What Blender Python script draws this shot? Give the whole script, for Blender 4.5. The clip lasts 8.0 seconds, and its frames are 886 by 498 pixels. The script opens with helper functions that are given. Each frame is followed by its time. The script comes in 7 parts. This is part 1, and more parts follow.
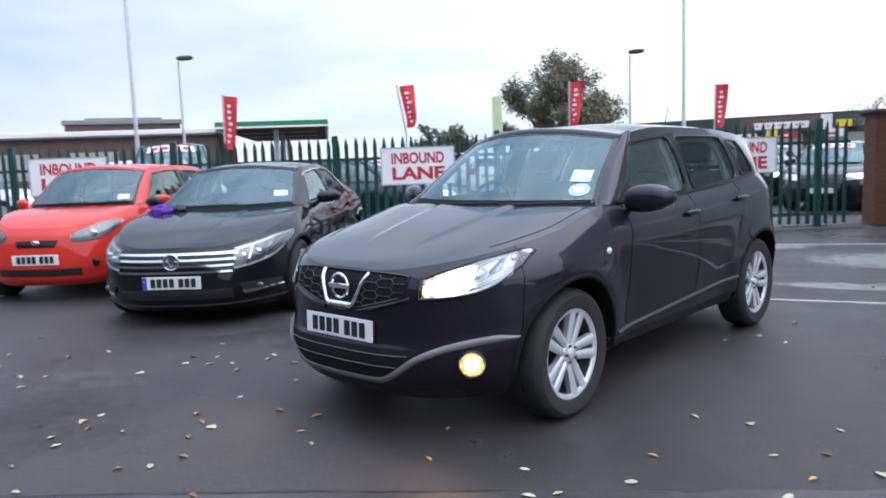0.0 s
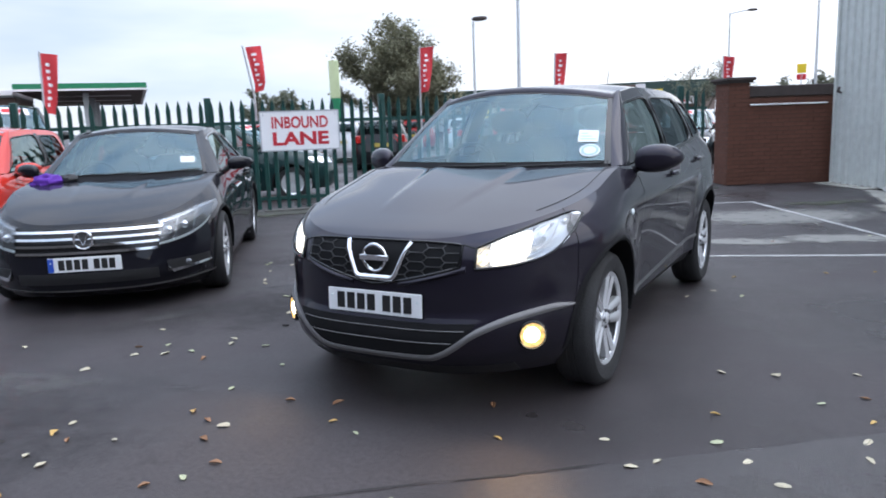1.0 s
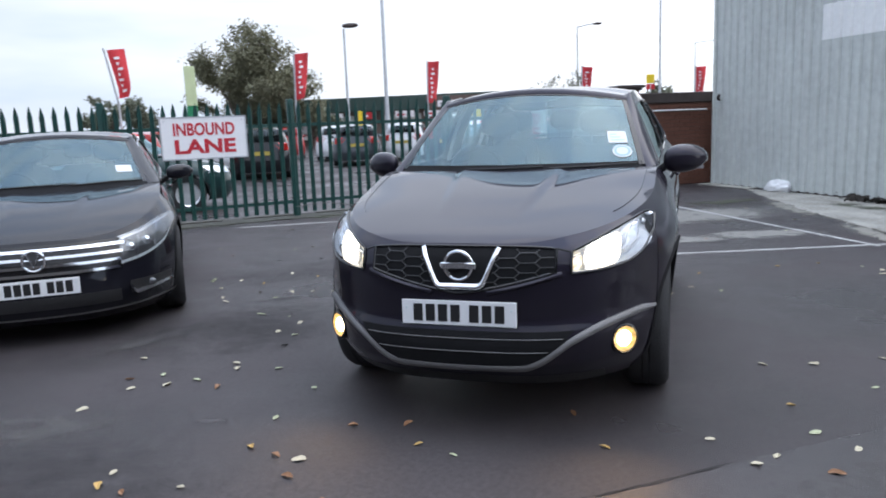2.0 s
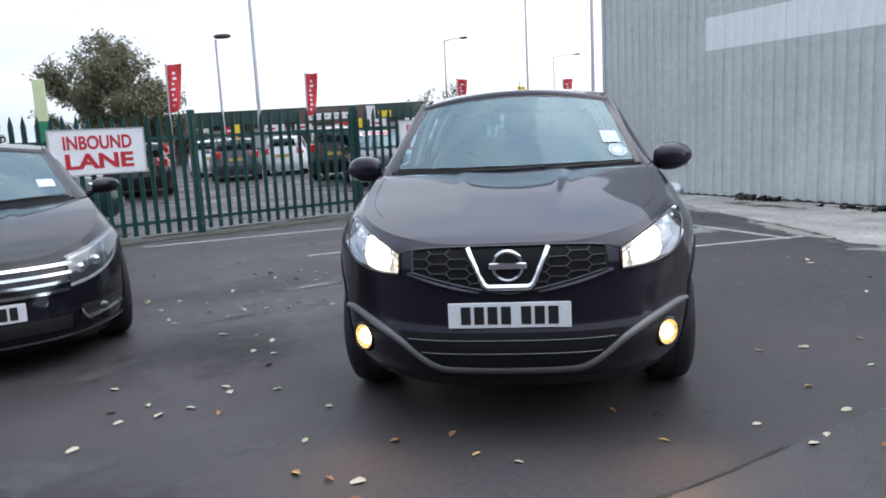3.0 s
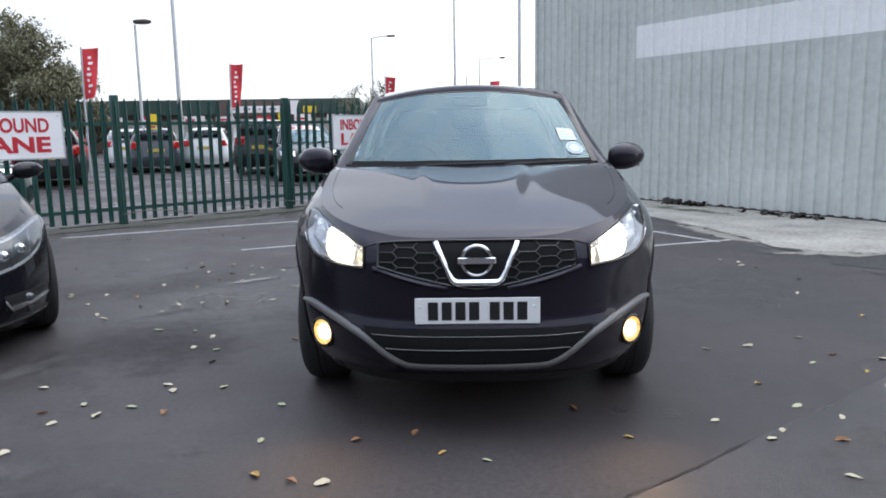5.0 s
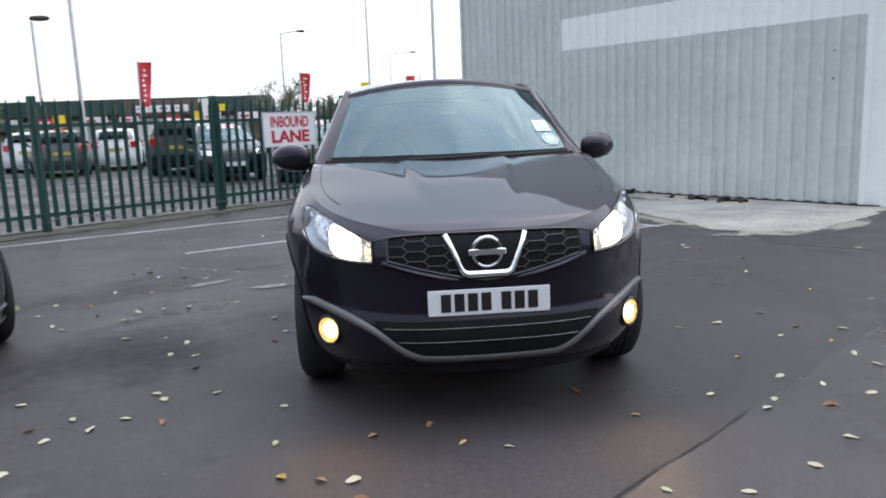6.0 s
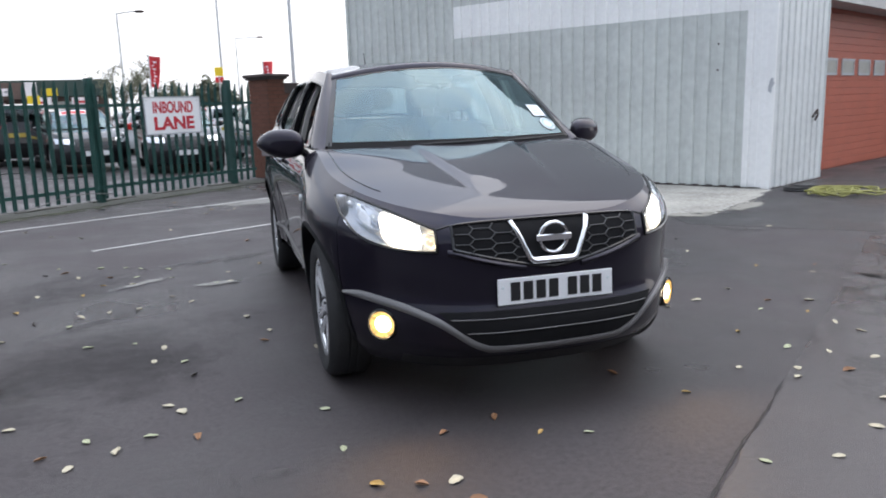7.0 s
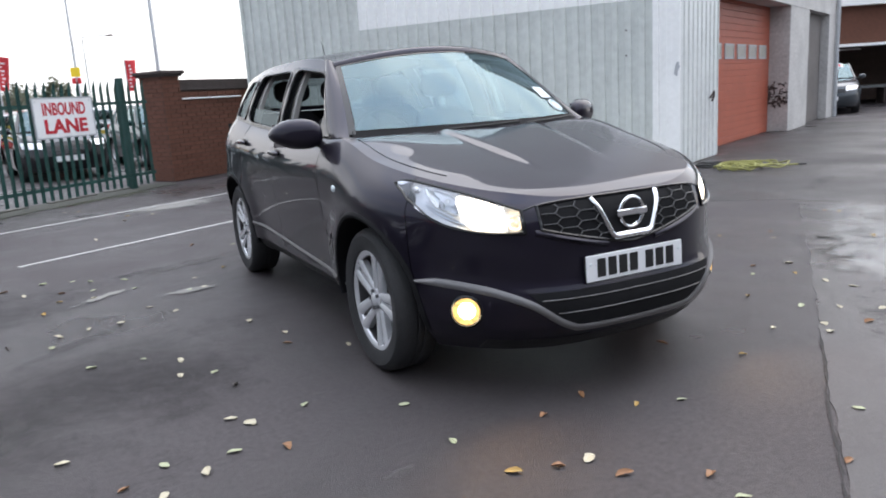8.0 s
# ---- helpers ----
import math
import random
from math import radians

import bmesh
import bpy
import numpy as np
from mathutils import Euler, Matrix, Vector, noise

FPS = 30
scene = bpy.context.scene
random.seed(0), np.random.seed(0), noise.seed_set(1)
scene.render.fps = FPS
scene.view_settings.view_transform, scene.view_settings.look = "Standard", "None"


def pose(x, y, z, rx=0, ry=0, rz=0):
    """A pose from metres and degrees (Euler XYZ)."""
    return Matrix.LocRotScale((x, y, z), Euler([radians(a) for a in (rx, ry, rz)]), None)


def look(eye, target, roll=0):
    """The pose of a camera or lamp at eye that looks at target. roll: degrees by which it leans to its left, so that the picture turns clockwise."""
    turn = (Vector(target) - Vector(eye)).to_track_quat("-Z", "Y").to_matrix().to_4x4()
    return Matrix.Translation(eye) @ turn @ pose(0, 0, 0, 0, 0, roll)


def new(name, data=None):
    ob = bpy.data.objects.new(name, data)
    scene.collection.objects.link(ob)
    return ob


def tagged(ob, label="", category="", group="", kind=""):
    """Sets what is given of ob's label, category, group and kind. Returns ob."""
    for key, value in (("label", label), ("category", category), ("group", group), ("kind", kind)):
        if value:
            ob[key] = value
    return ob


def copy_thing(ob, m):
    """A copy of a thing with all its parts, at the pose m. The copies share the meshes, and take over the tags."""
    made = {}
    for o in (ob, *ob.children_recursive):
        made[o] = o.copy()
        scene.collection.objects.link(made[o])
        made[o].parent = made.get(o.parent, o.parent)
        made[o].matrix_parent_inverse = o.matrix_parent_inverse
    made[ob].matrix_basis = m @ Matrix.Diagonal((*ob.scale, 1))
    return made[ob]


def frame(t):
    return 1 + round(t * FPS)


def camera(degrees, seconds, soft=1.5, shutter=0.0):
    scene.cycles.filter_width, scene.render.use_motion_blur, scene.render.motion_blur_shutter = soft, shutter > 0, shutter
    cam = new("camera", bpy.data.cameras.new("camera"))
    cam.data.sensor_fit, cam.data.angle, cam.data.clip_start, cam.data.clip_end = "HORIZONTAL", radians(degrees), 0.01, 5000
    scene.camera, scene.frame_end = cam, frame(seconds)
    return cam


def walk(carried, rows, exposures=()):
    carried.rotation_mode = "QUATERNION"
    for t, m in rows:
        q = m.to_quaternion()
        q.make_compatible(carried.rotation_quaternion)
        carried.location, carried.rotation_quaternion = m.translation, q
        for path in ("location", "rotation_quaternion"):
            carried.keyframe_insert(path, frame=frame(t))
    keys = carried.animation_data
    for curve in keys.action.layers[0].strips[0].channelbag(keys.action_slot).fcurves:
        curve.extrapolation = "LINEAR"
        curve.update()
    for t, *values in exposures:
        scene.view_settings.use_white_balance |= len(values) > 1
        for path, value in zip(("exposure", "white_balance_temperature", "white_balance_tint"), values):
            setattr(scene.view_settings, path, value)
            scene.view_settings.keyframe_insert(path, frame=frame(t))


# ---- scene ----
cam = camera(61.2, 8.0, 1.8, 0.25)
PATH = [
    (0, (2.987, -2.35, 1.383), (1.631, -0.899, 1.146), -2.1),
    (0.5, (2.517, -2.6, 1.377), (1.362, -0.995, 1.076), -1.8),
    (1, (1.97, -2.751, 1.375), (0.994, -1.039, 1.037), -2.0),
    (1.5, (1.452, -2.911, 1.393), (0.695, -1.086, 1.08), -1.7),
    (2, (0.946, -2.998, 1.371), (0.326, -1.125, 1.041), -2.2),
    (2.2, (0.764, -3.053, 1.369), (0.257, -1.145, 1.05), -2.6),
    (3.3, (0.041, -3.056, 1.329), (-0.156, -1.09, 1.019), -2.3),
    (3.5, (-0.001, -3.055, 1.332), (-0.125, -1.082, 1.026), -1.7),
    (4, (-0.022, -3.025, 1.32), (-0.079, -1.048, 1.018), -1.3),
    (5.5, (-0.074, -2.993, 1.303), (-0.142, -1.021, 0.975), -0.8),
    (6, (-0.438, -3.012, 1.31), (-0.277, -1.048, 0.972), -2.2),
    (6.5, (-0.823, -2.898, 1.284), (-0.491, -0.959, 0.923), -1.9),
    (7, (-1.301, -2.73, 1.314), (-0.746, -0.847, 0.933), -1.8),
    (7.5, (-1.744, -2.565, 1.323), (-1.02, -0.739, 0.947), -2.4),
    (8, (-2.089, -2.347, 1.293), (-1.216, -0.595, 0.884), -3.5),
]
walk(cam, [(t, look(eye, target, roll)) for t, eye, target, roll in PATH], exposures=[(0.0, 0.58, 6450, 10), (2.0, 0.46, 6650, 10), (5.5, 0.45, 6900, 10), (7.0, 0.55, 7050, 11), (8.0, 0.72, 7150, 11)])

# ---- light ----
scene.view_settings.exposure = 0.0
world = bpy.data.worlds.new("overcast_sky")
scene.world = world
world.use_nodes = True
wn, wl = world.node_tree.nodes, world.node_tree.links
wn.clear()
w_out, w_bg = wn.new("ShaderNodeOutputWorld"), wn.new("ShaderNodeBackground")
w_sky = wn.new("ShaderNodeTexSky")
w_sky.sky_type, w_sky.sun_disc = "NISHITA", False
w_sky.sun_elevation, w_sky.sun_rotation = radians(45), radians(67)
w_co, w_map, w_noise = wn.new("ShaderNodeTexCoord"), wn.new("ShaderNodeMapping"), wn.new("ShaderNodeTexNoise")
w_map.inputs["Scale"].default_value = (1.0, 1.0, 4.5)
w_noise.inputs["Scale"].default_value, w_noise.inputs["Detail"].default_value = 1.5, 5.0
w_ramp = wn.new("ShaderNodeValToRGB")
w_ramp.color_ramp.elements[0].position, w_ramp.color_ramp.elements[0].color = 0.33, (0.53, 0.66, 0.86, 1)
w_ramp.color_ramp.elements[1].position, w_ramp.color_ramp.elements[1].color = 0.60, (0.955, 0.985, 1.055, 1)
w_dim = wn.new("ShaderNodeMix")
w_dim.data_type, w_dim.blend_type = "RGBA", "MULTIPLY"
w_dim.inputs[0].default_value = 1.0
w_dim.inputs[7].default_value = (0.10, 0.10, 0.10, 1)
w_mix = wn.new("ShaderNodeMix")
w_mix.data_type = "RGBA"
w_mix.inputs[0].default_value = 0.88
wl.new(w_co.outputs["Generated"], w_map.inputs["Vector"])
wl.new(w_map.outputs["Vector"], w_noise.inputs["Vector"])
wl.new(w_noise.outputs["Fac"], w_ramp.inputs["Fac"])
wl.new(w_sky.outputs["Color"], w_dim.inputs[6])
wl.new(w_dim.outputs[2], w_mix.inputs[6])
wl.new(w_ramp.outputs["Color"], w_mix.inputs[7])
# an overcast sky grows brighter towards the zenith
w_sep, w_grow, w_up = wn.new("ShaderNodeSeparateXYZ"), wn.new("ShaderNodeMapRange"), wn.new("ShaderNodeMix")
wl.new(w_co.outputs["Generated"], w_sep.inputs[0])
wl.new(w_sep.outputs["Z"], w_grow.inputs["Value"])
w_grow.inputs["From Min"].default_value, w_grow.inputs["From Max"].default_value = 0.15, 1.0
w_zen = wn.new("ShaderNodeValToRGB")
w_zen.color_ramp.elements[0].color, w_zen.color_ramp.elements[1].color = (1.0, 1.0, 1.0, 1), (2.42, 2.46, 2.54, 1)
w_zen.color_ramp.elements.new(0.42).color = (1.00, 1.04, 1.10, 1)
wl.new(w_grow.outputs["Result"], w_zen.inputs["Fac"])
w_up.data_type, w_up.blend_type = "RGBA", "MULTIPLY"
w_up.inputs[0].default_value = 1.0
# and brighter to the side where the sun stands behind the cloud
w_dot, w_side, w_lit = wn.new("ShaderNodeVectorMath"), wn.new("ShaderNodeMapRange"), wn.new("ShaderNodeMix")
w_dot.operation = "DOT_PRODUCT"
w_dot.inputs[1].default_value = (0.92, 0.38, 0.0)
wl.new(w_co.outputs["Generated"], w_dot.inputs[0])
wl.new(w_dot.outputs["Value"], w_side.inputs["Value"])
w_side.inputs["From Min"].default_value, w_side.inputs["From Max"].default_value = -0.7, 1.0
w_tint = wn.new("ShaderNodeValToRGB")
w_tint.color_ramp.elements[0].color, w_tint.color_ramp.elements[1].color = (0.57, 0.605, 0.655, 1), (1.16, 1.15, 1.155, 1)
wl.new(w_side.outputs["Result"], w_tint.inputs["Fac"])
w_lit.data_type, w_lit.blend_type = "RGBA", "MULTIPLY"
w_lit.inputs[0].default_value = 1.0
wl.new(w_mix.outputs[2], w_lit.inputs[6])
wl.new(w_tint.outputs["Color"], w_lit.inputs[7])
wl.new(w_lit.outputs[2], w_up.inputs[6])
wl.new(w_zen.outputs["Color"], w_up.inputs[7])
wl.new(w_up.outputs[2], w_bg.inputs["Color"])
w_bg.inputs["Strength"].default_value = 1.2
wl.new(w_bg.outputs["Background"], w_out.inputs["Surface"])
sun_data = bpy.data.lights.new("sun", "SUN")
sun_data.energy, sun_data.angle, sun_data.color = 0.5, radians(70), (1.0, 0.95, 0.88)
sun = new("sun", sun_data)
sun.matrix_world = look((14, 6, 15), (0, 0, 0))


# ---- materials ----
def material(name, color, rough=0.5, metal=0.0, coat=0.0, spread=0.0, scale=6.0, bump=0.0, bump_scale=60.0, fine=None, space="Object", rough_spread=0.0, per_object=0.0):
    """A surface with colour drift at two scales, roughness drift and fine relief."""
    m = bpy.data.materials.new(name)
    m.use_nodes = True
    nt = m.node_tree
    nodes, links = nt.nodes, nt.links
    b = nodes["Principled BSDF"]
    b.inputs["Base Color"].default_value = (*color, 1)
    b.inputs["Roughness"].default_value, b.inputs["Metallic"].default_value = rough, metal
    b.inputs["Coat Weight"].default_value, b.inputs["Coat Roughness"].default_value = coat, 0.04
    co = nodes.new("ShaderNodeTexCoord")
    src = co.outputs[space]
    if spread > 0:
        n1, n2 = nodes.new("ShaderNodeTexNoise"), nodes.new("ShaderNodeTexNoise")
        n1.inputs["Scale"].default_value, n1.inputs["Detail"].default_value = scale, 4
        n2.inputs["Scale"].default_value, n2.inputs["Detail"].default_value = fine or scale * 11, 3
        links.new(src, n1.inputs["Vector"]), links.new(src, n2.inputs["Vector"])
        add = nodes.new("ShaderNodeMath")
        add.operation = "ADD"
        links.new(n1.outputs["Fac"], add.inputs[0]), links.new(n2.outputs["Fac"], add.inputs[1])
        last = add.outputs[0]
        if per_object > 0:
            info, mul, add2 = nodes.new("ShaderNodeObjectInfo"), nodes.new("ShaderNodeMath"), nodes.new("ShaderNodeMath")
            mul.operation, add2.operation = "MULTIPLY", "ADD"
            mul.inputs[1].default_value = per_object
            links.new(info.outputs["Random"], mul.inputs[0])
            links.new(mul.outputs[0], add2.inputs[0]), links.new(last, add2.inputs[1])
            last = add2.outputs[0]
        mr = nodes.new("ShaderNodeMapRange")
        mr.inputs["From Min"].default_value, mr.inputs["From Max"].default_value = 0.6, 1.4 + per_object
        mr.inputs["To Min"].default_value, mr.inputs["To Max"].default_value = 1 - spread, 1 + spread
        links.new(last, mr.inputs["Value"])
        mx = nodes.new("ShaderNodeMix")
        mx.data_type, mx.blend_type = "RGBA", "MULTIPLY"
        mx.inputs[0].default_value = 1.0
        mx.inputs[6].default_value = (*color, 1)
        links.new(mr.outputs["Result"], mx.inputs[7])
        links.new(mx.outputs[2], b.inputs["Base Color"])
        if rough_spread > 0:
            rr = nodes.new("ShaderNodeMapRange")
            rr.inputs["From Min"].default_value, rr.inputs["From Max"].default_value = 0.35, 0.65
            rr.inputs["To Min"].default_value, rr.inputs["To Max"].default_value = max(rough - rough_spread, 0.02), min(rough + rough_spread, 1)
            links.new(n1.outputs["Fac"], rr.inputs["Value"])
            links.new(rr.outputs["Result"], b.inputs["Roughness"])
    if bump > 0:
        n3, bp = nodes.new("ShaderNodeTexNoise"), nodes.new("ShaderNodeBump")
        n3.inputs["Scale"].default_value, n3.inputs["Detail"].default_value = bump_scale, 4
        bp.inputs["Strength"].default_value, bp.inputs["Distance"].default_value = bump, 0.01
        links.new(src, n3.inputs["Vector"])
        links.new(n3.outputs["Fac"], bp.inputs["Height"])
        links.new(bp.outputs["Normal"], b.inputs["Normal"])
    return m


def glowing(name, color, strength, low=None, facet=70):
    """A lit lamp; with low, its facets glow between low and strength."""
    m = bpy.data.materials.new(name)
    m.use_nodes = True
    nodes, links = m.node_tree.nodes, m.node_tree.links
    b = nodes["Principled BSDF"]
    b.inputs["Base Color"].default_value = (*(0.22 * c for c in color), 1)
    b.inputs["Emission Color"].default_value, b.inputs["Emission Strength"].default_value = (*color, 1), strength
    if low is not None:
        co, vo, sp, mr = nodes.new("ShaderNodeTexCoord"), nodes.new("ShaderNodeTexVoronoi"), nodes.new("ShaderNodeSeparateColor"), nodes.new("ShaderNodeMapRange")
        vo.inputs["Scale"].default_value = facet
        mr.inputs["To Min"].default_value, mr.inputs["To Max"].default_value = low, strength
        links.new(co.outputs["Object"], vo.inputs["Vector"])
        links.new(vo.outputs["Color"], sp.inputs[0])
        links.new(sp.outputs[0], mr.inputs["Value"])
        links.new(mr.outputs["Result"], b.inputs["Emission Strength"])
    return m


def patchy_film(name, color, scale=2.6, cover=0.0, most=0.85, soft=0.12, rough=0.85):
    """Patchy wear, film or painted sheen that fades out to the rim of its unit sheet."""
    m = bpy.data.materials.new(name)
    m.use_nodes = True
    nt = m.node_tree
    nodes, links = nt.nodes, nt.links
    b, out = nodes["Principled BSDF"], nodes["Material Output"]
    b.inputs["Base Color"].default_value, b.inputs["Roughness"].default_value = (*color, 1), rough
    tr, mix = nodes.new("ShaderNodeBsdfTransparent"), nodes.new("ShaderNodeMixShader")
    geo, co, n1, n2 = nodes.new("ShaderNodeNewGeometry"), nodes.new("ShaderNodeTexCoord"), nodes.new("ShaderNodeTexNoise"), nodes.new("ShaderNodeTexNoise")
    ln, a1, a2, mr = nodes.new("ShaderNodeVectorMath"), nodes.new("ShaderNodeMath"), nodes.new("ShaderNodeMath"), nodes.new("ShaderNodeMapRange")
    n1.inputs["Scale"].default_value, n1.inputs["Detail"].default_value, n1.inputs["Roughness"].default_value = scale, 6, 0.6
    n2.inputs["Scale"].default_value, n2.inputs["Detail"].default_value = scale * 9, 3
    ln.operation, a1.operation, a2.operation = "LENGTH", "SUBTRACT", "MULTIPLY_ADD"
    links.new(geo.outputs["Position"], n1.inputs["Vector"]), links.new(geo.outputs["Position"], n2.inputs["Vector"])
    links.new(co.outputs["Object"], ln.inputs[0])
    links.new(n2.outputs["Fac"], a2.inputs[0])
    a2.inputs[1].default_value = 0.4
    links.new(n1.outputs["Fac"], a2.inputs[2])
    fall = nodes.new("ShaderNodeMapRange")
    fall.inputs["From Min"].default_value, fall.inputs["From Max"].default_value = 0.35, 1.0
    fall.inputs["To Min"].default_value, fall.inputs["To Max"].default_value = 0.0, 0.42
    links.new(ln.outputs["Value"], fall.inputs["Value"])
    links.new(a2.outputs[0], a1.inputs[0]), links.new(fall.outputs["Result"], a1.inputs[1])
    mr.inputs["From Min"].default_value, mr.inputs["From Max"].default_value = 0.68 - cover, 0.68 - cover + soft
    mr.inputs["To Max"].default_value = most
    links.new(a1.outputs[0], mr.inputs["Value"])
    links.new(mr.outputs["Result"], mix.inputs[0])
    links.new(tr.outputs[0], mix.inputs[1]), links.new(b.outputs[0], mix.inputs[2])
    links.new(mix.outputs[0], out.inputs["Surface"])
    return m


def glazing(name, tint, gloss=1.0, sheen=(0.95, 0.98, 1.0)):
    """Thin glass: tinted see-through, glossy by Fresnel."""
    m = bpy.data.materials.new(name)
    m.use_nodes = True
    nt = m.node_tree
    nt.nodes.clear()
    out, mix, tr, gl, fr, ml = (nt.nodes.new(k) for k in ("ShaderNodeOutputMaterial", "ShaderNodeMixShader", "ShaderNodeBsdfTransparent", "ShaderNodeBsdfGlossy", "ShaderNodeFresnel", "ShaderNodeMath"))
    tr.inputs["Color"].default_value = (*tint, 1)
    gl.inputs["Roughness"].default_value = 0.02
    gl.inputs["Color"].default_value = (*sheen, 1)
    fr.inputs["IOR"].default_value = 1.95
    ml.operation, ml.use_clamp = "MULTIPLY", True
    ml.inputs[1].default_value = 0.95 * gloss
    nt.links.new(fr.outputs[0], ml.inputs[0])
    nt.links.new(ml.outputs[0], mix.inputs[0])
    nt.links.new(tr.outputs[0], mix.inputs[1]), nt.links.new(gl.outputs[0], mix.inputs[2])
    nt.links.new(mix.outputs[0], out.inputs[0])
    return m


def car_paint(name, color, metal=0.35, rough=0.32, ior=1.5, coat=1.0):
    m = material(name, color, rough, metal, coat, 0.08, 3.0, 0.0, fine=400)
    b = m.node_tree.nodes["Principled BSDF"]
    b.inputs["Coat Roughness"].default_value, b.inputs["Specular IOR Level"].default_value = 0.02, 0.04
    b.inputs["Coat IOR"].default_value = ior
    return m


AUBERGINE = car_paint("aubergine_paint", (0.0200, 0.0172, 0.0275), 0.65, 0.42, 1.375, 1.0)
BLACK_PAINT = car_paint("black_paint", (0.0075, 0.0075, 0.0115), 0.0, 0.5, 1.42, 0.9)
RED_PAINT = car_paint("red_paint", (0.62, 0.035, 0.022), 0.0, 0.4)
PLASTIC = material("black_plastic", (0.019, 0.019, 0.020), 0.5, 0, 0, 0.2, 30, 0.15, 400)
GLOSS_BLACK = material("gloss_black_plastic", (0.008, 0.008, 0.009), 0.12)
GREY_TRIM = material("silver_grey_trim", (0.17, 0.165, 0.165), 0.42, 0.3, 0, 0.08, 20)
SILL_TRIM = material("dull_grey_sill_trim", (0.07, 0.068, 0.068), 0.4, 0.2, 0, 0.1, 20)
CHROME = material("chrome", (0.86, 0.87, 0.89), 0.07, 1.0)
GRILLE_GREY = material("dark_grey_grille", (0.06, 0.06, 0.062), 0.35, 0.3)
ALLOY = material("silver_alloy", (0.80, 0.81, 0.83), 0.27, 0.6, 0.4, 0.05, 15)
DARK_ALLOY = material("shaded_alloy", (0.10, 0.10, 0.105), 0.5, 0.6)
TYRE = material("tyre_rubber", (0.022, 0.022, 0.023), 0.8, 0, 0, 0.25, 12, 0.3, 90)
SCREEN_GLASS = glazing("windscreen_glass", (0.62, 0.79, 0.81), 1.12, (0.72, 0.96, 1.04))
SIDE_GLASS = glazing("side_window_glass", (0.58, 0.69, 0.67), 1.25, (0.84, 1.0, 0.98))
DARK_GLASS = glazing("privacy_glass", (0.42, 0.47, 0.47), 0.5, (0.8, 0.95, 1.0))
LAMP_GREY = material("grey_lamp_housing", (0.15, 0.155, 0.165), 0.2, 0.6, 0, 0.1, 20)
LAMP_SILVER = material("bright_lamp_reflector", (0.68, 0.71, 0.76), 0.25, 0.6, 0, 0.05, 20)
LENS_GLASS = glazing("lamp_lens", (0.92, 0.93, 0.94), 0.8)
CLOTH = material("charcoal_seat_cloth", (0.03, 0.03, 0.033), 0.9, 0, 0, 0.2, 20, 0.4, 300)
DASH = material("dark_dashboard", (0.03, 0.03, 0.032), 0.6, 0, 0, 0.15, 20, 0.3, 300)
BEIGE = material("grey_headlining", (0.35, 0.34, 0.32), 0.9, 0, 0, 0.1, 10)
WHITE_PLATE = material("white_reflective_plate", (0.78, 0.79, 0.80), 0.35, 0, 0, 0.03, 8)
YELLOW_PLATE = material("yellow_reflective_plate", (0.50, 0.38, 0.08), 0.35, 0, 0, 0.03, 8)
PLATE_INK = material("plate_black", (0.012, 0.012, 0.013), 0.5)
PLATE_BLUE = material("plate_blue", (0.02, 0.08, 0.45), 0.4)
STICKER = material("white_sticker", (0.66, 0.72, 0.73), 0.6, 0, 0, 0.03, 30)
STICKER_INK = material("pale_blue_print", (0.35, 0.50, 0.55), 0.6)
RED_LENS = material("red_lamp_lens", (0.45, 0.015, 0.012), 0.12, 0, 1)
AMBER = material("amber_lens", (0.8, 0.28, 0.03), 0.15, 0, 1)
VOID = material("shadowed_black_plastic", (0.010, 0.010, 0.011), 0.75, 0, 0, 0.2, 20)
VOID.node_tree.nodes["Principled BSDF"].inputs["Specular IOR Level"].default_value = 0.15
LAMP_LIT = glowing("lit_headlamp_bulb", (1.0, 0.93, 0.80), 9.0, 5.0, 50)
LAMP_RIM = glowing("lit_lamp_reflector", (1.0, 0.92, 0.79), 3.2, 0.8, 55)
SIDE_LIT = glowing("lit_side_bulb", (1.0, 0.83, 0.58), 2.2, 0.5, 75)
FOG_LIT = glowing("lit_fog_bulb", (1.0, 0.85, 0.58), 8.0)
FOG_RIM = glowing("lit_fog_reflector", (1.0, 0.60, 0.20), 1.0, 0.35, 90)


# ---- mesh tools ----
def part(name, vf, mat, parent=None, label="", smooth=True, angle=35):
    """Links vertices and faces as one mesh object under a thing or a part."""
    verts, faces = vf
    me = bpy.data.meshes.new(name)
    me.from_pydata([tuple(v) for v in verts], [], faces)
    me.validate()
    bm = bmesh.new()
    bm.from_mesh(me)
    bmesh.ops.remove_doubles(bm, verts=bm.verts, dist=1e-5)
    bmesh.ops.recalc_face_normals(bm, faces=bm.faces)
    bm.to_mesh(me)
    bm.free()
    if smooth:
        me.shade_smooth()
        me.set_sharp_from_angle(angle=radians(angle))
    me.materials.append(mat)
    ob = new(name, me)
    if parent is not None:
        ob.parent = parent
    if label:
        tagged(ob, label)
    return ob


def thing(name, m, label, category, group="", kind=""):
    ob = new(name)
    ob.matrix_world = m
    ob.empty_display_size = 0.1
    return tagged(ob, label, category, group, kind)


def grid(fn, n, m, wrap=False):
    """n by m cells of fn(u, v), u and v from 0 to 1."""
    verts = [fn(i / n, j / m) for i in range(n + 1) for j in range(m + 1)]
    w = m + 1
    return verts, [(i * w + j, (i + 1) * w + j, (i + 1) * w + j + 1, i * w + j + 1) for i in range(n) for j in range(m)]


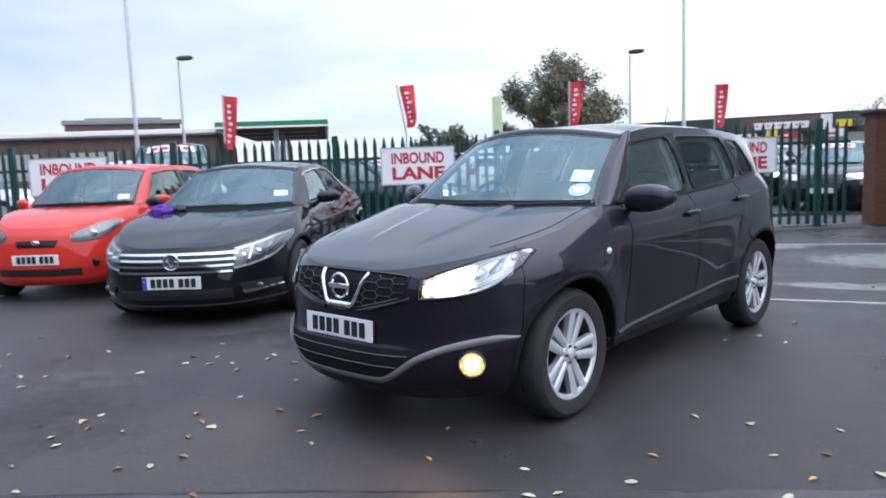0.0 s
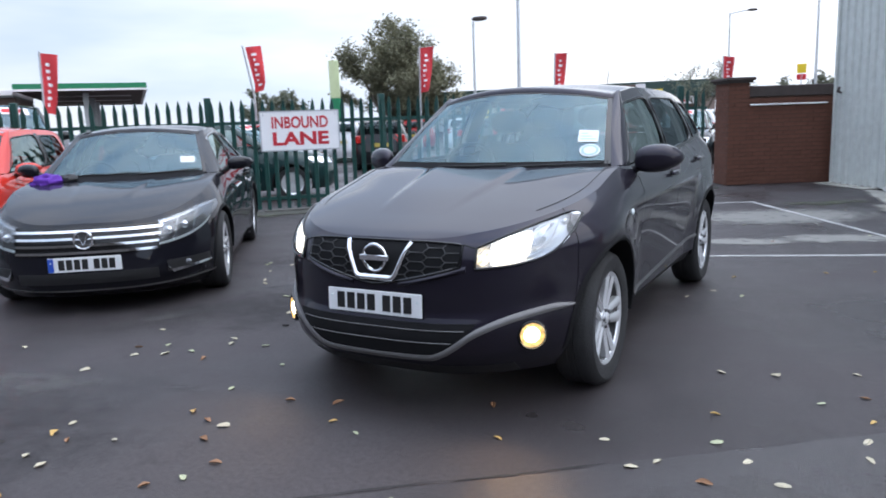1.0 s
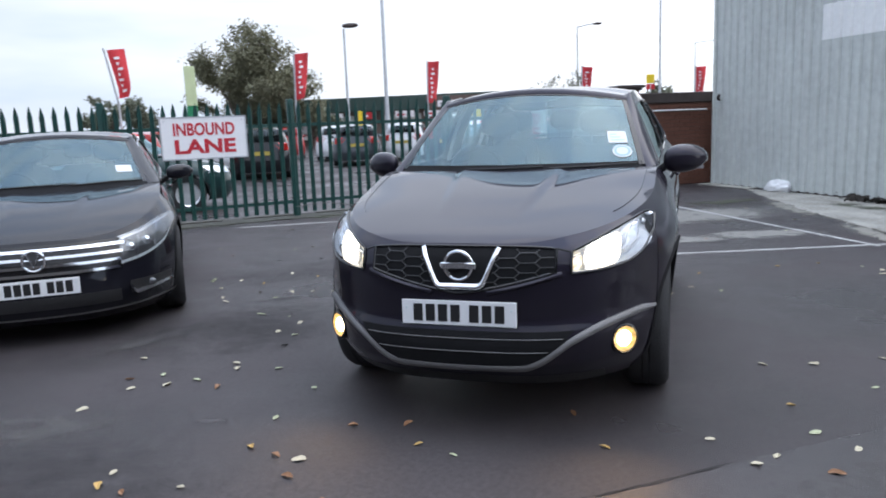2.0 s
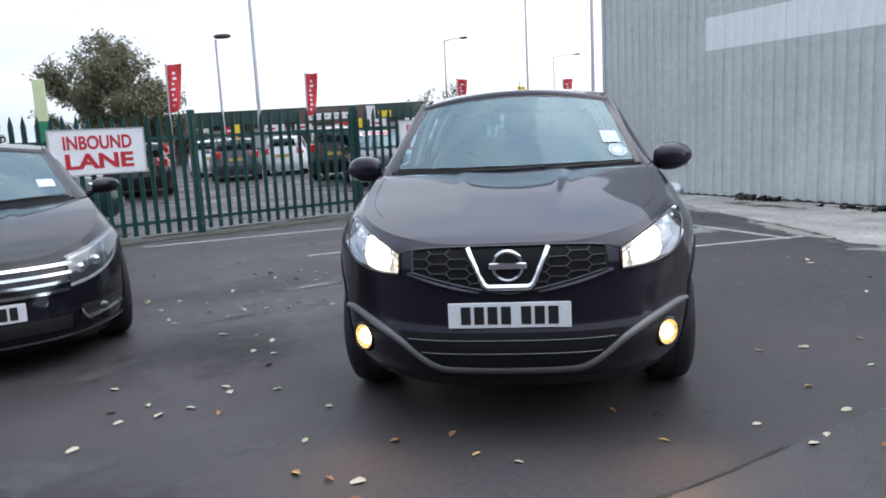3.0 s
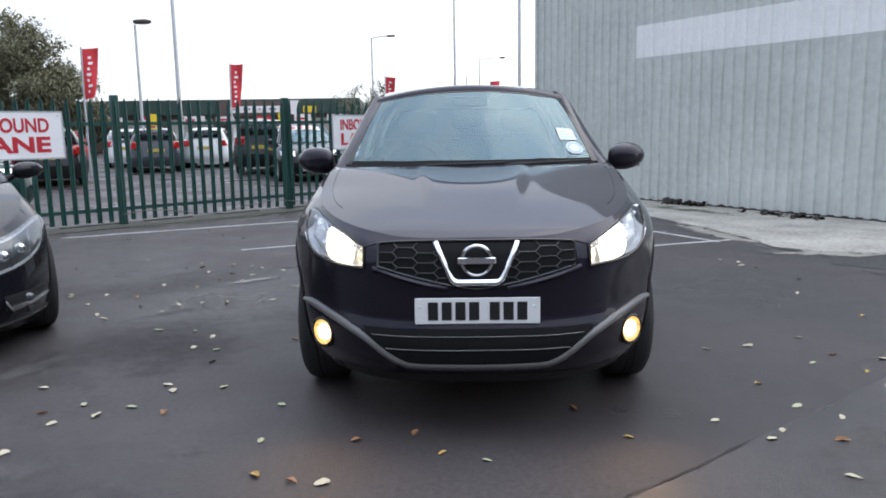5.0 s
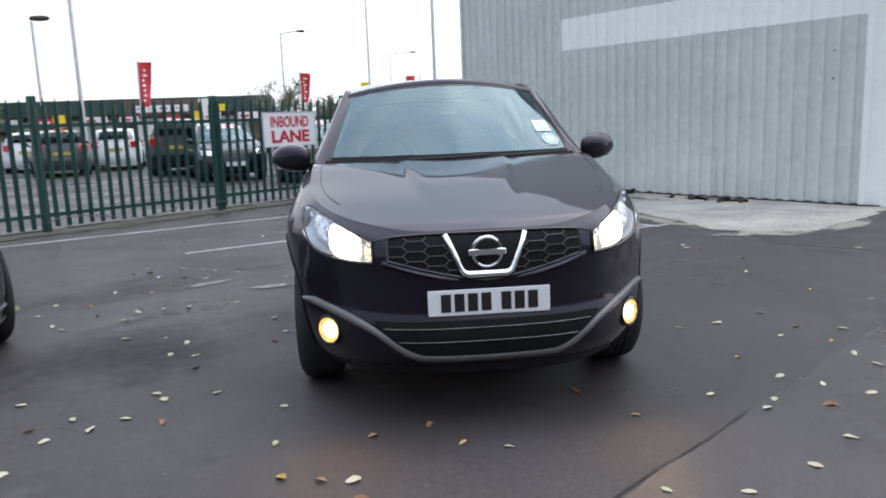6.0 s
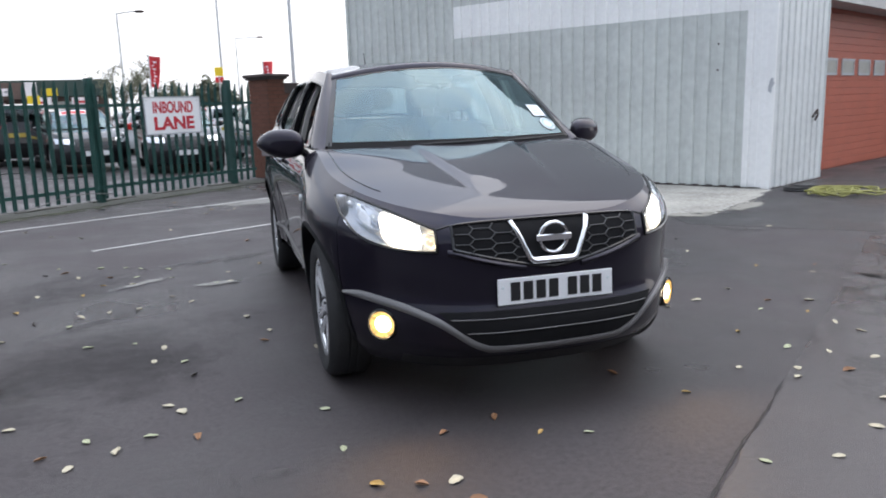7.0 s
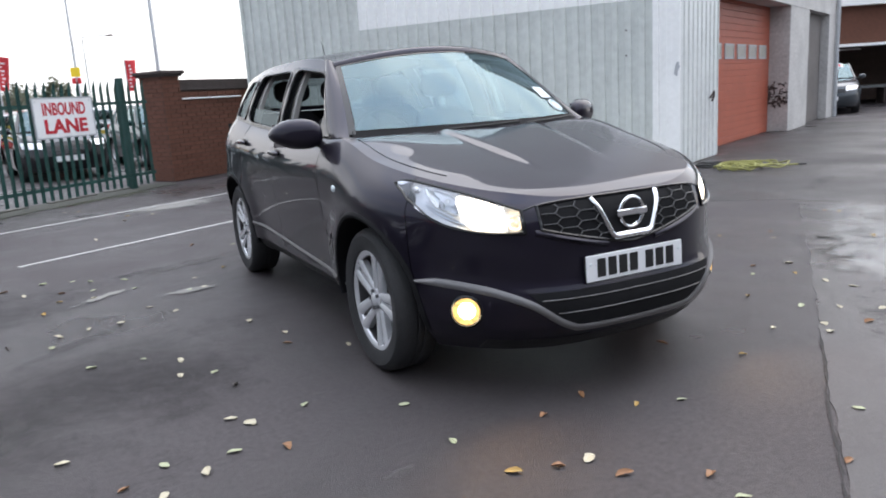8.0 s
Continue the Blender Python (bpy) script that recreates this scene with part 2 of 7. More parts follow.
def merge(*shapes):
    verts, faces = [], []
    for v, f in shapes:
        o = len(verts)
        verts += list(v)
        faces += [tuple(o + k for k in face) for face in f]
    return verts, faces


def moved(vf, m):
    return [m @ Vector(v) for v in vf[0]], vf[1]


def flipped(vf):
    return [(-v[0], v[1], v[2]) for v in vf[0]], vf[1]


def slab(fn, n, m, back):
    """A panel fn(u, v) with a rim that goes back by the vector back, and a rear face."""
    back = Vector(back)
    v1, f1 = grid(fn, n, m)
    v1 = [Vector(p) for p in v1]
    k = len(v1)
    v2 = [p + back for p in v1]
    w = m + 1
    edge = [i * w for i in range(n + 1)] + [n * w + j for j in range(1, m + 1)] + [i * w + m for i in range(n - 1, -1, -1)] + [j for j in range(m - 1, 0, -1)]
    rim = [(edge[i], edge[(i + 1) % len(edge)], k + edge[(i + 1) % len(edge)], k + edge[i]) for i in range(len(edge))]
    return v1 + v2, f1 + rim + [tuple(k + a for a in reversed(q)) for q in f1]


def box(x0, y0, z0, x1, y1, z1, bevel=0.0):
    """A block with chamfered upright and level edges."""
    if bevel <= 0:
        v = [(x, y, z) for x in (x0, x1) for y in (y0, y1) for z in (z0, z1)]
        return v, [(0, 1, 3, 2), (4, 6, 7, 5), (0, 4, 5, 1), (2, 3, 7, 6), (0, 2, 6, 4), (1, 5, 7, 3)]
    b = bevel
    rings = []
    for z, e in ((z0, b), (z0 + b, 0), (z1 - b, 0), (z1, b)):
        c = b
        rings.append([(x0 + c + e, y0 + e, z), (x1 - c - e, y0 + e, z), (x1 - e, y0 + c + e, z), (x1 - e, y1 - c - e, z), (x1 - c - e, y1 - e, z), (x0 + c + e, y1 - e, z), (x0 + e, y1 - c - e, z), (x0 + e, y0 + c + e, z)])
    v = [p for r in rings for p in r]
    f = [(k * 8 + i, k * 8 + (i + 1) % 8, k * 8 + 8 + (i + 1) % 8, k * 8 + 8 + i) for k in range(3) for i in range(8)]
    return v, f + [tuple(range(7, -1, -1)), tuple(range(24, 32))]


def lathe(profile, n=32, axis="z"):
    """Turns (radius, height) pairs round an axis."""
    k = len(profile)
    v = []
    for i in range(n):
        a = 2 * math.pi * i / n
        for r, h in profile:
            p = (r * math.cos(a), r * math.sin(a), h)
            v.append(p if axis == "z" else (h, p[0], p[1]) if axis == "x" else (p[0], h, p[1]))
    f = [(i * k + j, ((i + 1) % n) * k + j, ((i + 1) % n) * k + j + 1, i * k + j + 1) for i in range(n) for j in range(k - 1)]
    return v, f


def tube(points, radius, n=8, taper=None):
    """A round bar along points, closed at both ends."""
    pts = [Vector(p) for p in points]
    v, f = [], []
    for i, p in enumerate(pts):
        d = (pts[min(i + 1, len(pts) - 1)] - pts[max(i - 1, 0)]).normalized()
        a = d.orthogonal().normalized() if i == 0 else (a - d * a.dot(d)).normalized()
        b = d.cross(a)
        r = radius if taper is None else radius + (taper - radius) * i / (len(pts) - 1)
        v += [p + (a * math.cos(2 * math.pi * k / n) + b * math.sin(2 * math.pi * k / n)) * r for k in range(n)]
    for i in range(len(pts) - 1):
        f += [(i * n + k, i * n + (k + 1) % n, (i + 1) * n + (k + 1) % n, (i + 1) * n + k) for k in range(n)]
    return v, f + [tuple(range(n - 1, -1, -1)), tuple(range((len(pts) - 1) * n, len(pts) * n))]


def ellipsoid(c, r, n=16, m=10, power=2.0):
    def fn(u, v):
        a, b = 2 * math.pi * u, math.pi * (v - 0.5)
        s = lambda t: math.copysign(abs(t) ** (2 / power), t)
        return (c[0] + r[0] * s(math.cos(b)) * s(math.cos(a)), c[1] + r[1] * s(math.cos(b)) * s(math.sin(a)), c[2] + r[2] * s(math.sin(b)))
    return grid(fn, n, m)


def curve(knots):
    """A smooth monotone line through (t, value) knots."""
    t = np.array([k[0] for k in knots], float)
    y = np.array([k[1] for k in knots], float)
    h, d = np.diff(t), np.diff(y) / np.diff(t)
    g = np.zeros(len(t))
    g[0], g[-1] = d[0], d[-1]
    for i in range(1, len(t) - 1):
        if d[i - 1] * d[i] > 0:
            w1, w2 = 2 * h[i] + h[i - 1], h[i] + 2 * h[i - 1]
            g[i] = (w1 + w2) / (w1 / d[i - 1] + w2 / d[i])

    def value(x):
        x = min(max(x, t[0]), t[-1])
        i = min(int(np.searchsorted(t, x, side="right")) - 1, len(t) - 2)
        s = (x - t[i]) / h[i]
        return float((1 + 2 * s) * (1 - s) ** 2 * y[i] + s * (1 - s) ** 2 * h[i] * g[i] + s * s * (3 - 2 * s) * y[i + 1] + s * s * (s - 1) * h[i] * g[i + 1])
    return value


def sstep(a, b, x):
    s = min(max((x - a) / (b - a), 0.0), 1.0)
    return s * s * (3 - 2 * s)


# ---- cars: the nose points to -y, the foremost point is at y = 0, wheels stand on z = 0 ----
class Shape:
    """The outer skin of one car: side and plan outlines, from which every panel is cut."""

    def __init__(s, length, half, zb, nose, tail, edge, width, hood, cowl, screen_top, rail_x, rail_z, roof_up, wheels, wheel_r, arch_r, corner=(0.90, 3.5, 2.0), rear=(0.6, 3.6, 2.0), bulge=0.020, waist=0.008):
        s.waist, s.sill, s.flare = waist, 0.0, 0.012
        s.length, s.half, s.zb = length, half, zb
        s.nose, s.tail, s.edge, s.width, s.hood = curve(nose), curve(tail), curve(edge), curve(width), curve(hood)
        s.cowl, s.screen_top = cowl, screen_top
        s.rail_x, s.rail_z, s.roof_up = curve(rail_x), curve(rail_z), roof_up
        s.wheels, s.wheel_r, s.arch_r, s.corner, s.rear, s.bulge = wheels, wheel_r, arch_r, corner, rear, bulge

    def skin(s, c, f):
        """c: 0 nose centre, 1 end of the front corner, 2 start of the rear corner, 3 tail centre; f: 0 sill to 1 shoulder."""
        lf, qf, pf = s.corner
        lr, qr, pr = s.rear
        y_f, y_r = s.nose(f), s.length - s.tail(f)
        if c <= 1:
            a = c * math.pi / 2
            back = lf * (1 - math.cos(a) ** (2 / pf))
            x, y, y_top = math.sin(a) ** (2 / qf), y_f + back, s.nose(1) + back
        elif c < 2:
            x, y = 1.0, (y_f + lf) + (c - 1) * (y_r - lr - y_f - lf)
            y_top = (s.nose(1) + lf) + (c - 1) * (s.length - s.tail(1) - lr - s.nose(1) - lf)
        else:
            a = (3 - c) * math.pi / 2
            back = lr * (1 - math.cos(a) ** (2 / pr))
            x, y, y_top = math.sin(a) ** (2 / qr), y_r - back, s.length - s.tail(1) - back
        zt = s.edge(y_top)
        z = s.zb + f * (zt - s.zb)
        w = s.half * s.width(f)
        for yw in s.wheels:
            d = math.hypot(y - yw, z - s.wheel_r)
            w += s.flare * math.exp(-((d - s.arch_r) / 0.13) ** 2) * (1 if f < 0.85 else (1 - f) / 0.15)
        mid = sstep(s.wheels[0] + 0.40, s.wheels[0] + 0.75, y) * (1 - sstep(s.wheels[1] - 0.75, s.wheels[1] - 0.40, y))
        w -= s.waist * mid * math.exp(-((f - 0.36) / 0.2) ** 2)
        return Vector((x * w, y, z))

    def front(s, x, z, out=0.0):
        """The place on the nose at x and z."""
        lo, hi = 0.0, 1.0
        ax = abs(x)
        f = 0.5
        for _ in range(26):
            c = (lo + hi) / 2
            zt = s.edge(s.nose(1) + s.corner[0] * (1 - math.cos(c * math.pi / 2) ** (2 / s.corner[2])))
            f = min(max((z - s.zb) / (zt - s.zb), 0), 1)
            if s.skin(c, f)[0] < ax:
                lo = c
            else:
                hi = c
        p, q = s.skin(c, f), s.skin(min(c + 0.02, 1), f)
        t = (q - p)
        n = Vector((t.y, -t.x, 0)).normalized() if t.length > 1e-6 else Vector((0, -1, 0))
        p = p + n * out
        return Vector((math.copysign(p.x, x) if ax > 1e-4 else 0.0, p.y, z))

    def side(s, y, z, out=0.0):
        """The place on the flank (x > 0) at y and z."""
        zt = s.edge(y)
        f = min(max((z - s.zb) / (zt - s.zb), 0), 1)
        y_f, y_r = s.nose(f) + s.corner[0], s.length - s.tail(f) - s.rear[0]
        if y < y_f:
            c = 2 / math.pi * math.acos(min(max(1 - (y - s.nose(f)) / s.corner[0], 0), 1) ** (s.corner[2] / 2))
        elif y <= y_r:
            c = 1 + (y - y_f) / (y_r - y_f) * 0.9999
        else:
            c = 3 - 2 / math.pi * math.acos(min(max(1 - (s.length - s.tail(f) - y) / s.rear[0], 0), 1) ** (s.rear[2] / 2))
        p = s.skin(c, f)
        return Vector((p.x + out, y, z))

    def upper(s, y, v, out=0.0):
        """The flank above the shoulder: v 0 at the belt, 1 at the roof rail."""
        b = s.side(y, s.edge(y))
        x1, z1 = s.rail_x(y), s.rail_z(y)
        return Vector((b.x + (x1 - b.x) * v + 0.022 * math.sin(math.pi * v) + out, y, b.z + (z1 - b.z) * v))

    def upper_z(s, y, z, out=0.0):
        zb, zr = s.edge(y), s.rail_z(y)
        return s.upper(y, min(max((z - zb) / max(zr - zb, 0.02), -0.1), 1.05), out)

    def bonnet(s, u, v):
        """u -1 to 1 across, v 0 at the nose to 1 at the cowl."""
        y_end, y_mid = s.cowl[1], s.cowl[0]
        c_end = 1.0
        lf = s.corner[0]
        y0 = s.nose(1)
        # rows lie close together at the nose
        yy = y0 + (y_end - y0) * v ** 2.2
        if yy < y0 + lf:
            a = math.acos(min(max(1 - (yy - y0) / lf, 0), 1) ** (s.corner[2] / 2))
            xe = math.sin(a) ** (2 / s.corner[1]) * s.half * s.width(1)
        else:
            xe = s.half * s.width(1)
        ze = s.edge(yy)
        k = abs(u)
        y = yy - (y_end - y_mid) * (1 - k * k) * sstep(0.35, 1, v)
        zc = s.hood(y)
        z = ze + (zc - ze) * (1 - k ** 2.4)
        x = u * xe
        line = 0.17 + 0.13 * max(y - y0, 0)
        z += s.bulge * (1 - sstep(line - 0.040, line + 0.022, abs(x))) * sstep(0.22, 0.62, y - y0)
        return Vector((x, y, z))

    def screen(s, u, v, out=0.0):
        """The windscreen: u -1 to 1, v 0 at the cowl to 1 at the roof."""
        y_mid, y_end, z_base, x_base = s.cowl
        ty_mid, ty_end, tz_mid, tz_end, tx = s.screen_top
        k = u * u
        b = Vector((u * x_base, y_mid + (y_end - y_mid) * k, z_base))
        t = Vector((u * tx, ty_mid + (ty_end - ty_mid) * k, tz_mid + (tz_end - tz_mid) * k))
        p = b.lerp(t, v)
        return p + Vector((0, -1, 0.8)).normalized() * (0.02 * math.sin(math.pi * v) + out)

    def roof(s, u, v):
        ty_mid, ty_end, tz_mid, tz_end, tx = s.screen_top
        k = u * u
        y0 = ty_mid + (ty_end - ty_mid) * k
        y1 = s.length - 0.22
        y = y0 + (y1 - y0) * v
        z = s.rail_z(y) + s.roof_up * (1 - k ** 1.3)
        z0 = tz_mid + (tz_end - tz_mid) * k
        blend = 1 - sstep(0, 0.22, v)
        return Vector((u * s.rail_x(y), y, z * (1 - blend) + z0 * blend))


def panel(s, c0, c1, n, m, f0=0.0, f1=1.0, both=False, hole=None):
    """A body panel between two columns of the skin, with the wheel arches cut out."""
    cs = [c0 + (c1 - c0) * i / n for i in range(n + 1)]
    if both:
        cs = [-c for c in reversed(cs)] + [c for c in cs if c > 1e-6]

    def at(c, f):
        p = s.skin(abs(c), f)
        return Vector((-p.x, p.y, p.z)) if c < 0 else p
    verts = [at(c, f0 + (f1 - f0) * j / m) for c in cs for j in range(m + 1)]
    w = m + 1
    faces = [(i * w + j, (i + 1) * w + j, (i + 1) * w + j + 1, i * w + j + 1) for i in range(len(cs) - 1) for j in range(m)]
    gone = lambda p: any(math.hypot(p.y - yw, p.z - s.wheel_r) < s.arch_r for yw in s.wheels)
    faces = [q for q in faces if not all(gone(verts[k]) for k in q)]
    if hole:
        faces = [q for q in faces if not hole(sum((verts[k] for k in q), Vector()) / 4)]
    used = {k for q in faces for k in q}
    for k in used:
        p = verts[k]
        for yw in s.wheels:
            d = Vector((0, p.y - yw, p.z - s.wheel_r))
            if d.length < s.arch_r:
                verts[k] = Vector((p.x, 0, 0)) + Vector((0, yw, s.wheel_r)) + d.normalized() * s.arch_r
    return verts, faces


def wheel_arch(s, yw, lip=0.02):
    """A lip round the arch and the dark tub behind it, on the +x side."""
    def fn(u, v):
        a = math.pi * (-0.04 + 1.08 * u)
        z, y = s.wheel_r + s.arch_r * math.sin(a), yw + s.arch_r * math.cos(a)
        p = s.side(y, max(z, s.zb))
        r = [0, 0.0, -0.012, -0.012][min(int(v * 3 + 0.5), 3)]
        dx = [-0.004, 0.008, 0.004, -0.30][min(int(v * 3 + 0.5), 3)]
        k = (s.arch_r + r + (0.02 if v < 0.1 else 0)) / s.arch_r
        return Vector((p.x + dx, yw + (y - yw) * k, s.wheel_r + (z - s.wheel_r) * k))
    return grid(fn, 30, 3)


def wheel(parent, m, r, width, rim_r, spokes, tyre_name="tyre", style="double"):
    """A wheel whose outer face looks to +x."""
    hub = new("wheel")
    hub.parent = parent
    hub.matrix_basis = m
    h = width / 2
    prof = [(rim_r - 0.005, -h * 0.7), (rim_r, -h * 0.92), (r - 0.035, -h), (r - 0.012, -h * 0.86), (r, -h * 0.62), (r, -h * 0.2), (r - 0.005, -h * 0.17), (r - 0.005, -h * 0.12), (r, -h * 0.1), (r, h * 0.1), (r - 0.005, h * 0.12), (r - 0.005, h * 0.17), (r, h * 0.2), (r, h * 0.62), (r - 0.012, h * 0.86), (r - 0.035, h), (rim_r + 0.03, h * 0.98), (rim_r + 0.006, h * 0.9), (rim_r - 0.004, h * 0.72)]
    part("tyre", lathe(prof, 48, "x"), TYRE, hub)
    part("rim_barrel", lathe([(rim_r - 0.03, -h * 0.7), (rim_r - 0.022, h * 0.5), (rim_r - 0.024, h * 0.7)], 40, "x"), DARK_ALLOY, hub)
    part("rim", lathe([(rim_r - 0.024, h * 0.70), (rim_r - 0.022, h * 0.76), (rim_r - 0.008, h * 0.84), (rim_r + 0.004, h * 0.84), (rim_r + 0.004, h * 0.6)], 48, "x"), ALLOY, hub)
    part("brake_disc", lathe([(0.02, h * 0.05), (rim_r * 0.66, h * 0.05), (rim_r * 0.66, -h * 0.05), (0.02, -h * 0.05)], 32, "x"), DARK_ALLOY, hub)
    part("wheel_back", lathe([(0.01, -h * 0.45), (rim_r - 0.025, -h * 0.45), (rim_r - 0.025, -h * 0.6)], 32, "x"), PLASTIC, hub)
    for i in range(spokes):
        a = 2 * math.pi * i / spokes
        shapes = []
        for k in ((-1, 1) if style == "double" else (0,)):
            def fn(u, v, k=k):
                rad = 0.045 + (rim_r - 0.06) * u
                wide = (0.0205 + 0.0085 * u) if style == "double" else 0.034 - 0.008 * u
                off = k * (0.0210 + 0.0225 * u)
                t = off + wide * (2 * v - 1)
                bow = 0.008 * (1 - (2 * v - 1) ** 2)
                return Vector((h * (0.62 + 0.14 * u) + bow, rad * math.cos(a) - t * math.sin(a), rad * math.sin(a) + t * math.cos(a)))
            shapes.append(slab(fn, 8, 6, (-0.03, 0, 0)))
        part("spoke", merge(*shapes), ALLOY, hub)
    part("hub_cap", lathe([(0.0005, h * 0.86), (0.02, h * 0.85), (0.03, h * 0.80), (0.031, h * 0.74), (0.055, h * 0.70), (0.06, h * 0.5)], 24, "x"), ALLOY, hub)
    for i in range(5):
        a = 2 * math.pi * (i + 0.5) / 5
        part("wheel_nut", moved(lathe([(0.0005, 0.012), (0.008, 0.012), (0.009, 0.0)], 8, "x"), Matrix.Translation((h * 0.72, 0.045 * math.cos(a), 0.045 * math.sin(a)))), DARK_ALLOY, hub)
    return hub


def number_plate(parent, m, mat, w=0.52, h=0.111, bars=7, blue=False):
    """A plate that looks to -y; its characters are plain bars."""
    pl = part("number_plate", moved(box(-w / 2, -0.004, -h / 2, w / 2, 0.004, h / 2, 0.003), m), mat, parent, "white number plate with plain black bars")
    x = -0.205 if not blue else -0.185
    for i in range(bars):
        if i == 4:
            x += 0.028
        bar = box(x, -0.0065, -0.038, x + 0.042, -0.0035, 0.038)
        part("plate_bar", moved(bar, m), PLATE_INK, pl, smooth=False)
        x += 0.057 - (0.002 if blue else 0)
    if blue:
        part("plate_band", moved(box(-w / 2 + 0.002, -0.006, -h / 2 + 0.004, -w / 2 + 0.042, -0.0035, h / 2 - 0.004), m), PLATE_BLUE, pl, smooth=False)
    for sx in (-1, 1):
        part("plate_screw", moved(lathe([(0.0005, -0.007), (0.006, -0.006), (0.007, -0.003)], 10, "y"), m @ Matrix.Translation((sx * (w / 2 - 0.022), 0, 0.018))), STICKER, pl)
    return pl


def seat(parent, x, y, z, w=0.50):
    se = part("seat", merge(ellipsoid((x, y, z), (w / 2, 0.26, 0.10), 20, 10, 3.2)), CLOTH, parent)
    def back(u, v):
        a = 2 * math.pi * u
        t = v
        hw, hd = w / 2 * (1 - 0.22 * t ** 3), 0.07 * (1 - 0.3 * t)
        if v <= 0 or v >= 1:
            hw, hd = hw * 0.7, hd * 0.5
        s = lambda q: math.copysign(abs(q) ** 0.55, q)
        return Vector((x + hw * s(math.cos(a)), y + 0.24 + 0.17 * t + hd * s(math.sin(a)), z + 0.05 + 0.60 * t))
    part("backrest", grid(back, 24, 10), CLOTH, se)
    part("headrest", ellipsoid((x, y + 0.45, z + 0.80), (0.14, 0.055, 0.085), 18, 10, 2.8), CLOTH, se)
    for k in (-1, 1):
        part("headrest_post", tube([(x + k * 0.05, y + 0.42, z + 0.62), (x + k * 0.05, y + 0.44, z + 0.76)], 0.007), PLASTIC, se)
    return se


def mirror(parent, p, mat, sx, size=(0.125, 0.085, 0.082)):
    """A door mirror at p; sx is the side it stands on."""
    def fn(u, v):
        a, b = 2 * math.pi * u, math.pi * (v - 0.5)
        s = lambda q, e: math.copysign(abs(q) ** e, q)
        cx, cy, cz = s(math.cos(b), 0.75) * s(math.cos(a), 0.75), s(math.cos(b), 0.75) * s(math.sin(a), 0.8), s(math.sin(b), 0.75)
        go = cx * sx
        taper = 1 - 0.36 * max(go, 0) ** 2 - 0.06 * go
        y = cy * size[1] if cy < 0 else cy * size[1] * 0.35
        rise = cz * size[2] * taper * (1.06 if cz > 0 else 0.90 - 0.10 * max(go, 0))
        return Vector((p[0] + cx * size[0], p[1] + y + 0.06 * go + 0.02 * max(go, 0) ** 2, p[2] + rise + 0.004 * go))
    body = part("door_mirror", grid(fn, 28, 16), mat, parent)
    part("mirror_glass", slab(lambda u, v: Vector((p[0] + (2 * u - 1) * size[0] * 0.8, p[1] + size[1] * 0.35 + 0.002 + 0.05 * (2 * u - 1) * sx, p[2] + (2 * v - 1) * size[2] * 0.75)), 2, 2, (0, -0.004, 0)), CHROME, body)
    x_in = p[0] - sx * size[0] * 0.8
    part("mirror_foot", tube([(x_in, p[1], p[2] - 0.03), (x_in - sx * 0.06, p[1] + 0.03, p[2] - 0.07), (x_in - sx * 0.12, p[1] + 0.05, p[2] - 0.09)], 0.022, 10, 0.03), PLASTIC, body)
    return body


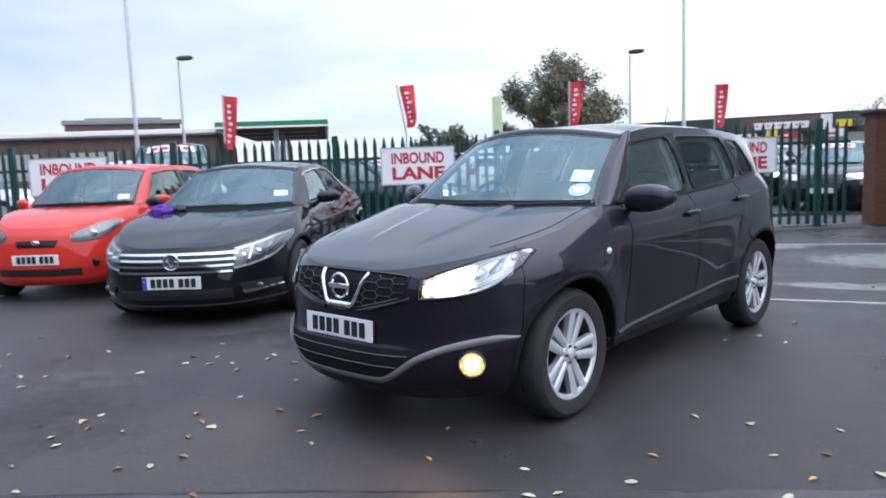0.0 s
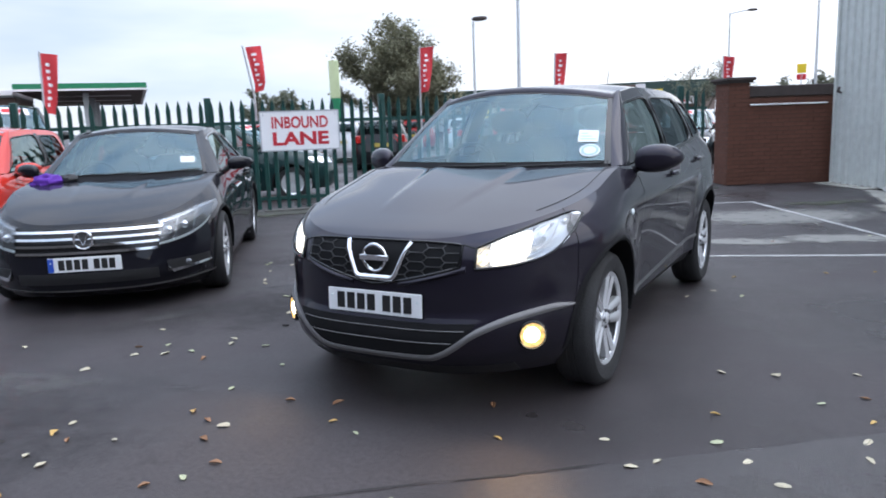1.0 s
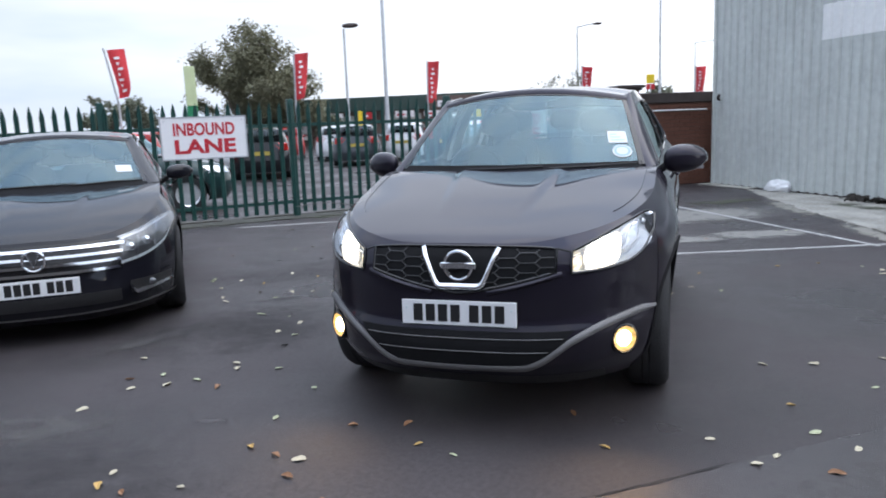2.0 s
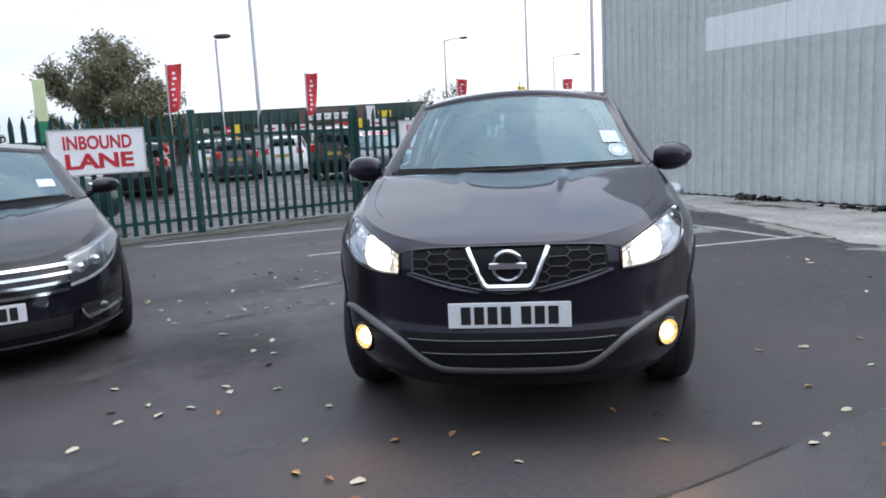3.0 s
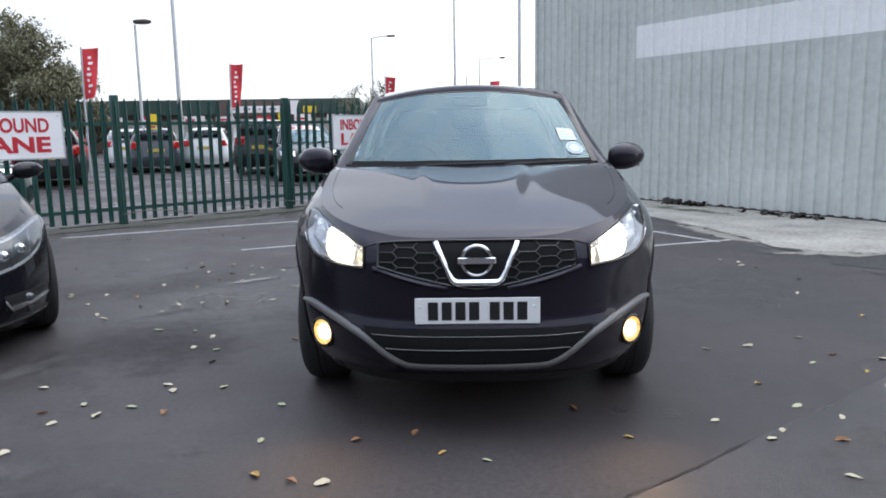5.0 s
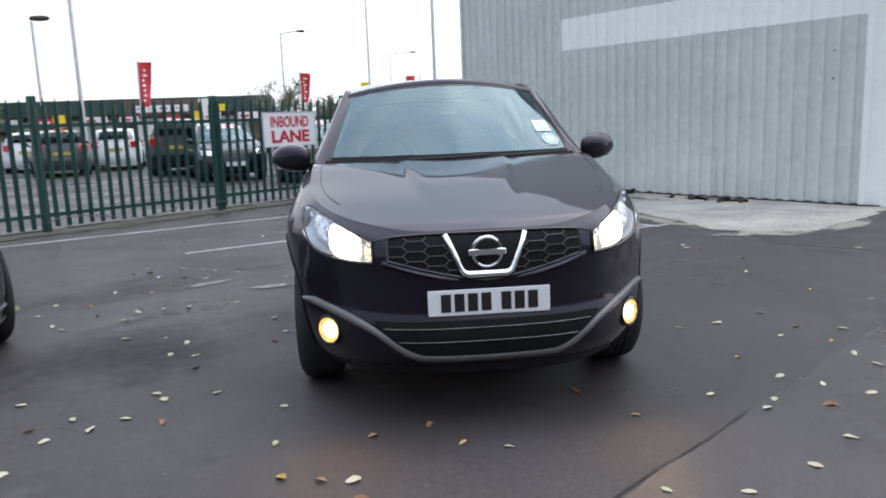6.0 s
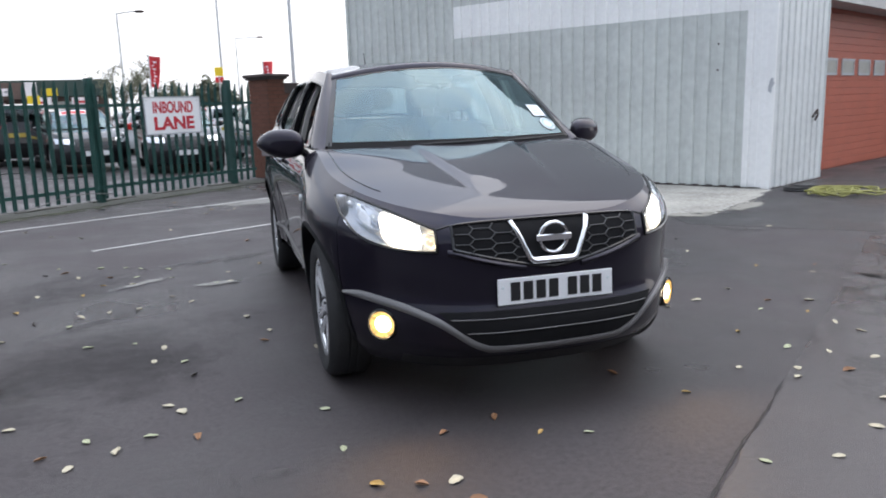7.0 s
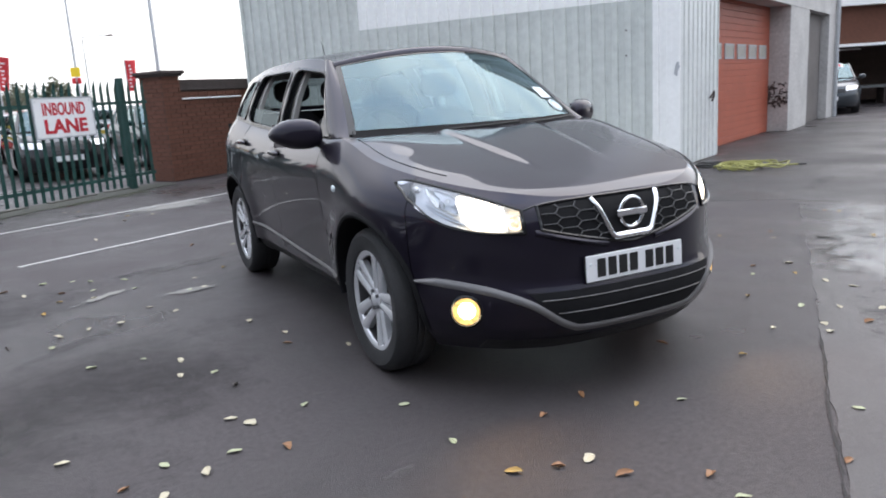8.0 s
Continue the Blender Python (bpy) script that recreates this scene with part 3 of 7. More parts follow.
def cabin(parent, s, seats=True, rhd=True):
    """Seats, wheel, dashboard, floor and lining."""
    y_mid, y_end, z_base, x_base = s.cowl
    top = s.screen_top
    z_seat = s.edge(top[1]) - 0.55
    part("dashboard", grid(lambda u, v: Vector(((2 * u - 1) * (x_base - 0.02), y_mid + 0.05 + 0.50 * v + 0.16 * (2 * u - 1) ** 2 * (1 - v), z_base - 0.045 + 0.02 * math.sin(v * 3) - (0.35 * (v - 0.8) / 0.2 if v > 0.8 else 0))), 16, 10), DASH, parent)
    part("cabin_floor", grid(lambda u, v: Vector(((2 * u - 1) * (s.half - 0.12), 0.9 + (s.length - 1.4) * v, 0.30)), 2, 2), DASH, parent)
    for k in (-1, 1):
        part("side_lining", grid(lambda u, v, k=k: Vector((k * (s.half * 0.86 - 0.02), y_end + 0.1 + (s.length - 0.6 - y_end) * u, 0.3 + (s.edge(2.0) - 0.34) * v)), 4, 4), DASH, parent)
    part("boot_lining", grid(lambda u, v: Vector(((2 * u - 1) * (s.half - 0.1), s.length - 0.35, 0.3 + (s.edge(s.length) - 0.36) * v)), 4, 4), DASH, parent)
    part("bulkhead", grid(lambda u, v: Vector(((2 * u - 1) * (s.half - 0.12), y_mid + 0.06, 0.3 + (z_base - 0.4) * v)), 4, 4), DASH, parent)
    if seats:
        y_s = top[1] + 0.05
        for sx in (-1, 1):
            seat(parent, sx * 0.36, y_s, z_seat)
        for sx in (-0.42, 0, 0.42):
            seat(parent, sx, y_s + 0.92, z_seat + 0.02, 0.42)
    xs = -0.36 if rhd else 0.36
    yc, zc = y_mid + 0.62, z_base - 0.06
    ring = grid(lambda u, v: Vector((xs + (0.185 + 0.016 * math.cos(2 * math.pi * v)) * math.cos(2 * math.pi * u), yc + 0.35 * 0.185 * math.sin(2 * math.pi * u) + 0.016 * math.sin(2 * math.pi * v), zc + 0.93 * (0.185 + 0.016 * math.cos(2 * math.pi * v)) * math.sin(2 * math.pi * u))), 28, 8)
    sw = part("steering_wheel", ring, PLASTIC, parent)
    part("wheel_boss", ellipsoid((xs, yc - 0.01, zc - 0.01), (0.075, 0.035, 0.065), 14, 8, 2.6), PLASTIC, sw)
    for a in (0, math.pi, -math.pi / 2):
        part("wheel_spoke", tube([(xs, yc - 0.01, zc), (xs + 0.18 * math.cos(a), yc + 0.06 * math.sin(a), zc + 0.17 * math.sin(a))], 0.014), PLASTIC, sw)
    pm = s.screen(0, 0.86, -0.06)
    part("rear_view_mirror", ellipsoid(pm, (0.12, 0.025, 0.035), 18, 8, 3), PLASTIC, parent)


def glass_house(parent, s, paint, windows, a_pillar, tint=None, b_y=None, rear_window=(0.55, 0.12), far=False, open_window=False):
    """Windscreen, roof, pillars and windows. windows: (y0, y1, front lean, rear lean) from belt to rail."""
    n = 8 if far else 20
    ws = part("windscreen", grid(lambda u, v: s.screen((2 * u - 1) * 0.975, 0.01 + (0.98 if far else 0.925) * v), n, 8), SCREEN_GLASS, parent)
    ws.visible_shadow = False
    if not far:
        part("screen_band", slab(lambda u, v: s.screen((2 * u - 1) * 0.97, 0.905 + 0.03 * v, 0.002), 20, 1, (0, 0.003, -0.002)), GLOSS_BLACK, ws)
        part("roof_header", slab(lambda u, v: s.screen((2 * u - 1) * 1.0, 0.925 + 0.08 * v, 0.004 + 0.012 * math.sin(math.pi * v)), 24, 5, (0, 0.03, -0.01)), paint, parent)
        for k in (-1, 1):
            part("screen_border", slab(lambda u, v: s.screen(k * (0.948 + 0.042 * v), 0.01 + 0.92 * u, 0.002), 14, 1, (0, 0.003, -0.002)), GLOSS_BLACK, ws)
        part("sensor_patch", slab(lambda u, v: s.screen((2 * u - 1) * (0.20 + 0.22 * v), 0.81 + 0.105 * v, -0.003), 8, 3, (0, 0.003, -0.002)), GLOSS_BLACK, ws)
        part("screen_edge", slab(lambda u, v: s.screen((2 * u - 1) * 0.97, -0.04 + 0.092 * v, 0.002), 20, 2, (0, 0.006, -0.01)), VOID, ws)
    part("roof", merge(grid(lambda u, v: s.roof(2 * u - 1, v), n, 6 if far else 24)), paint, parent)
    part("headlining", grid(lambda u, v: s.roof((2 * u - 1) * 0.96, 0.02 + 0.95 * v) - Vector((0, 0, 0.035)), 8, 8), BEIGE, parent)
    # rear screen and tailgate between roof and shoulder
    yr, zr = s.length - 0.22, s.rail_z(s.length - 0.22)
    ze = s.edge(s.length - 0.1)
    def tailgate(u, v, lo=0.0, hi=1.0):
        k = 2 * u - 1
        t = lo + (hi - lo) * v
        top_p = s.roof(k, 1)
        c0 = s.upper(s.length - 0.26, 0)
        b = Vector((k * c0.x, c0.y + 0.11 * (1 - k * k), c0.z + 0.01 * (1 - k * k)))
        return b.lerp(top_p, t) + Vector((0, 0.05 * math.sin(math.pi * t), 0))
    rw = part("rear_screen", grid(lambda u, v: tailgate(0.1 + 0.8 * u, v, 0.12, 0.9), 10, 6), DARK_GLASS if tint is None else tint, parent)
    rw.visible_shadow = False
    part("tailgate", merge(grid(lambda u, v: tailgate(u, v, 0, 0.12), 8, 1), grid(lambda u, v: tailgate(u, v, 0.9, 1), 8, 1), grid(lambda u, v: tailgate(0.1 * u, v), 1, 8), grid(lambda u, v: tailgate(0.9 + 0.1 * u, v), 1, 8)), paint, parent)
    y_first, y_last = windows[0][0], windows[-1][1]
    for sx in (1, -1):
        fix = (lambda vf: vf) if sx > 0 else flipped
        # windscreen pillar
        def a_post(u, v):
            w = -0.03 + 1.05 * u
            p = s.screen(0.990, w)
            yq = a_pillar[0] + 0.035 + (a_pillar[1] - a_pillar[0]) * w
            q = s.upper(yq, max(-0.05, min(1.02, a_pillar[2] + (a_pillar[3] - a_pillar[2]) * w)), 0.004)
            r = p.lerp(q, v)
            return r + Vector((0.017, -0.015, 0.008)) * math.sin(math.pi * v) ** 0.8
        part("windscreen_pillar", fix(slab(a_post, 22, 10, (-0.014, 0.012, -0.006))), paint, parent)
        # roof rail
        yt = a_pillar[1]
        part("roof_rail", fix(slab(lambda u, v: s.upper(yt - 0.02 + (s.length - 0.24 - yt) * u, 0.84 + 0.17 * v, 0.004), 24, 3, (-0.02, 0, 0))), paint, parent)
        edges = []
        for i, (y0, y1, l0, l1, v0, v1) in enumerate(windows):
            fn = lambda u, v, y0=y0, y1=y1, l0=l0, l1=l1, v0=v0, v1=v1: s.upper((y0 + l0 * v) + ((y1 + l1 * v) - (y0 + l0 * v)) * u, v0 + (v1 - v0) * v, 0.0)
            if open_window and sx < 0 and i < 2:
                fn = lambda u, v, y0=y0, y1=y1, l0=l0, l1=l1, up=(0.03, 0.26)[i]: s.upper(y0 + (y1 - y0) * u, 0.02 + up * v, -0.01)
            sw = part("side_window", fix(grid(fn, 10, 6)), SIDE_GLASS if i == 0 or tint is not None else DARK_GLASS, parent)
            sw.visible_shadow = False
            edges.append((y0, y1, l0, l1, v0, v1))
            if not far:
                # the frame round the opening, with rounded corners
                loop = []
                for k in range(48):
                    a = 2 * math.pi * (k + 0.5) / 48
                    e = lambda q: math.copysign(abs(q) ** 0.22, q)
                    uu, vv = 0.5 + 0.5 * e(math.cos(a)), 0.5 + 0.5 * e(math.sin(a))
                    vv = v0 + (v1 - v0) * vv
                    ya, yb = y0 + l0 * vv, y1 + l1 * vv
                    loop.append(s.upper(ya + (yb - ya) * uu, vv, 0.004))
                part("window_frame", fix(tube(loop + loop[:1], 0.010, 6)), GLOSS_BLACK, parent)
        # posts between the windows
        for (p0, p1) in zip(edges, edges[1:]):
            fn = lambda u, v: s.upper((p0[1] + p0[3] * v - 0.012) + ((p1[0] + p1[2] * v + 0.012) - (p0[1] + p0[3] * v - 0.012)) * u, v * 0.9, 0.006)
            part("door_post", fix(slab(fn, 2, 6, (-0.04, 0, 0))), GLOSS_BLACK, parent)
            if not far:
                part("post_lining", fix(slab(lambda u, v: fn(-0.5 + 2.0 * u, v) - Vector((0.05, 0, 0)), 3, 6, (-0.03, 0, 0))), BEIGE, parent)
        e = edges[-1]
        fn = lambda u, v: s.upper((e[1] + e[3] * v - 0.01) + (s.length - 0.26 + 0.04 * v - (e[1] + e[3] * v - 0.01)) * u, v, 0.004)
        part("rear_pillar", fix(slab(fn, 8, 8, (-0.03, 0, 0))), paint, parent)
        # seal along the belt
        part("belt_moulding", fix(slab(lambda u, v: s.upper(y_first + 0.04 + (y_last - y_first - 0.04) * u, -0.005 + 0.04 * v, 0.008), 20, 1, (-0.02, 0, 0))), GLOSS_BLACK, parent)


def flank(parent, s, paint, doors, far=False, hole=None):
    """Wings, doors and quarters of both sides, from the front corner to the rear bumper."""
    m = 10 if far else 26
    lf = s.nose(0.5) + s.corner[0]
    span = s.length - s.tail(0.5) - s.rear[0] - lf
    col = lambda y: 1 + (y - lf) / span if y >= lf else 2 / math.pi * math.acos(min(max(1 - (y - s.nose(0.5)) / s.corner[0], 0), 1) ** (s.corner[2] / 2))
    y_cut = s.wheels[0] - s.arch_r * 0.92
    cuts = [("front_wing", col(y_cut), col(doors[0]))] + [("door", col(a), col(b)) for a, b in zip(doors, doors[1:])] + [("rear_wing", col(doors[-1]), 2.35)]
    gap = 0.0016
    for sx in (1, -1):
        fix = (lambda vf: vf) if sx > 0 else flipped
        for name, c0, c1 in cuts:
            k = max(4, int((c1 - c0) * (16 if far else 62)))
            ob = part(name, fix(panel(s, c0 + gap, c1 - gap, k, m, s.sill)), paint, parent)
            if name == "door" and not far:
                yh = lf + (c1 - 1) * span - 0.16
                zh = s.edge(yh) - 0.115
                hp = s.side(yh, zh, 0.012)
                hd = part("door_handle", fix(ellipsoid((hp.x + 0.012, yh, zh), (0.017, 0.10, 0.017), 14, 8, 2.6)), paint, ob)
                part("handle_recess", fix(ellipsoid((hp.x - 0.012, yh - 0.01, zh - 0.004), (0.006, 0.07, 0.032), 14, 8)), GLOSS_BLACK, ob)
        for yw in s.wheels:
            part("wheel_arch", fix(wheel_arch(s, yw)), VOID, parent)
    part("front_bumper", panel(s, 0.0, col(y_cut) - gap, 12 if far else 150, 10 if far else 120, both=True, hole=hole), paint, parent)
    rb = panel(s, 2.35 + gap, 3.0, 14, m, both=True)
    part("rear_bumper", rb, paint, parent)
    part("underbody", merge(grid(lambda u, v: Vector(((2 * u - 1) * (s.half - 0.18), 0.58 + (s.length - 0.85) * v, s.zb + 0.03)), 2, 6), grid(lambda u, v: Vector(((2 * u - 1) * (s.half - 0.2), 0.58, s.zb + 0.3 * v)), 2, 2)), PLASTIC, parent)
    part("bonnet", grid(lambda u, v: s.bonnet(2 * u - 1, v), 12 if far else 110, 10 if far else 56), paint, parent)


def wheels(parent, s, width, rim_r, spokes=5, style="double", track=None):
    x = (track or s.half - 0.005) - width / 2
    for yw in s.wheels:
        for sx in (1, -1):
            wheel(parent, pose(sx * x, yw, s.wheel_r, 0, 0, 0 if sx > 0 else 180), s.wheel_r, width, rim_r, spokes, style=style)


# ---- the dark crossover ----
def crossover(m):
    s = Shape(4.33, 0.892, 0.205,
              nose=[(0, 0.15), (0.1, 0.075), (0.2, 0.03), (0.33, 0.018), (0.5, 0.05), (0.65, 0.058), (0.8, 0.072), (0.92, 0.09), (1, 0.13)],
              tail=[(0, 0.12), (0.2, 0.02), (0.45, 0.0), (0.6, 0.06), (1, 0.16)],
              edge=[(0, 0.84), (0.13, 0.845), (0.22, 0.872), (0.52, 0.932), (0.9, 0.998), (1.36, 1.092), (2.0, 1.095), (3.0, 1.135), (3.7, 1.19), (4.4, 1.21)],
              width=[(0, 0.89), (0.12, 0.930), (0.3, 0.952), (0.5, 0.973), (0.68, 0.990), (0.79, 0.998), (0.9, 0.965), (1, 0.886)],
              hood=[(0.13, 0.847), (0.2, 0.874), (0.4, 0.928), (0.7, 0.998), (1.0, 1.061), (1.2, 1.101)],
              cowl=(1.13, 1.38, 1.10, 0.735), screen_top=(1.77, 1.94, 1.562, 1.500, 0.580),
              rail_x=[(1.3, 0.74), (1.93, 0.60), (2.5, 0.605), (3.4, 0.59), (4.2, 0.55)],
              rail_z=[(1.3, 1.10), (1.6, 1.31), (1.93, 1.50), (2.4, 1.545), (3.1, 1.540), (3.7, 1.505), (4.2, 1.45)], roof_up=0.05,
              wheels=(0.90, 3.53), wheel_r=0.345, arch_r=0.418, corner=(0.90, 3.05, 2.0), bulge=0.012)
    s.sill, s.flare = 0.145, 0.030
    car = thing("parked_crossover_car", m, "dark aubergine crossover car with lit headlamps parked on wet asphalt", "car")
    def cut(p):
        x, z = abs(p[0]), p[2]
        if p[1] > 0.75:
            return False
        lamp = 0.481 < x < 0.795 and lamp_bot(x) + 0.002 < z < lamp_top(x) - 0.002
        fog = any((p - q).length < 0.060 for q in fog_at)
        return lamp or fog
    fog_at = [s.front(k * 0.682, 0.405) for k in (-1, 1)]
    lamp_top = curve([(0.478, 0.812), (0.6, 0.868), (0.7, 0.910), (0.76, 0.930), (0.798, 0.918)])
    lamp_bot = curve([(0.478, 0.720), (0.6, 0.728), (0.7, 0.748), (0.76, 0.785), (0.798, 0.858)])
    flank(car, s, AUBERGINE, (1.50, 2.46, 3.30), hole=cut)
    glass_house(car, s, AUBERGINE, [(1.43, 2.42, 0.50, 0.0, 0.03, 0.86), (2.50, 3.28, 0.0, 0.02, 0.03, 0.86), (3.36, 3.62, 0.02, -0.02, 0.05, 0.80)], (1.40, 1.96, 0.0, 1.0), open_window=True)
    cabin(car, s)
    wheels(car, s, 0.215, 0.238, track=s.half - 0.018)
    # badge and grille
    F = s.front
    g_low = lambda x: 0.64 + 0.090 * (abs(x) / 0.415) ** 1.3
    g_top = lambda x: 0.836 - 0.012 * (x / 0.415) ** 4
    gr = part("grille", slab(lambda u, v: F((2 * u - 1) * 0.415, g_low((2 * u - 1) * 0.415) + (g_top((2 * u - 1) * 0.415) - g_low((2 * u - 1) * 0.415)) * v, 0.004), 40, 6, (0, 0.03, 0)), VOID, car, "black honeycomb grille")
    rim = [F(-0.415 + 0.83 * i / 40, g_low(-0.415 + 0.83 * i / 40), 0.006) for i in range(41)] + [F(0.415 - 0.83 * i / 40, g_top(0.415 - 0.83 * i / 40), 0.006) for i in range(41)]
    part("grille_rim", tube(rim + rim[:1], 0.007, 6), GLOSS_BLACK, gr)
    # a honeycomb of long flat-topped cells, trimmed to the opening
    half, flat, tall = 0.054, 0.032, 0.041
    def inside(x, z):
        return 0.188 - 0.43 * (0.835 - z) < x < 0.410 and g_low(x) + 0.004 < z < g_top(x) - 0.004
    for sx in (-1, 1):
        for i in range(-1, 4):
            for j in range(-1, 6):
                cx, cz = 0.212 + (half + flat) * i, 0.771 + (tall / 2 if i % 2 else 0) - tall * (j - 1)
                corners = [(cx + flat, cz + tall / 2), (cx - flat, cz + tall / 2), (cx - half, cz), (cx - flat, cz - tall / 2)]
                rods = []
                for (xa, za), (xb, zb) in zip(corners, corners[1:]):
                    run = [(xa + (xb - xa) * k / 12, za + (zb - za) * k / 12) for k in range(13)]
                    run = [q for q in run if inside(*q)]
                    if len(run) > 2:
                        rods.append(tube([F(sx * q[0], q[1], 0.011) for q in (run[0], run[len(run) // 2], run[-1])], 0.0026, 5))
                if rods:
                    part("grille_cell", merge(*rods), GRILLE_GREY, gr)
        # painted lip under the grille
        lip = lambda u, v: F(sx * (0.125 + 0.315 * u), g_low(0.125 + 0.315 * min(u, 0.92)) - 0.030 + 0.028 * v + 0.05 * max(u - 0.92, 0), 0.004 + 0.016 * math.sin(math.pi * v) * math.sin(math.pi * (0.12 + 0.80 * u)))
        part("grille_lip", slab(lip, 24, 6, (0, 0.02, 0)), AUBERGINE, car)
    # one bent chrome strip: down, round two corners, across and up again
    way = [Vector((-0.172, 0.836)), Vector((-0.100, 0.668)), Vector((0.100, 0.668)), Vector((0.172, 0.836))]
    bend = []
    for k in range(9):
        bend.append(way[0].lerp(way[1], 0.84 * k / 8))
    for c0, c1, c2 in ((way[0], way[1], way[2]), (way[1], way[2], way[3])):
        p, q = (c0.lerp(c1, 0.84) if c0 is way[0] else c1.lerp(c0, 0.14)), (c1.lerp(c2, 0.14) if c2 is way[2] else c1.lerp(c2, 0.16))
        for k in range(1, 8):
            t = k / 8
            bend.append(p * (1 - t) ** 2 + c1 * 2 * t * (1 - t) + q * t * t)
    for k in range(9):
        bend.append(way[2].lerp(way[3], 0.16 + 0.84 * k / 8))
    nb = len(bend) - 1
    def strip(u, v):
        i = min(int(u * nb + 1e-6), nb)
        d = (bend[min(i + 1, nb)] - bend[max(i - 1, 0)]).normalized()
        n2 = Vector((-d.y, d.x))
        w = 0.0105 + 0.004 * math.exp(-(bend[i].x / 0.11) ** 4)
        p = bend[i] + n2 * w * (2 * v - 1)
        return F(p.x, min(p.y, 0.838), 0.014 + 0.009 * math.sin(math.pi * v))
    part("chrome_strip", slab(strip, nb, 6, (0, 0.02, 0)), CHROME, gr, "chrome V strip")
    c = F(0, 0.760)
    ring = grid(lambda u, v: Vector((0.062 * math.cos(2 * math.pi * u) * (1 + 0.13 * math.cos(2 * math.pi * v)), c.y - 0.02 + 0.007 * math.sin(2 * math.pi * v), 0.760 + 0.062 * math.sin(2 * math.pi * u) * (1 + 0.13 * math.cos(2 * math.pi * v)))), 36, 8)
    badge = part("round_badge", ring, CHROME, gr, "plain chrome ring badge")
    part("badge_bar", box(-0.080, c.y - 0.030, 0.746, 0.080, c.y - 0.018, 0.774, 0.003), CHROME, badge)
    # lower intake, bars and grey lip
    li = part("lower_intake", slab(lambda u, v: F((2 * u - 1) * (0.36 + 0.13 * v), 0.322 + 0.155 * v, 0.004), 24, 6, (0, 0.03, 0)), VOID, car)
    for z, x in ((0.447, 0.445), (0.390, 0.385)):
        part("intake_bar", tube([F((2 * i / 20 - 1) * x, z, 0.008) for i in range(21)], 0.0021, 6), GREY_TRIM, li)
    lipc = curve([(0, 0.292), (0.28, 0.296), (0.34, 0.318), (0.5, 0.425), (0.62, 0.475), (0.74, 0.50), (0.86, 0.515)])
    lipw = curve([(0, 0.030), (0.3, 0.032), (0.5, 0.036), (0.74, 0.034), (0.81, 0.010)])
    part("bumper_lip", slab(lambda u, v: F((2 * u - 1) * 0.806, lipc(abs(2 * u - 1) * 0.806) + lipw(abs(2 * u - 1) * 0.806) * v, 0.010 + 0.006 * math.sin(math.pi * v)), 60, 5, (0, 0.03, 0)), GREY_TRIM, car, "silver-grey lip")
    part("chin", slab(lambda u, v: F((2 * u - 1) * 0.60, 0.212 + 0.055 * v, 0.003), 40, 3, (0, 0.015, 0)), PLASTIC, car)
    number_plate(car, Matrix.Translation((0, 0.038, 0.553)) @ pose(0, 0, 0, -2, 0, 0), WHITE_PLATE)
    part("plate_holder", box(-0.25, 0.042, 0.505, 0.25, 0.08, 0.60, 0.004), PLASTIC, car)
    for sx in (-1, 1):
        # headlamp
        def lamp(u, v, out=0.004):
            x = 0.478 + 0.320 * u
            return F(sx * x, lamp_bot(x) + (lamp_top(x) - lamp_bot(x)) * v, out)
        hl = part("headlamp", grid(lambda u, v: lamp(0.02 + 0.94 * u, v, -0.060 + 0.040 * (2 * v - 1) ** 2 + 0.09 * max(u - 0.62, 0)), 24, 12), LAMP_SILVER, car, "lit chrome-lined headlamp")
        lens = part("lamp_lens", grid(lamp, 24, 10), LENS_GLASS, hl)
        lens.visible_shadow = False
        ring = [lamp(0.0, i / 8, 0.004) for i in range(9)] + [lamp(i / 24, 1, 0.004) for i in range(1, 25)] + [lamp(1, 1 - i / 8, 0.004) for i in range(1, 9)] + [lamp(1 - i / 24, 0, 0.004) for i in range(1, 25)]
        part("lamp_seal", tube(ring, 0.0065, 6), GLOSS_BLACK, hl)
        glow = lambda u0, u1, v0, v1, deep: slab(lambda u, v: lamp(u0 + (u1 - u0) * u, v0 + (v1 - v0) * v + 0.06 * math.sin(math.pi * u) * (v - 0.5), deep - 0.014 * (2 * v - 1) ** 2 - 0.014 * (2 * u - 1) ** 2), 12, 8, (0, 0.01, 0))
        def bowl(u, v, cu=0.475, cv=0.48, ru=0.28, rv=0.46, deep=-0.014, hollow=0.03):
            a = 2 * math.pi * u
            e = lambda q: math.copysign(abs(q) ** 0.62, q)
            return lamp(cu + ru * v * e(math.cos(a)), cv + rv * v * e(math.sin(a)), deep - hollow * (1 - v * v))
        part("lamp_reflector", grid(lambda u, v: bowl(u, v, 0.405, 0.45, 0.235, 0.44), 32, 6), LAMP_RIM, hl, "lit faceted reflector")
        part("lamp_bulb", grid(lambda u, v: bowl(u, v, 0.385, 0.48, 0.185, 0.40, -0.018, -0.012), 28, 5), LAMP_LIT, hl, "lit dipped-beam lamp")
        part("side_bulb", glow(0.03, 0.175, 0.08, 0.62, -0.020), SIDE_LIT, hl, "lit warm side lamp")
        part("cell_wall", slab(lambda u, v: lamp(0.178 + 0.012 * u, 0.06 + 0.86 * v, -0.010), 1, 8, (0, 0.05, 0)), LAMP_SILVER, hl)
        part("cell_wall", slab(lambda u, v: lamp(0.03 + 0.15 * u, 0.64 + 0.04 * v, -0.012), 6, 1, (0, 0.03, 0)), LAMP_SILVER, hl)
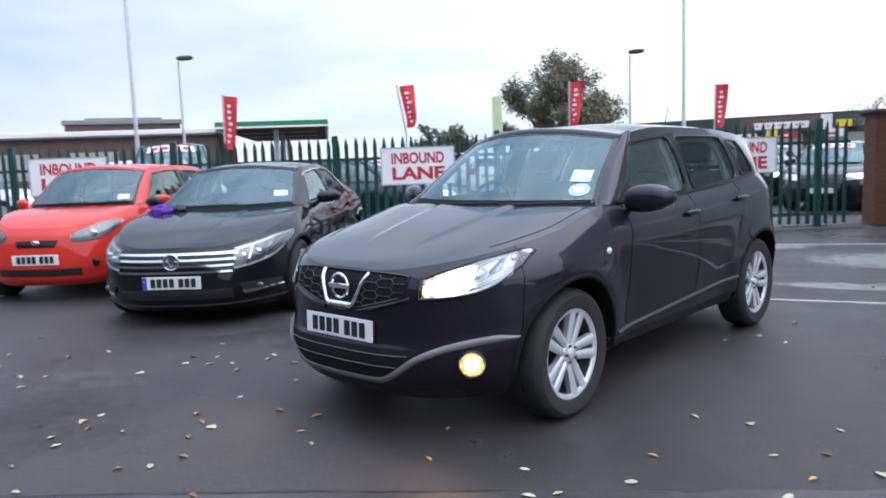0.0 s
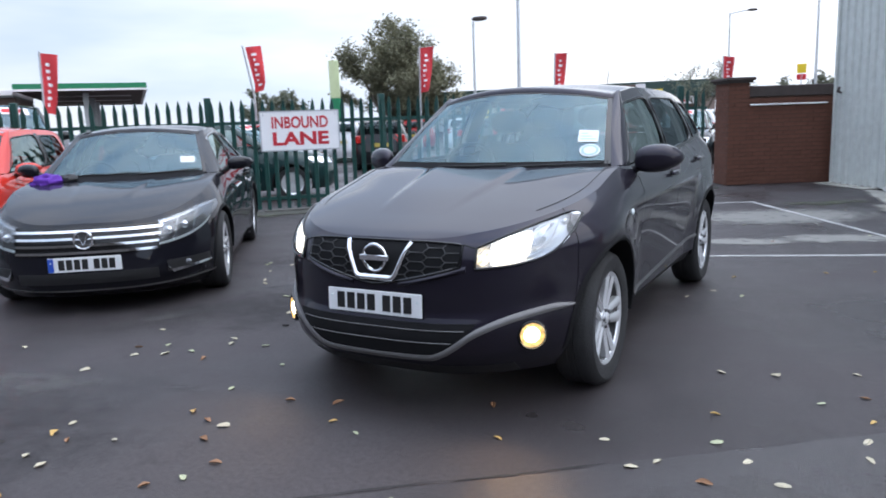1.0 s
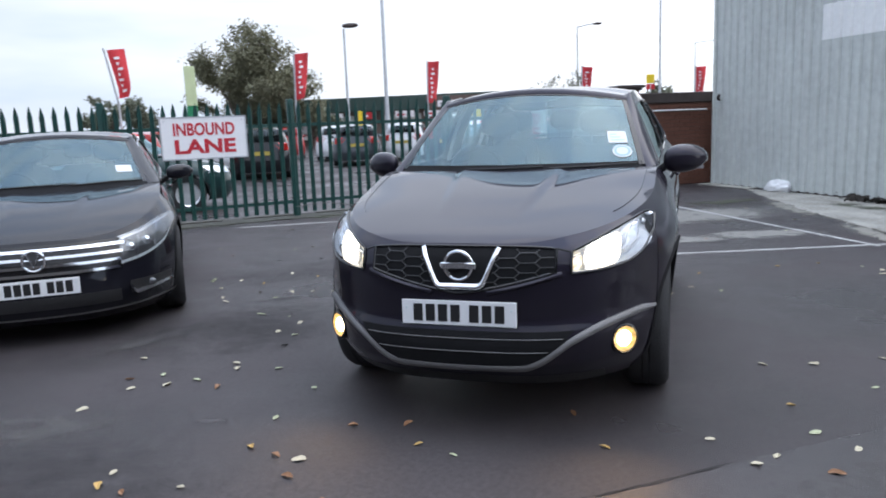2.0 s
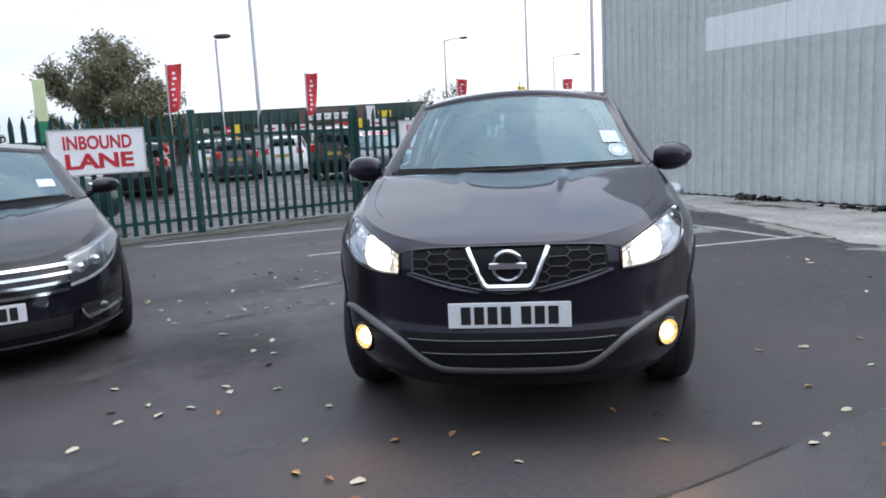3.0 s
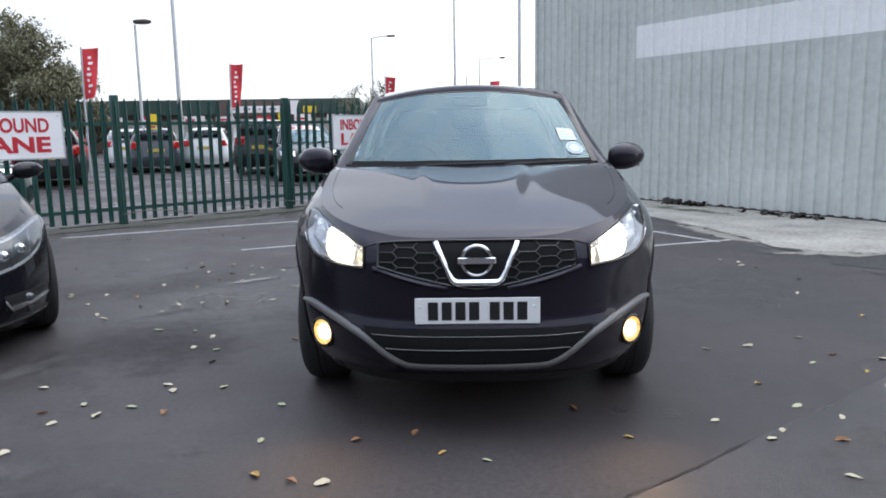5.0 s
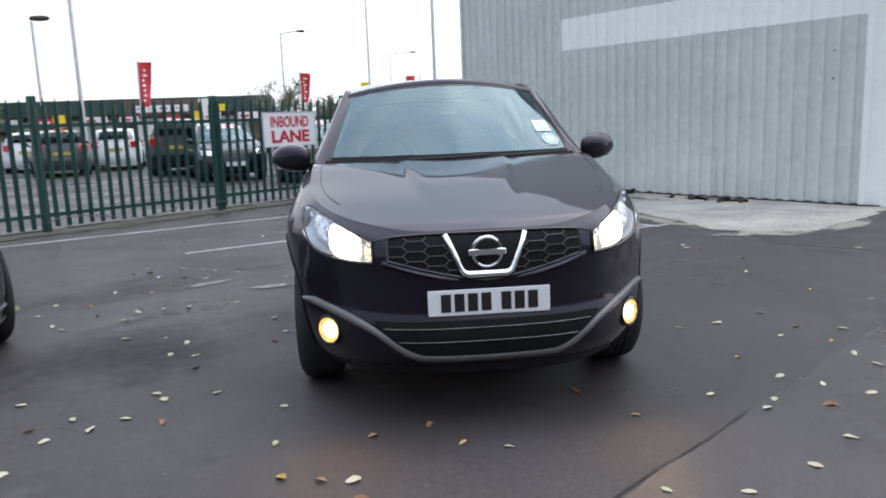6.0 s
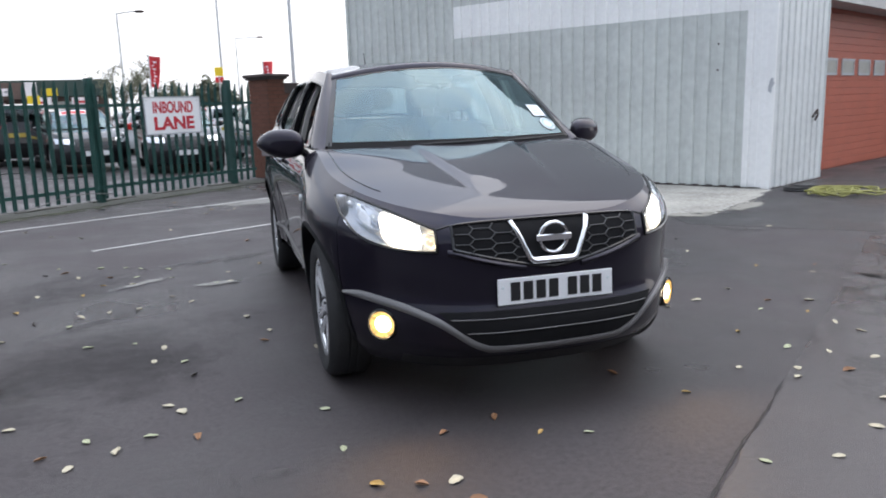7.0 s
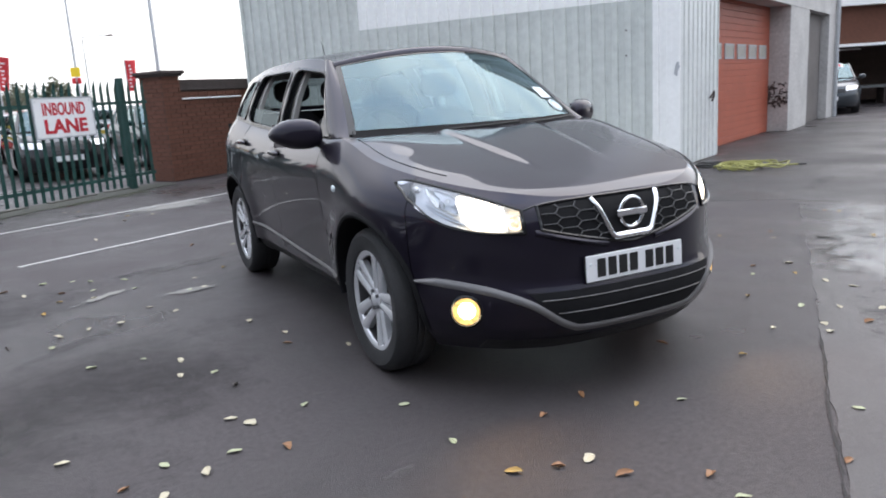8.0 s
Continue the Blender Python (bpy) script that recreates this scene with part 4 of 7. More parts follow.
        part("lamp_brow", slab(lambda u, v: lamp(0.05 + 0.83 * u, 0.90 + 0.07 * v - 0.03 * u, -0.005), 18, 2, (0, 0.05, 0)), LAMP_SILVER, hl)
        # the unlit main-beam bowl and the stepped chrome lining towards the wing
        part("main_beam_bowl", grid(lambda u, v: bowl(u, v, 0.725, 0.60, 0.115, 0.26, -0.012, 0.045), 28, 6), CHROME, hl, "unlit chrome main-beam bowl")
        part("main_beam_rim", tube([bowl(k / 24, 1.0, 0.725, 0.60, 0.12, 0.27, -0.010, 0.0) for k in range(25)], 0.0035, 6), LAMP_SILVER, hl)
        part("main_beam_bulb", ellipsoid(bowl(0, 0.0, 0.725, 0.60, 0.115, 0.26, -0.03, 0.0), (0.012, 0.020, 0.012), 12, 8), LENS_GLASS, hl)
        for k in range(4):
            part("chrome_step", slab(lambda u, v, k=k: lamp(0.60 + 0.055 * k + (0.30 - 0.05 * k) * u, 0.10 + 0.055 * k + 0.10 * u + 0.03 * v, -0.016 - 0.004 * k), 8, 1, (0, 0.03, 0.006)), LAMP_SILVER if k % 2 else CHROME, hl)
        ct = F(sx * 0.772, 0.892, -0.022)
        part("indicator_bulb", ellipsoid(ct, (0.016, 0.03, 0.016), 14, 8), ALLOY, hl)
        # fog lamp
        fc = F(sx * 0.682, 0.405)
        fn_dir = (F(sx * 0.72, 0.405) - F(sx * 0.64, 0.405)).normalized() if sx > 0 else (F(-0.64, 0.405) - F(-0.72, 0.405)).normalized()
        ang = math.degrees(math.atan2(fn_dir.y, fn_dir.x)) * 0.7
        fm = Matrix.Translation(fc) @ pose(0, 0, 0, 0, 0, ang) @ Matrix.Translation((0, -0.013, 0))
        fog = part("fog_lamp", moved(lathe([(0.074, 0.02), (0.070, -0.006), (0.062, -0.010), (0.054, 0.004)], 28, "y"), fm), GLOSS_BLACK, car, "lit round fog lamp")
        part("fog_reflector", moved(lathe([(0.022, 0.010), (0.040, 0.002), (0.057, -0.007)], 28, "y"), fm), FOG_RIM, fog)
        part("fog_bulb", moved(lathe([(0.001, -0.012), (0.021, -0.010), (0.034, -0.004), (0.038, 0.008)], 24, "y"), fm), FOG_LIT, fog)
        # side repeater, sill, mirror
        rp = s.side(1.22, 0.857)
        part("side_repeater", ellipsoid((sx * (rp.x + 0.002), 1.22, 0.857), (0.008, 0.026, 0.018), 14, 8), STICKER, car)
        fix = (lambda vf: vf) if sx > 0 else flipped
        part("sill_moulding", fix(slab(lambda u, v: s.side(1.36 + 1.74 * u, 0.352 + 0.026 * v + 0.085 * u, 0.002 + 0.010 * math.sin(math.pi * v)), 30, 4, (-0.03, 0, 0))), SILL_TRIM, car)
        part("sill", fix(slab(lambda u, v: s.side(1.28 + 1.86 * u, 0.25 + 0.10 * v, -0.05 + 0.035 * v), 20, 4, (-0.05, 0, 0))), PLASTIC, car)
        part("mirror_sail", fix(slab(lambda u, v: s.upper((1.44 + 0.20 * v) + (0.24 - 0.20 * v) * u, 0.01 + 0.40 * v, 0.006), 4, 6, (-0.02, 0, 0))), GLOSS_BLACK, car)
        part("bonnet_gap", tube([F(sx * (0.416 + 0.058 * k / 6), 0.826 - 0.016 * k / 6, 0.001) for k in range(7)], 0.004, 5), GLOSS_BLACK, car)
        mirror(car, (sx * 0.945, 1.60, 1.115), AUBERGINE, sx)
        part("wiper", tube([s.screen(-0.35 if sx < 0 else 0.3, 0.0, 0.008), s.screen(-0.05 if sx < 0 else 0.6, 0.008, 0.008), s.screen(0.25 if sx < 0 else 0.93, 0.022, 0.006)], 0.0045, 6), PLASTIC, car)
        part("rear_lamp", fix(slab(lambda u, v: s.side(4.02 + 0.16 * u, 0.88 + 0.24 * v, 0.006), 4, 4, (-0.03, 0, 0))), RED_LENS, car)
    # stickers on the screen
    stk = lambda u0, u1, v0, v1: slab(lambda u, v: s.screen(u0 + (u1 - u0) * u, v0 + (v1 - v0) * v, 0.004), 4, 2, (0, 0.002, 0))
    a = part("screen_sticker", stk(0.75, 0.90, 0.27, 0.42), STICKER, car, "white paper sticker")
    for k in range(3):
        part("sticker_bar", stk(0.77, 0.88 - 0.03 * k, 0.30 + 0.035 * k, 0.312 + 0.035 * k), STICKER_INK, a)
    def disc(r0, r1, out):
        return grid(lambda u, v: s.screen(0.845 + (r0 + (r1 - r0) * v) * math.cos(2 * math.pi * u), 0.17 + 1.0 * (r0 + (r1 - r0) * v) * math.sin(2 * math.pi * u), out), 24, 2)
    d = part("round_sticker", disc(0.001, 0.075, 0.004), STICKER, car, "round white paper disc")
    part("sticker_bar", disc(0.045, 0.062, 0.006), STICKER_INK, d)
    part("roof_aerial", tube([s.roof(0, 0.82), s.roof(0, 0.82) + Vector((0, 0.10, 0.20))], 0.006, 6, 0.003), PLASTIC, car)
    for sx in (-1, 1):
        seam = [s.bonnet(sx * (0.885 + 0.055 * (i / 30) ** 0.6), 0.60 + 0.395 * i / 30) + Vector((0, 0, 0.0005)) for i in range(31)]
        part("bonnet_seam", tube(seam, 0.0028, 5), GLOSS_BLACK, car)
    return car




# ---- the neighbouring cars ----
def saloon(m):
    s = Shape(4.80, 0.925, 0.14,
              nose=[(0, 0.14), (0.15, 0.04), (0.35, 0.0), (0.6, 0.02), (0.85, 0.05), (1, 0.10)],
              tail=[(0, 0.12), (0.3, 0.0), (0.6, 0.04), (1, 0.12)],
              edge=[(0, 0.70), (0.1, 0.702), (0.3, 0.745), (0.6, 0.82), (1.1, 0.92), (1.5, 0.965), (2.6, 0.98), (3.8, 1.0), (4.8, 0.99)],
              width=[(0, 0.93), (0.15, 0.98), (0.5, 1.0), (0.72, 0.985), (0.9, 0.93), (1, 0.87)],
              hood=[(0.1, 0.704), (0.2, 0.75), (0.45, 0.83), (0.85, 0.905), (1.2, 0.95), (1.4, 0.965)],
              cowl=(1.25, 1.52, 0.975, 0.715), screen_top=(2.02, 2.18, 1.40, 1.345, 0.56),
              rail_x=[(1.4, 0.76), (2.18, 0.60), (2.8, 0.605), (3.6, 0.58), (4.3, 0.53), (4.6, 0.5)],
              rail_z=[(1.4, 0.97), (1.8, 1.18), (2.18, 1.345), (2.7, 1.385), (3.3, 1.35), (3.9, 1.23), (4.3, 1.12), (4.6, 1.03)], roof_up=0.045,
              wheels=(0.93, 3.64), wheel_r=0.335, arch_r=0.375, corner=(1.0, 2.9, 2.0), bulge=0.006)
    car = thing("parked_saloon_car", m, "black four-door coupe saloon parked beside the green fence", "car")
    flank(car, s, BLACK_PAINT, (1.62, 2.72, 3.55))
    glass_house(car, s, BLACK_PAINT, [(1.60, 2.66, 0.57, 0.0, 0.04, 0.86), (2.74, 3.62, 0.0, 0.05, 0.04, 0.86)], (1.56, 2.22, 0.0, 1.0))
    cabin(car, s)
    wheels(car, s, 0.225, 0.245, 5, "double")
    F = s.front
    gr = part("grille", slab(lambda u, v: F((2 * u - 1) * 0.52, 0.482 + 0.200 * v, 0.004), 30, 4, (0, 0.03, 0)), GLOSS_BLACK, car)
    for j in range(4):
        part("chrome_slat", slab(lambda u, v, j=j: F((2 * u - 1) * (0.50 + 0.012 * j), 0.488 + 0.052 * j + 0.018 * v, 0.016), 24, 2, (0, 0.02, 0)), CHROME, gr)
    c = F(0, 0.590)
    ring = grid(lambda u, v: Vector((0.066 * math.cos(2 * math.pi * u) * (1 + 0.14 * math.cos(2 * math.pi * v)), c.y - 0.022 + 0.008 * math.sin(2 * math.pi * v), 0.590 + 0.066 * math.sin(2 * math.pi * u) * (1 + 0.14 * math.cos(2 * math.pi * v)))), 32, 8)
    bd = part("round_badge", ring, CHROME, gr)
    part("badge_disc", moved(lathe([(0.001, -0.016), (0.058, -0.012)], 28, "y"), Matrix.Translation(c)), DARK_ALLOY, bd)
    part("badge_bar", merge(tube([(-0.035, c.y - 0.02, 0.632), (0, c.y - 0.022, 0.545), (0.035, c.y - 0.02, 0.632)], 0.007, 6)), CHROME, bd)
    number_plate(car, Matrix.Translation((0, 0.004, 0.412)), WHITE_PLATE, blue=True)
    part("lower_intake", slab(lambda u, v: F((2 * u - 1) * 0.50, 0.26 + 0.085 * v, 0.004), 24, 3, (0, 0.03, 0)), PLASTIC, car)
    part("bumper_lip", slab(lambda u, v: F((2 * u - 1) * 0.86, 0.195 + 0.012 * v + 0.02 * (2 * u - 1) ** 2, 0.014), 44, 2, (0, 0.02, 0)), GREY_TRIM, car)
    for sx in (-1, 1):
        fix = (lambda vf: vf) if sx > 0 else flipped
        top = curve([(0.50, 0.690), (0.65, 0.728), (0.80, 0.778), (0.86, 0.785)])
        bot = curve([(0.50, 0.500), (0.65, 0.528), (0.80, 0.600), (0.86, 0.70)])
        lamp = lambda u, v, out: F(sx * (0.50 + 0.36 * u), bot(0.50 + 0.36 * u) + (top(0.50 + 0.36 * u) - bot(0.50 + 0.36 * u)) * v, out)
        hl = part("headlamp", slab(lambda u, v: lamp(u, v, 0.002), 18, 6, (0, 0.02, 0)), LAMP_GREY, car, "unlit clear headlamp")
        for x, r in ((0.575, 0.036), (0.675, 0.036)):
            pc = F(sx * x, (bot(x) + top(x)) / 2, 0.006)
            part("lamp_projector", ellipsoid(pc, (r, 0.02, r * 0.9), 18, 10), CHROME, hl)
        for q in (0.30, 0.62):
            part("lamp_divider", slab(lambda u, v, q=q: lamp(q + 0.03 * u + 0.06 * v, 0.10 + 0.80 * v, 0.010), 2, 6, (0, 0.012, 0)), CHROME, hl)
        part("lamp_brow", slab(lambda u, v: lamp(0.05 + 0.88 * u, 0.86 + 0.08 * v, 0.010), 14, 1, (0, 0.010, 0)), CHROME, hl)
        part("lamp_strip", slab(lambda u, v: lamp(0.04 + 0.9 * u, 0.04 + 0.09 * v, 0.008), 14, 1, (0, 0.006, 0)), STICKER, hl)
        ln = part("lamp_lens", grid(lambda u, v: lamp(u, v, 0.03 - 0.02 * (2 * v - 1) ** 2), 18, 8), LENS_GLASS, hl)
        ln.visible_shadow = False
        it = part("corner_intake", slab(lambda u, v: F(sx * (0.56 + 0.27 * u), 0.295 + 0.03 * u + 0.09 * v * (1 - 0.35 * u), 0.004), 10, 3, (0, 0.02, 0)), PLASTIC, car)
        part("intake_trim", slab(lambda u, v: F(sx * (0.555 + 0.275 * u), 0.282 + 0.036 * u + (0.030 - 0.016 * u) * v + 0.06 * max(0.12 - u, 0) / 0.12, 0.016 - 0.006 * v), 16, 2, (0, 0.02, 0)), CHROME, it)
        part("fog_lamp", ellipsoid(F(sx * 0.69, 0.345, 0.006), (0.036, 0.016, 0.026), 14, 8), LAMP_GREY, it)
        mirror(car, (sx * 0.985, 1.86, 1.03), BLACK_PAINT, sx, (0.12, 0.075, 0.065))
        part("window_trim", fix(tube([s.upper(1.72 + 1.95 * i / 24 + (0.42 * min(1, i / 6) if False else 0), 0.0, 0.012) for i in range(25)], 0.007, 6)), CHROME, car)
        part("window_trim", fix(tube([s.upper(2.05 + 1.75 * i / 24, 0.88 - 0.86 * sstep(0.72, 1, i / 24), 0.010) for i in range(25)], 0.006, 6)), CHROME, car)
        part("wiper", tube([s.screen(-0.6 if sx < 0 else 0.2, 0.03, 0.012), s.screen(-0.1 if sx < 0 else 0.6, 0.04, 0.02), s.screen(0.25 if sx < 0 else 0.92, 0.06, 0.012)], 0.006, 6), PLASTIC, car)
    stk = slab(lambda u, v: s.screen(0.70 + 0.18 * u, 0.22 + 0.13 * v, 0.004), 4, 2, (0, 0.002, 0))
    part("screen_sticker", stk, STICKER, car, "white paper sticker")
    return car, s


def small_hatch(m):
    s = Shape(3.56, 0.815, 0.18,
              nose=[(0, 0.10), (0.15, 0.03), (0.35, 0.0), (0.6, 0.02), (0.85, 0.06), (1, 0.12)],
              tail=[(0, 0.08), (0.3, 0.0), (0.6, 0.02), (1, 0.06)],
              edge=[(0, 0.80), (0.12, 0.802), (0.3, 0.86), (0.6, 0.935), (1.0, 0.985), (2.0, 1.0), (3.6, 1.06)],
              width=[(0, 0.93), (0.15, 0.98), (0.5, 1.0), (0.72, 0.985), (0.9, 0.94), (1, 0.88)],
              hood=[(0.12, 0.804), (0.25, 0.88), (0.5, 0.945), (0.8, 0.985), (1.0, 1.0)],
              cowl=(0.84, 1.04, 1.0, 0.655), screen_top=(1.46, 1.60, 1.455, 1.40, 0.555),
              rail_x=[(0.95, 0.69), (1.6, 0.585), (2.2, 0.585), (3.2, 0.565), (3.5, 0.54)],
              rail_z=[(0.95, 1.0), (1.3, 1.20), (1.6, 1.40), (2.1, 1.435), (2.9, 1.42), (3.4, 1.37)], roof_up=0.045,
              wheels=(0.60, 3.02), wheel_r=0.285, arch_r=0.325, corner=(0.75, 2.9, 2.0), rear=(0.45, 3.4, 2.0), bulge=0.004)
    car = thing("parked_hatchback_car", m, "small bright red hatchback parked beside the black saloon", "car")
    flank(car, s, RED_PAINT, (1.16, 2.42))
    glass_house(car, s, RED_PAINT, [(1.12, 2.30, 0.48, 0.0, 0.04, 0.86), (2.40, 3.10, 0.0, -0.08, 0.04, 0.84)], (1.08, 1.64, 0.0, 1.0))
    cabin(car, s)
    wheels(car, s, 0.175, 0.19, 5, "single")
    F = s.front
    part("grille", slab(lambda u, v: F((2 * u - 1) * (0.21 + 0.03 * v), 0.60 + 0.075 * v, 0.004), 16, 3, (0, 0.02, 0)), GLOSS_BLACK, car)
    part("round_badge", ellipsoid(F(0, 0.648, 0.01), (0.045, 0.012, 0.028), 14, 8), CHROME, car)
    number_plate(car, Matrix.Translation((0, 0.0, 0.47)), WHITE_PLATE)
    part("lower_intake", slab(lambda u, v: F((2 * u - 1) * 0.46, 0.29 + 0.08 * v, 0.004), 20, 3, (0, 0.02, 0)), PLASTIC, car)
    part("bumper_lip", slab(lambda u, v: F((2 * u - 1) * 0.72, 0.215 + 0.03 * v, 0.02), 30, 2, (0, 0.03, 0)), RED_PAINT, car)
    for sx in (-1, 1):
        top = curve([(0.36, 0.725), (0.5, 0.795), (0.66, 0.850), (0.73, 0.855)])
        bot = curve([(0.36, 0.655), (0.5, 0.648), (0.66, 0.695), (0.73, 0.77)])
        lamp = lambda u, v, out: F(sx * (0.36 + 0.37 * u), bot(0.36 + 0.37 * u) + (top(0.36 + 0.37 * u) - bot(0.36 + 0.37 * u)) * v, out)
        hl = part("headlamp", slab(lambda u, v: lamp(u, v, 0.002), 16, 6, (0, 0.02, 0)), LAMP_GREY, car, "unlit clear headlamp")
        part("lamp_projector", ellipsoid(F(sx * 0.55, 0.73, 0.004), (0.05, 0.02, 0.045), 16, 10), CHROME, hl)
        ln = part("lamp_lens", grid(lambda u, v: lamp(u, v, 0.03 - 0.02 * (2 * v - 1) ** 2), 16, 8), LENS_GLASS, hl)
        ln.visible_shadow = False
        part("fog_lamp", ellipsoid(F(sx * 0.58, 0.42, 0.0), (0.05, 0.02, 0.05), 16, 8), GLOSS_BLACK, car)
        mirror(car, (sx * 0.885, 1.25, 1.02), RED_PAINT, sx, (0.105, 0.07, 0.065))
        part("wiper", tube([s.screen(-0.6 if sx < 0 else 0.15, 0.03, 0.012), s.screen(-0.1 if sx < 0 else 0.5, 0.04, 0.02), s.screen(0.25 if sx < 0 else 0.9, 0.06, 0.012)], 0.009, 6), PLASTIC, car)
    part("screen_sticker", slab(lambda u, v: s.screen(0.70 + 0.18 * u, 0.12 + 0.12 * v, 0.004), 4, 2, (0, 0.002, 0)), STICKER, car, "white paper sticker")
    return car


def lot_car(name, paint, label, tall):
    """A plainer car for the sales lot behind the fence."""
    k = 1.13 if tall else 1.0
    s = Shape(4.30, 0.87, 0.2 * k,
              nose=[(0, 0.12), (0.2, 0.03), (0.45, 0.0), (0.8, 0.05), (1, 0.12)], tail=[(0, 0.1), (0.3, 0.0), (0.6, 0.03), (1, 0.10)],
              edge=[(0, 0.78 * k), (0.12, 0.78 * k), (0.5, 0.86 * k), (1.2, 0.97 * k), (2.2, 0.99 * k), (4.3, 1.05 * k)],
              width=[(0, 0.93), (0.15, 0.98), (0.5, 1.0), (0.72, 0.985), (0.9, 0.94), (1, 0.88)],
              hood=[(0.12, 0.785 * k), (0.4, 0.88 * k), (0.8, 0.95 * k), (1.2, 0.99 * k)],
              cowl=(1.05, 1.3, 1.0 * k, 0.70), screen_top=(1.75, 1.92, 1.46 * k, 1.40 * k, 0.56),
              rail_x=[(1.2, 0.73), (1.92, 0.59), (2.6, 0.59), (4.1, 0.55)], rail_z=[(1.2, 1.0 * k), (1.55, 1.21 * k), (1.92, 1.40 * k), (2.5, 1.44 * k), (3.4, 1.43 * k), (4.1, 1.37 * k)], roof_up=0.04,
              wheels=(0.85, 3.45), wheel_r=0.32 * k, arch_r=0.36 * k, bulge=0.004)
    car = thing(name, Matrix(), label, "car", "cars on the sales lot")
    flank(car, s, paint, (1.4, 2.4, 3.25), far=True)
    glass_house(car, s, paint, [(1.56, 2.36, 0.36, 0.0, 0.04, 0.86), (2.44, 3.2, 0.0, 0.0, 0.04, 0.86), (3.3, 3.72, 0.0, -0.1, 0.06, 0.82)], (1.34, 1.95, 0.0, 1.0), far=True)
    part("cabin_floor", grid(lambda u, v: Vector(((2 * u - 1) * 0.7, 1.0 + 2.9 * v, 0.55)), 1, 1), DASH, car)
    for sx in (-0.36, 0.36):
        seat(car, sx, 2.0, 0.5 * k)
    card = part("screen_card", slab(lambda u, v: s.screen(-0.72 + 1.44 * u, 0.70 + 0.22 * v, 0.006), 6, 2, (0, 0.004, 0)), FLAG_WHITE, car, "white sales card with red bars")
    for i in range(4):
        part("card_bar", slab(lambda u, v, i=i: s.screen(-0.62 + 0.33 * i + 0.22 * u, 0.75 + 0.12 * v, 0.011), 2, 1, (0, 0.004, 0)), FLAG_RED, card)
    F = s.front
    x = s.half - 0.03 - 0.1
    for yw in s.wheels:
        for sx in (1, -1):
            r = s.wheel_r
            hub = new("wheel")
            hub.parent, hub.matrix_basis = car, pose(sx * x, yw, r, 0, 0, 0 if sx > 0 else 180)
            part("tyre", lathe([(r * 0.66, -0.1), (r - 0.02, -0.1), (r, -0.07), (r, 0.07), (r - 0.02, 0.1), (r * 0.66, 0.1)], 20, "x"), TYRE, hub)
            part("rim", lathe([(0.001, 0.06), (0.07, 0.07), (r * 0.6, 0.075), (r * 0.68, 0.095)], 20, "x"), ALLOY, hub)
    part("grille", slab(lambda u, v: F((2 * u - 1) * 0.42, (0.60 + 0.11 * v) * k, 0.005), 8, 2, (0, 0.02, 0)), GLOSS_BLACK, car)
    part("number_plate", moved(box(-0.26, -0.005, -0.055, 0.26, 0.005, 0.055), Matrix.Translation((0, 0.0, 0.45 * k))), WHITE_PLATE, car, smooth=False)
    part("number_plate", moved(box(-0.26, -0.005, -0.055, 0.26, 0.005, 0.055), Matrix.Translation((0, 4.305, 0.74 * k))), YELLOW_PLATE, car, smooth=False)
    for sx in (-1, 1):
        fix = (lambda vf: vf) if sx > 0 else flipped
        part("headlamp", slab(lambda u, v: F(sx * (0.45 + 0.33 * u), (0.66 + 0.02 * u + 0.12 * v) * k, 0.006), 6, 3, (0, 0.02, 0)), CHROME, car)
        part("rear_lamp", fix(merge(slab(lambda u, v: s.side(3.98 + 0.22 * u, (0.80 + 0.22 * v) * k, 0.008), 5, 3, (-0.02, 0, 0)), box(0.60, 4.14, 0.80 * k, 0.74, 4.27, 1.0 * k, 0.01))), RED_LENS, car)
        mirror(car, (sx * 0.93, 1.45, 1.02 * k), paint, sx, (0.10, 0.07, 0.07))
    return car


# ---- ground, fence, wall and building ----
FD, FP = Vector((0.729, 0.685, 0)), Vector((-2.97, 9.43, 0))
BD, BP = Vector((0.571, -0.821, 0)), Vector((2.92, 10.48, 0))
SD = Vector((0.895, 0.447, 0))


def frame_of(d, p):
    """x runs along d, y to its left, z up, from p."""
    return Matrix(((d.x, -d.y, 0, p.x), (d.y, d.x, 0, p.y), (0, 0, 1, p.z), (0, 0, 0, 1)))


FM, BM = frame_of(FD, FP), frame_of(BD, BP)
CORNER = BP + BD * 5.5
SM = frame_of(SD, CORNER)
ASPHALT = material("damp_asphalt", (0.0515, 0.0445, 0.0460), 0.47, 0, 0, 0.56, 0.55, 0.60, 170, 42, "Object", 0.22)
CONCRETE = material("stained_concrete", (0.345, 0.330, 0.295), 0.85, 0, 0, 0.48, 1.8, 0.3, 60, 20)
LINE_PAINT = material("worn_white_line_paint", (0.42, 0.41, 0.40), 0.7, 0, 0, 0.35, 3, 0.3, 60, 40)
FENCE_GREEN = material("green_painted_steel", (0.013, 0.062, 0.053), 0.42, 0, 0, 0.3, 5, 0.1, 60, None, "Object", 0, 0.3)
BRICK = material("red_brick", (0.150, 0.062, 0.040), 0.85, 0, 0, 0.26, 9, 0.4, 90, None, "Object", 0, 0.4)
MORTAR = material("brown_mortar", (0.104, 0.054, 0.038), 0.9, 0, 0, 0.25, 8, 0.4, 80)
COPING = material("dark_coping_stone", (0.07, 0.055, 0.05), 0.85, 0, 0, 0.3, 6, 0.4, 50)
WHITE_CLAD = material("white_painted_cladding", (0.93, 0.937, 0.925), 0.45, 0, 0, 0.06, 1.5, 0.05, 30)
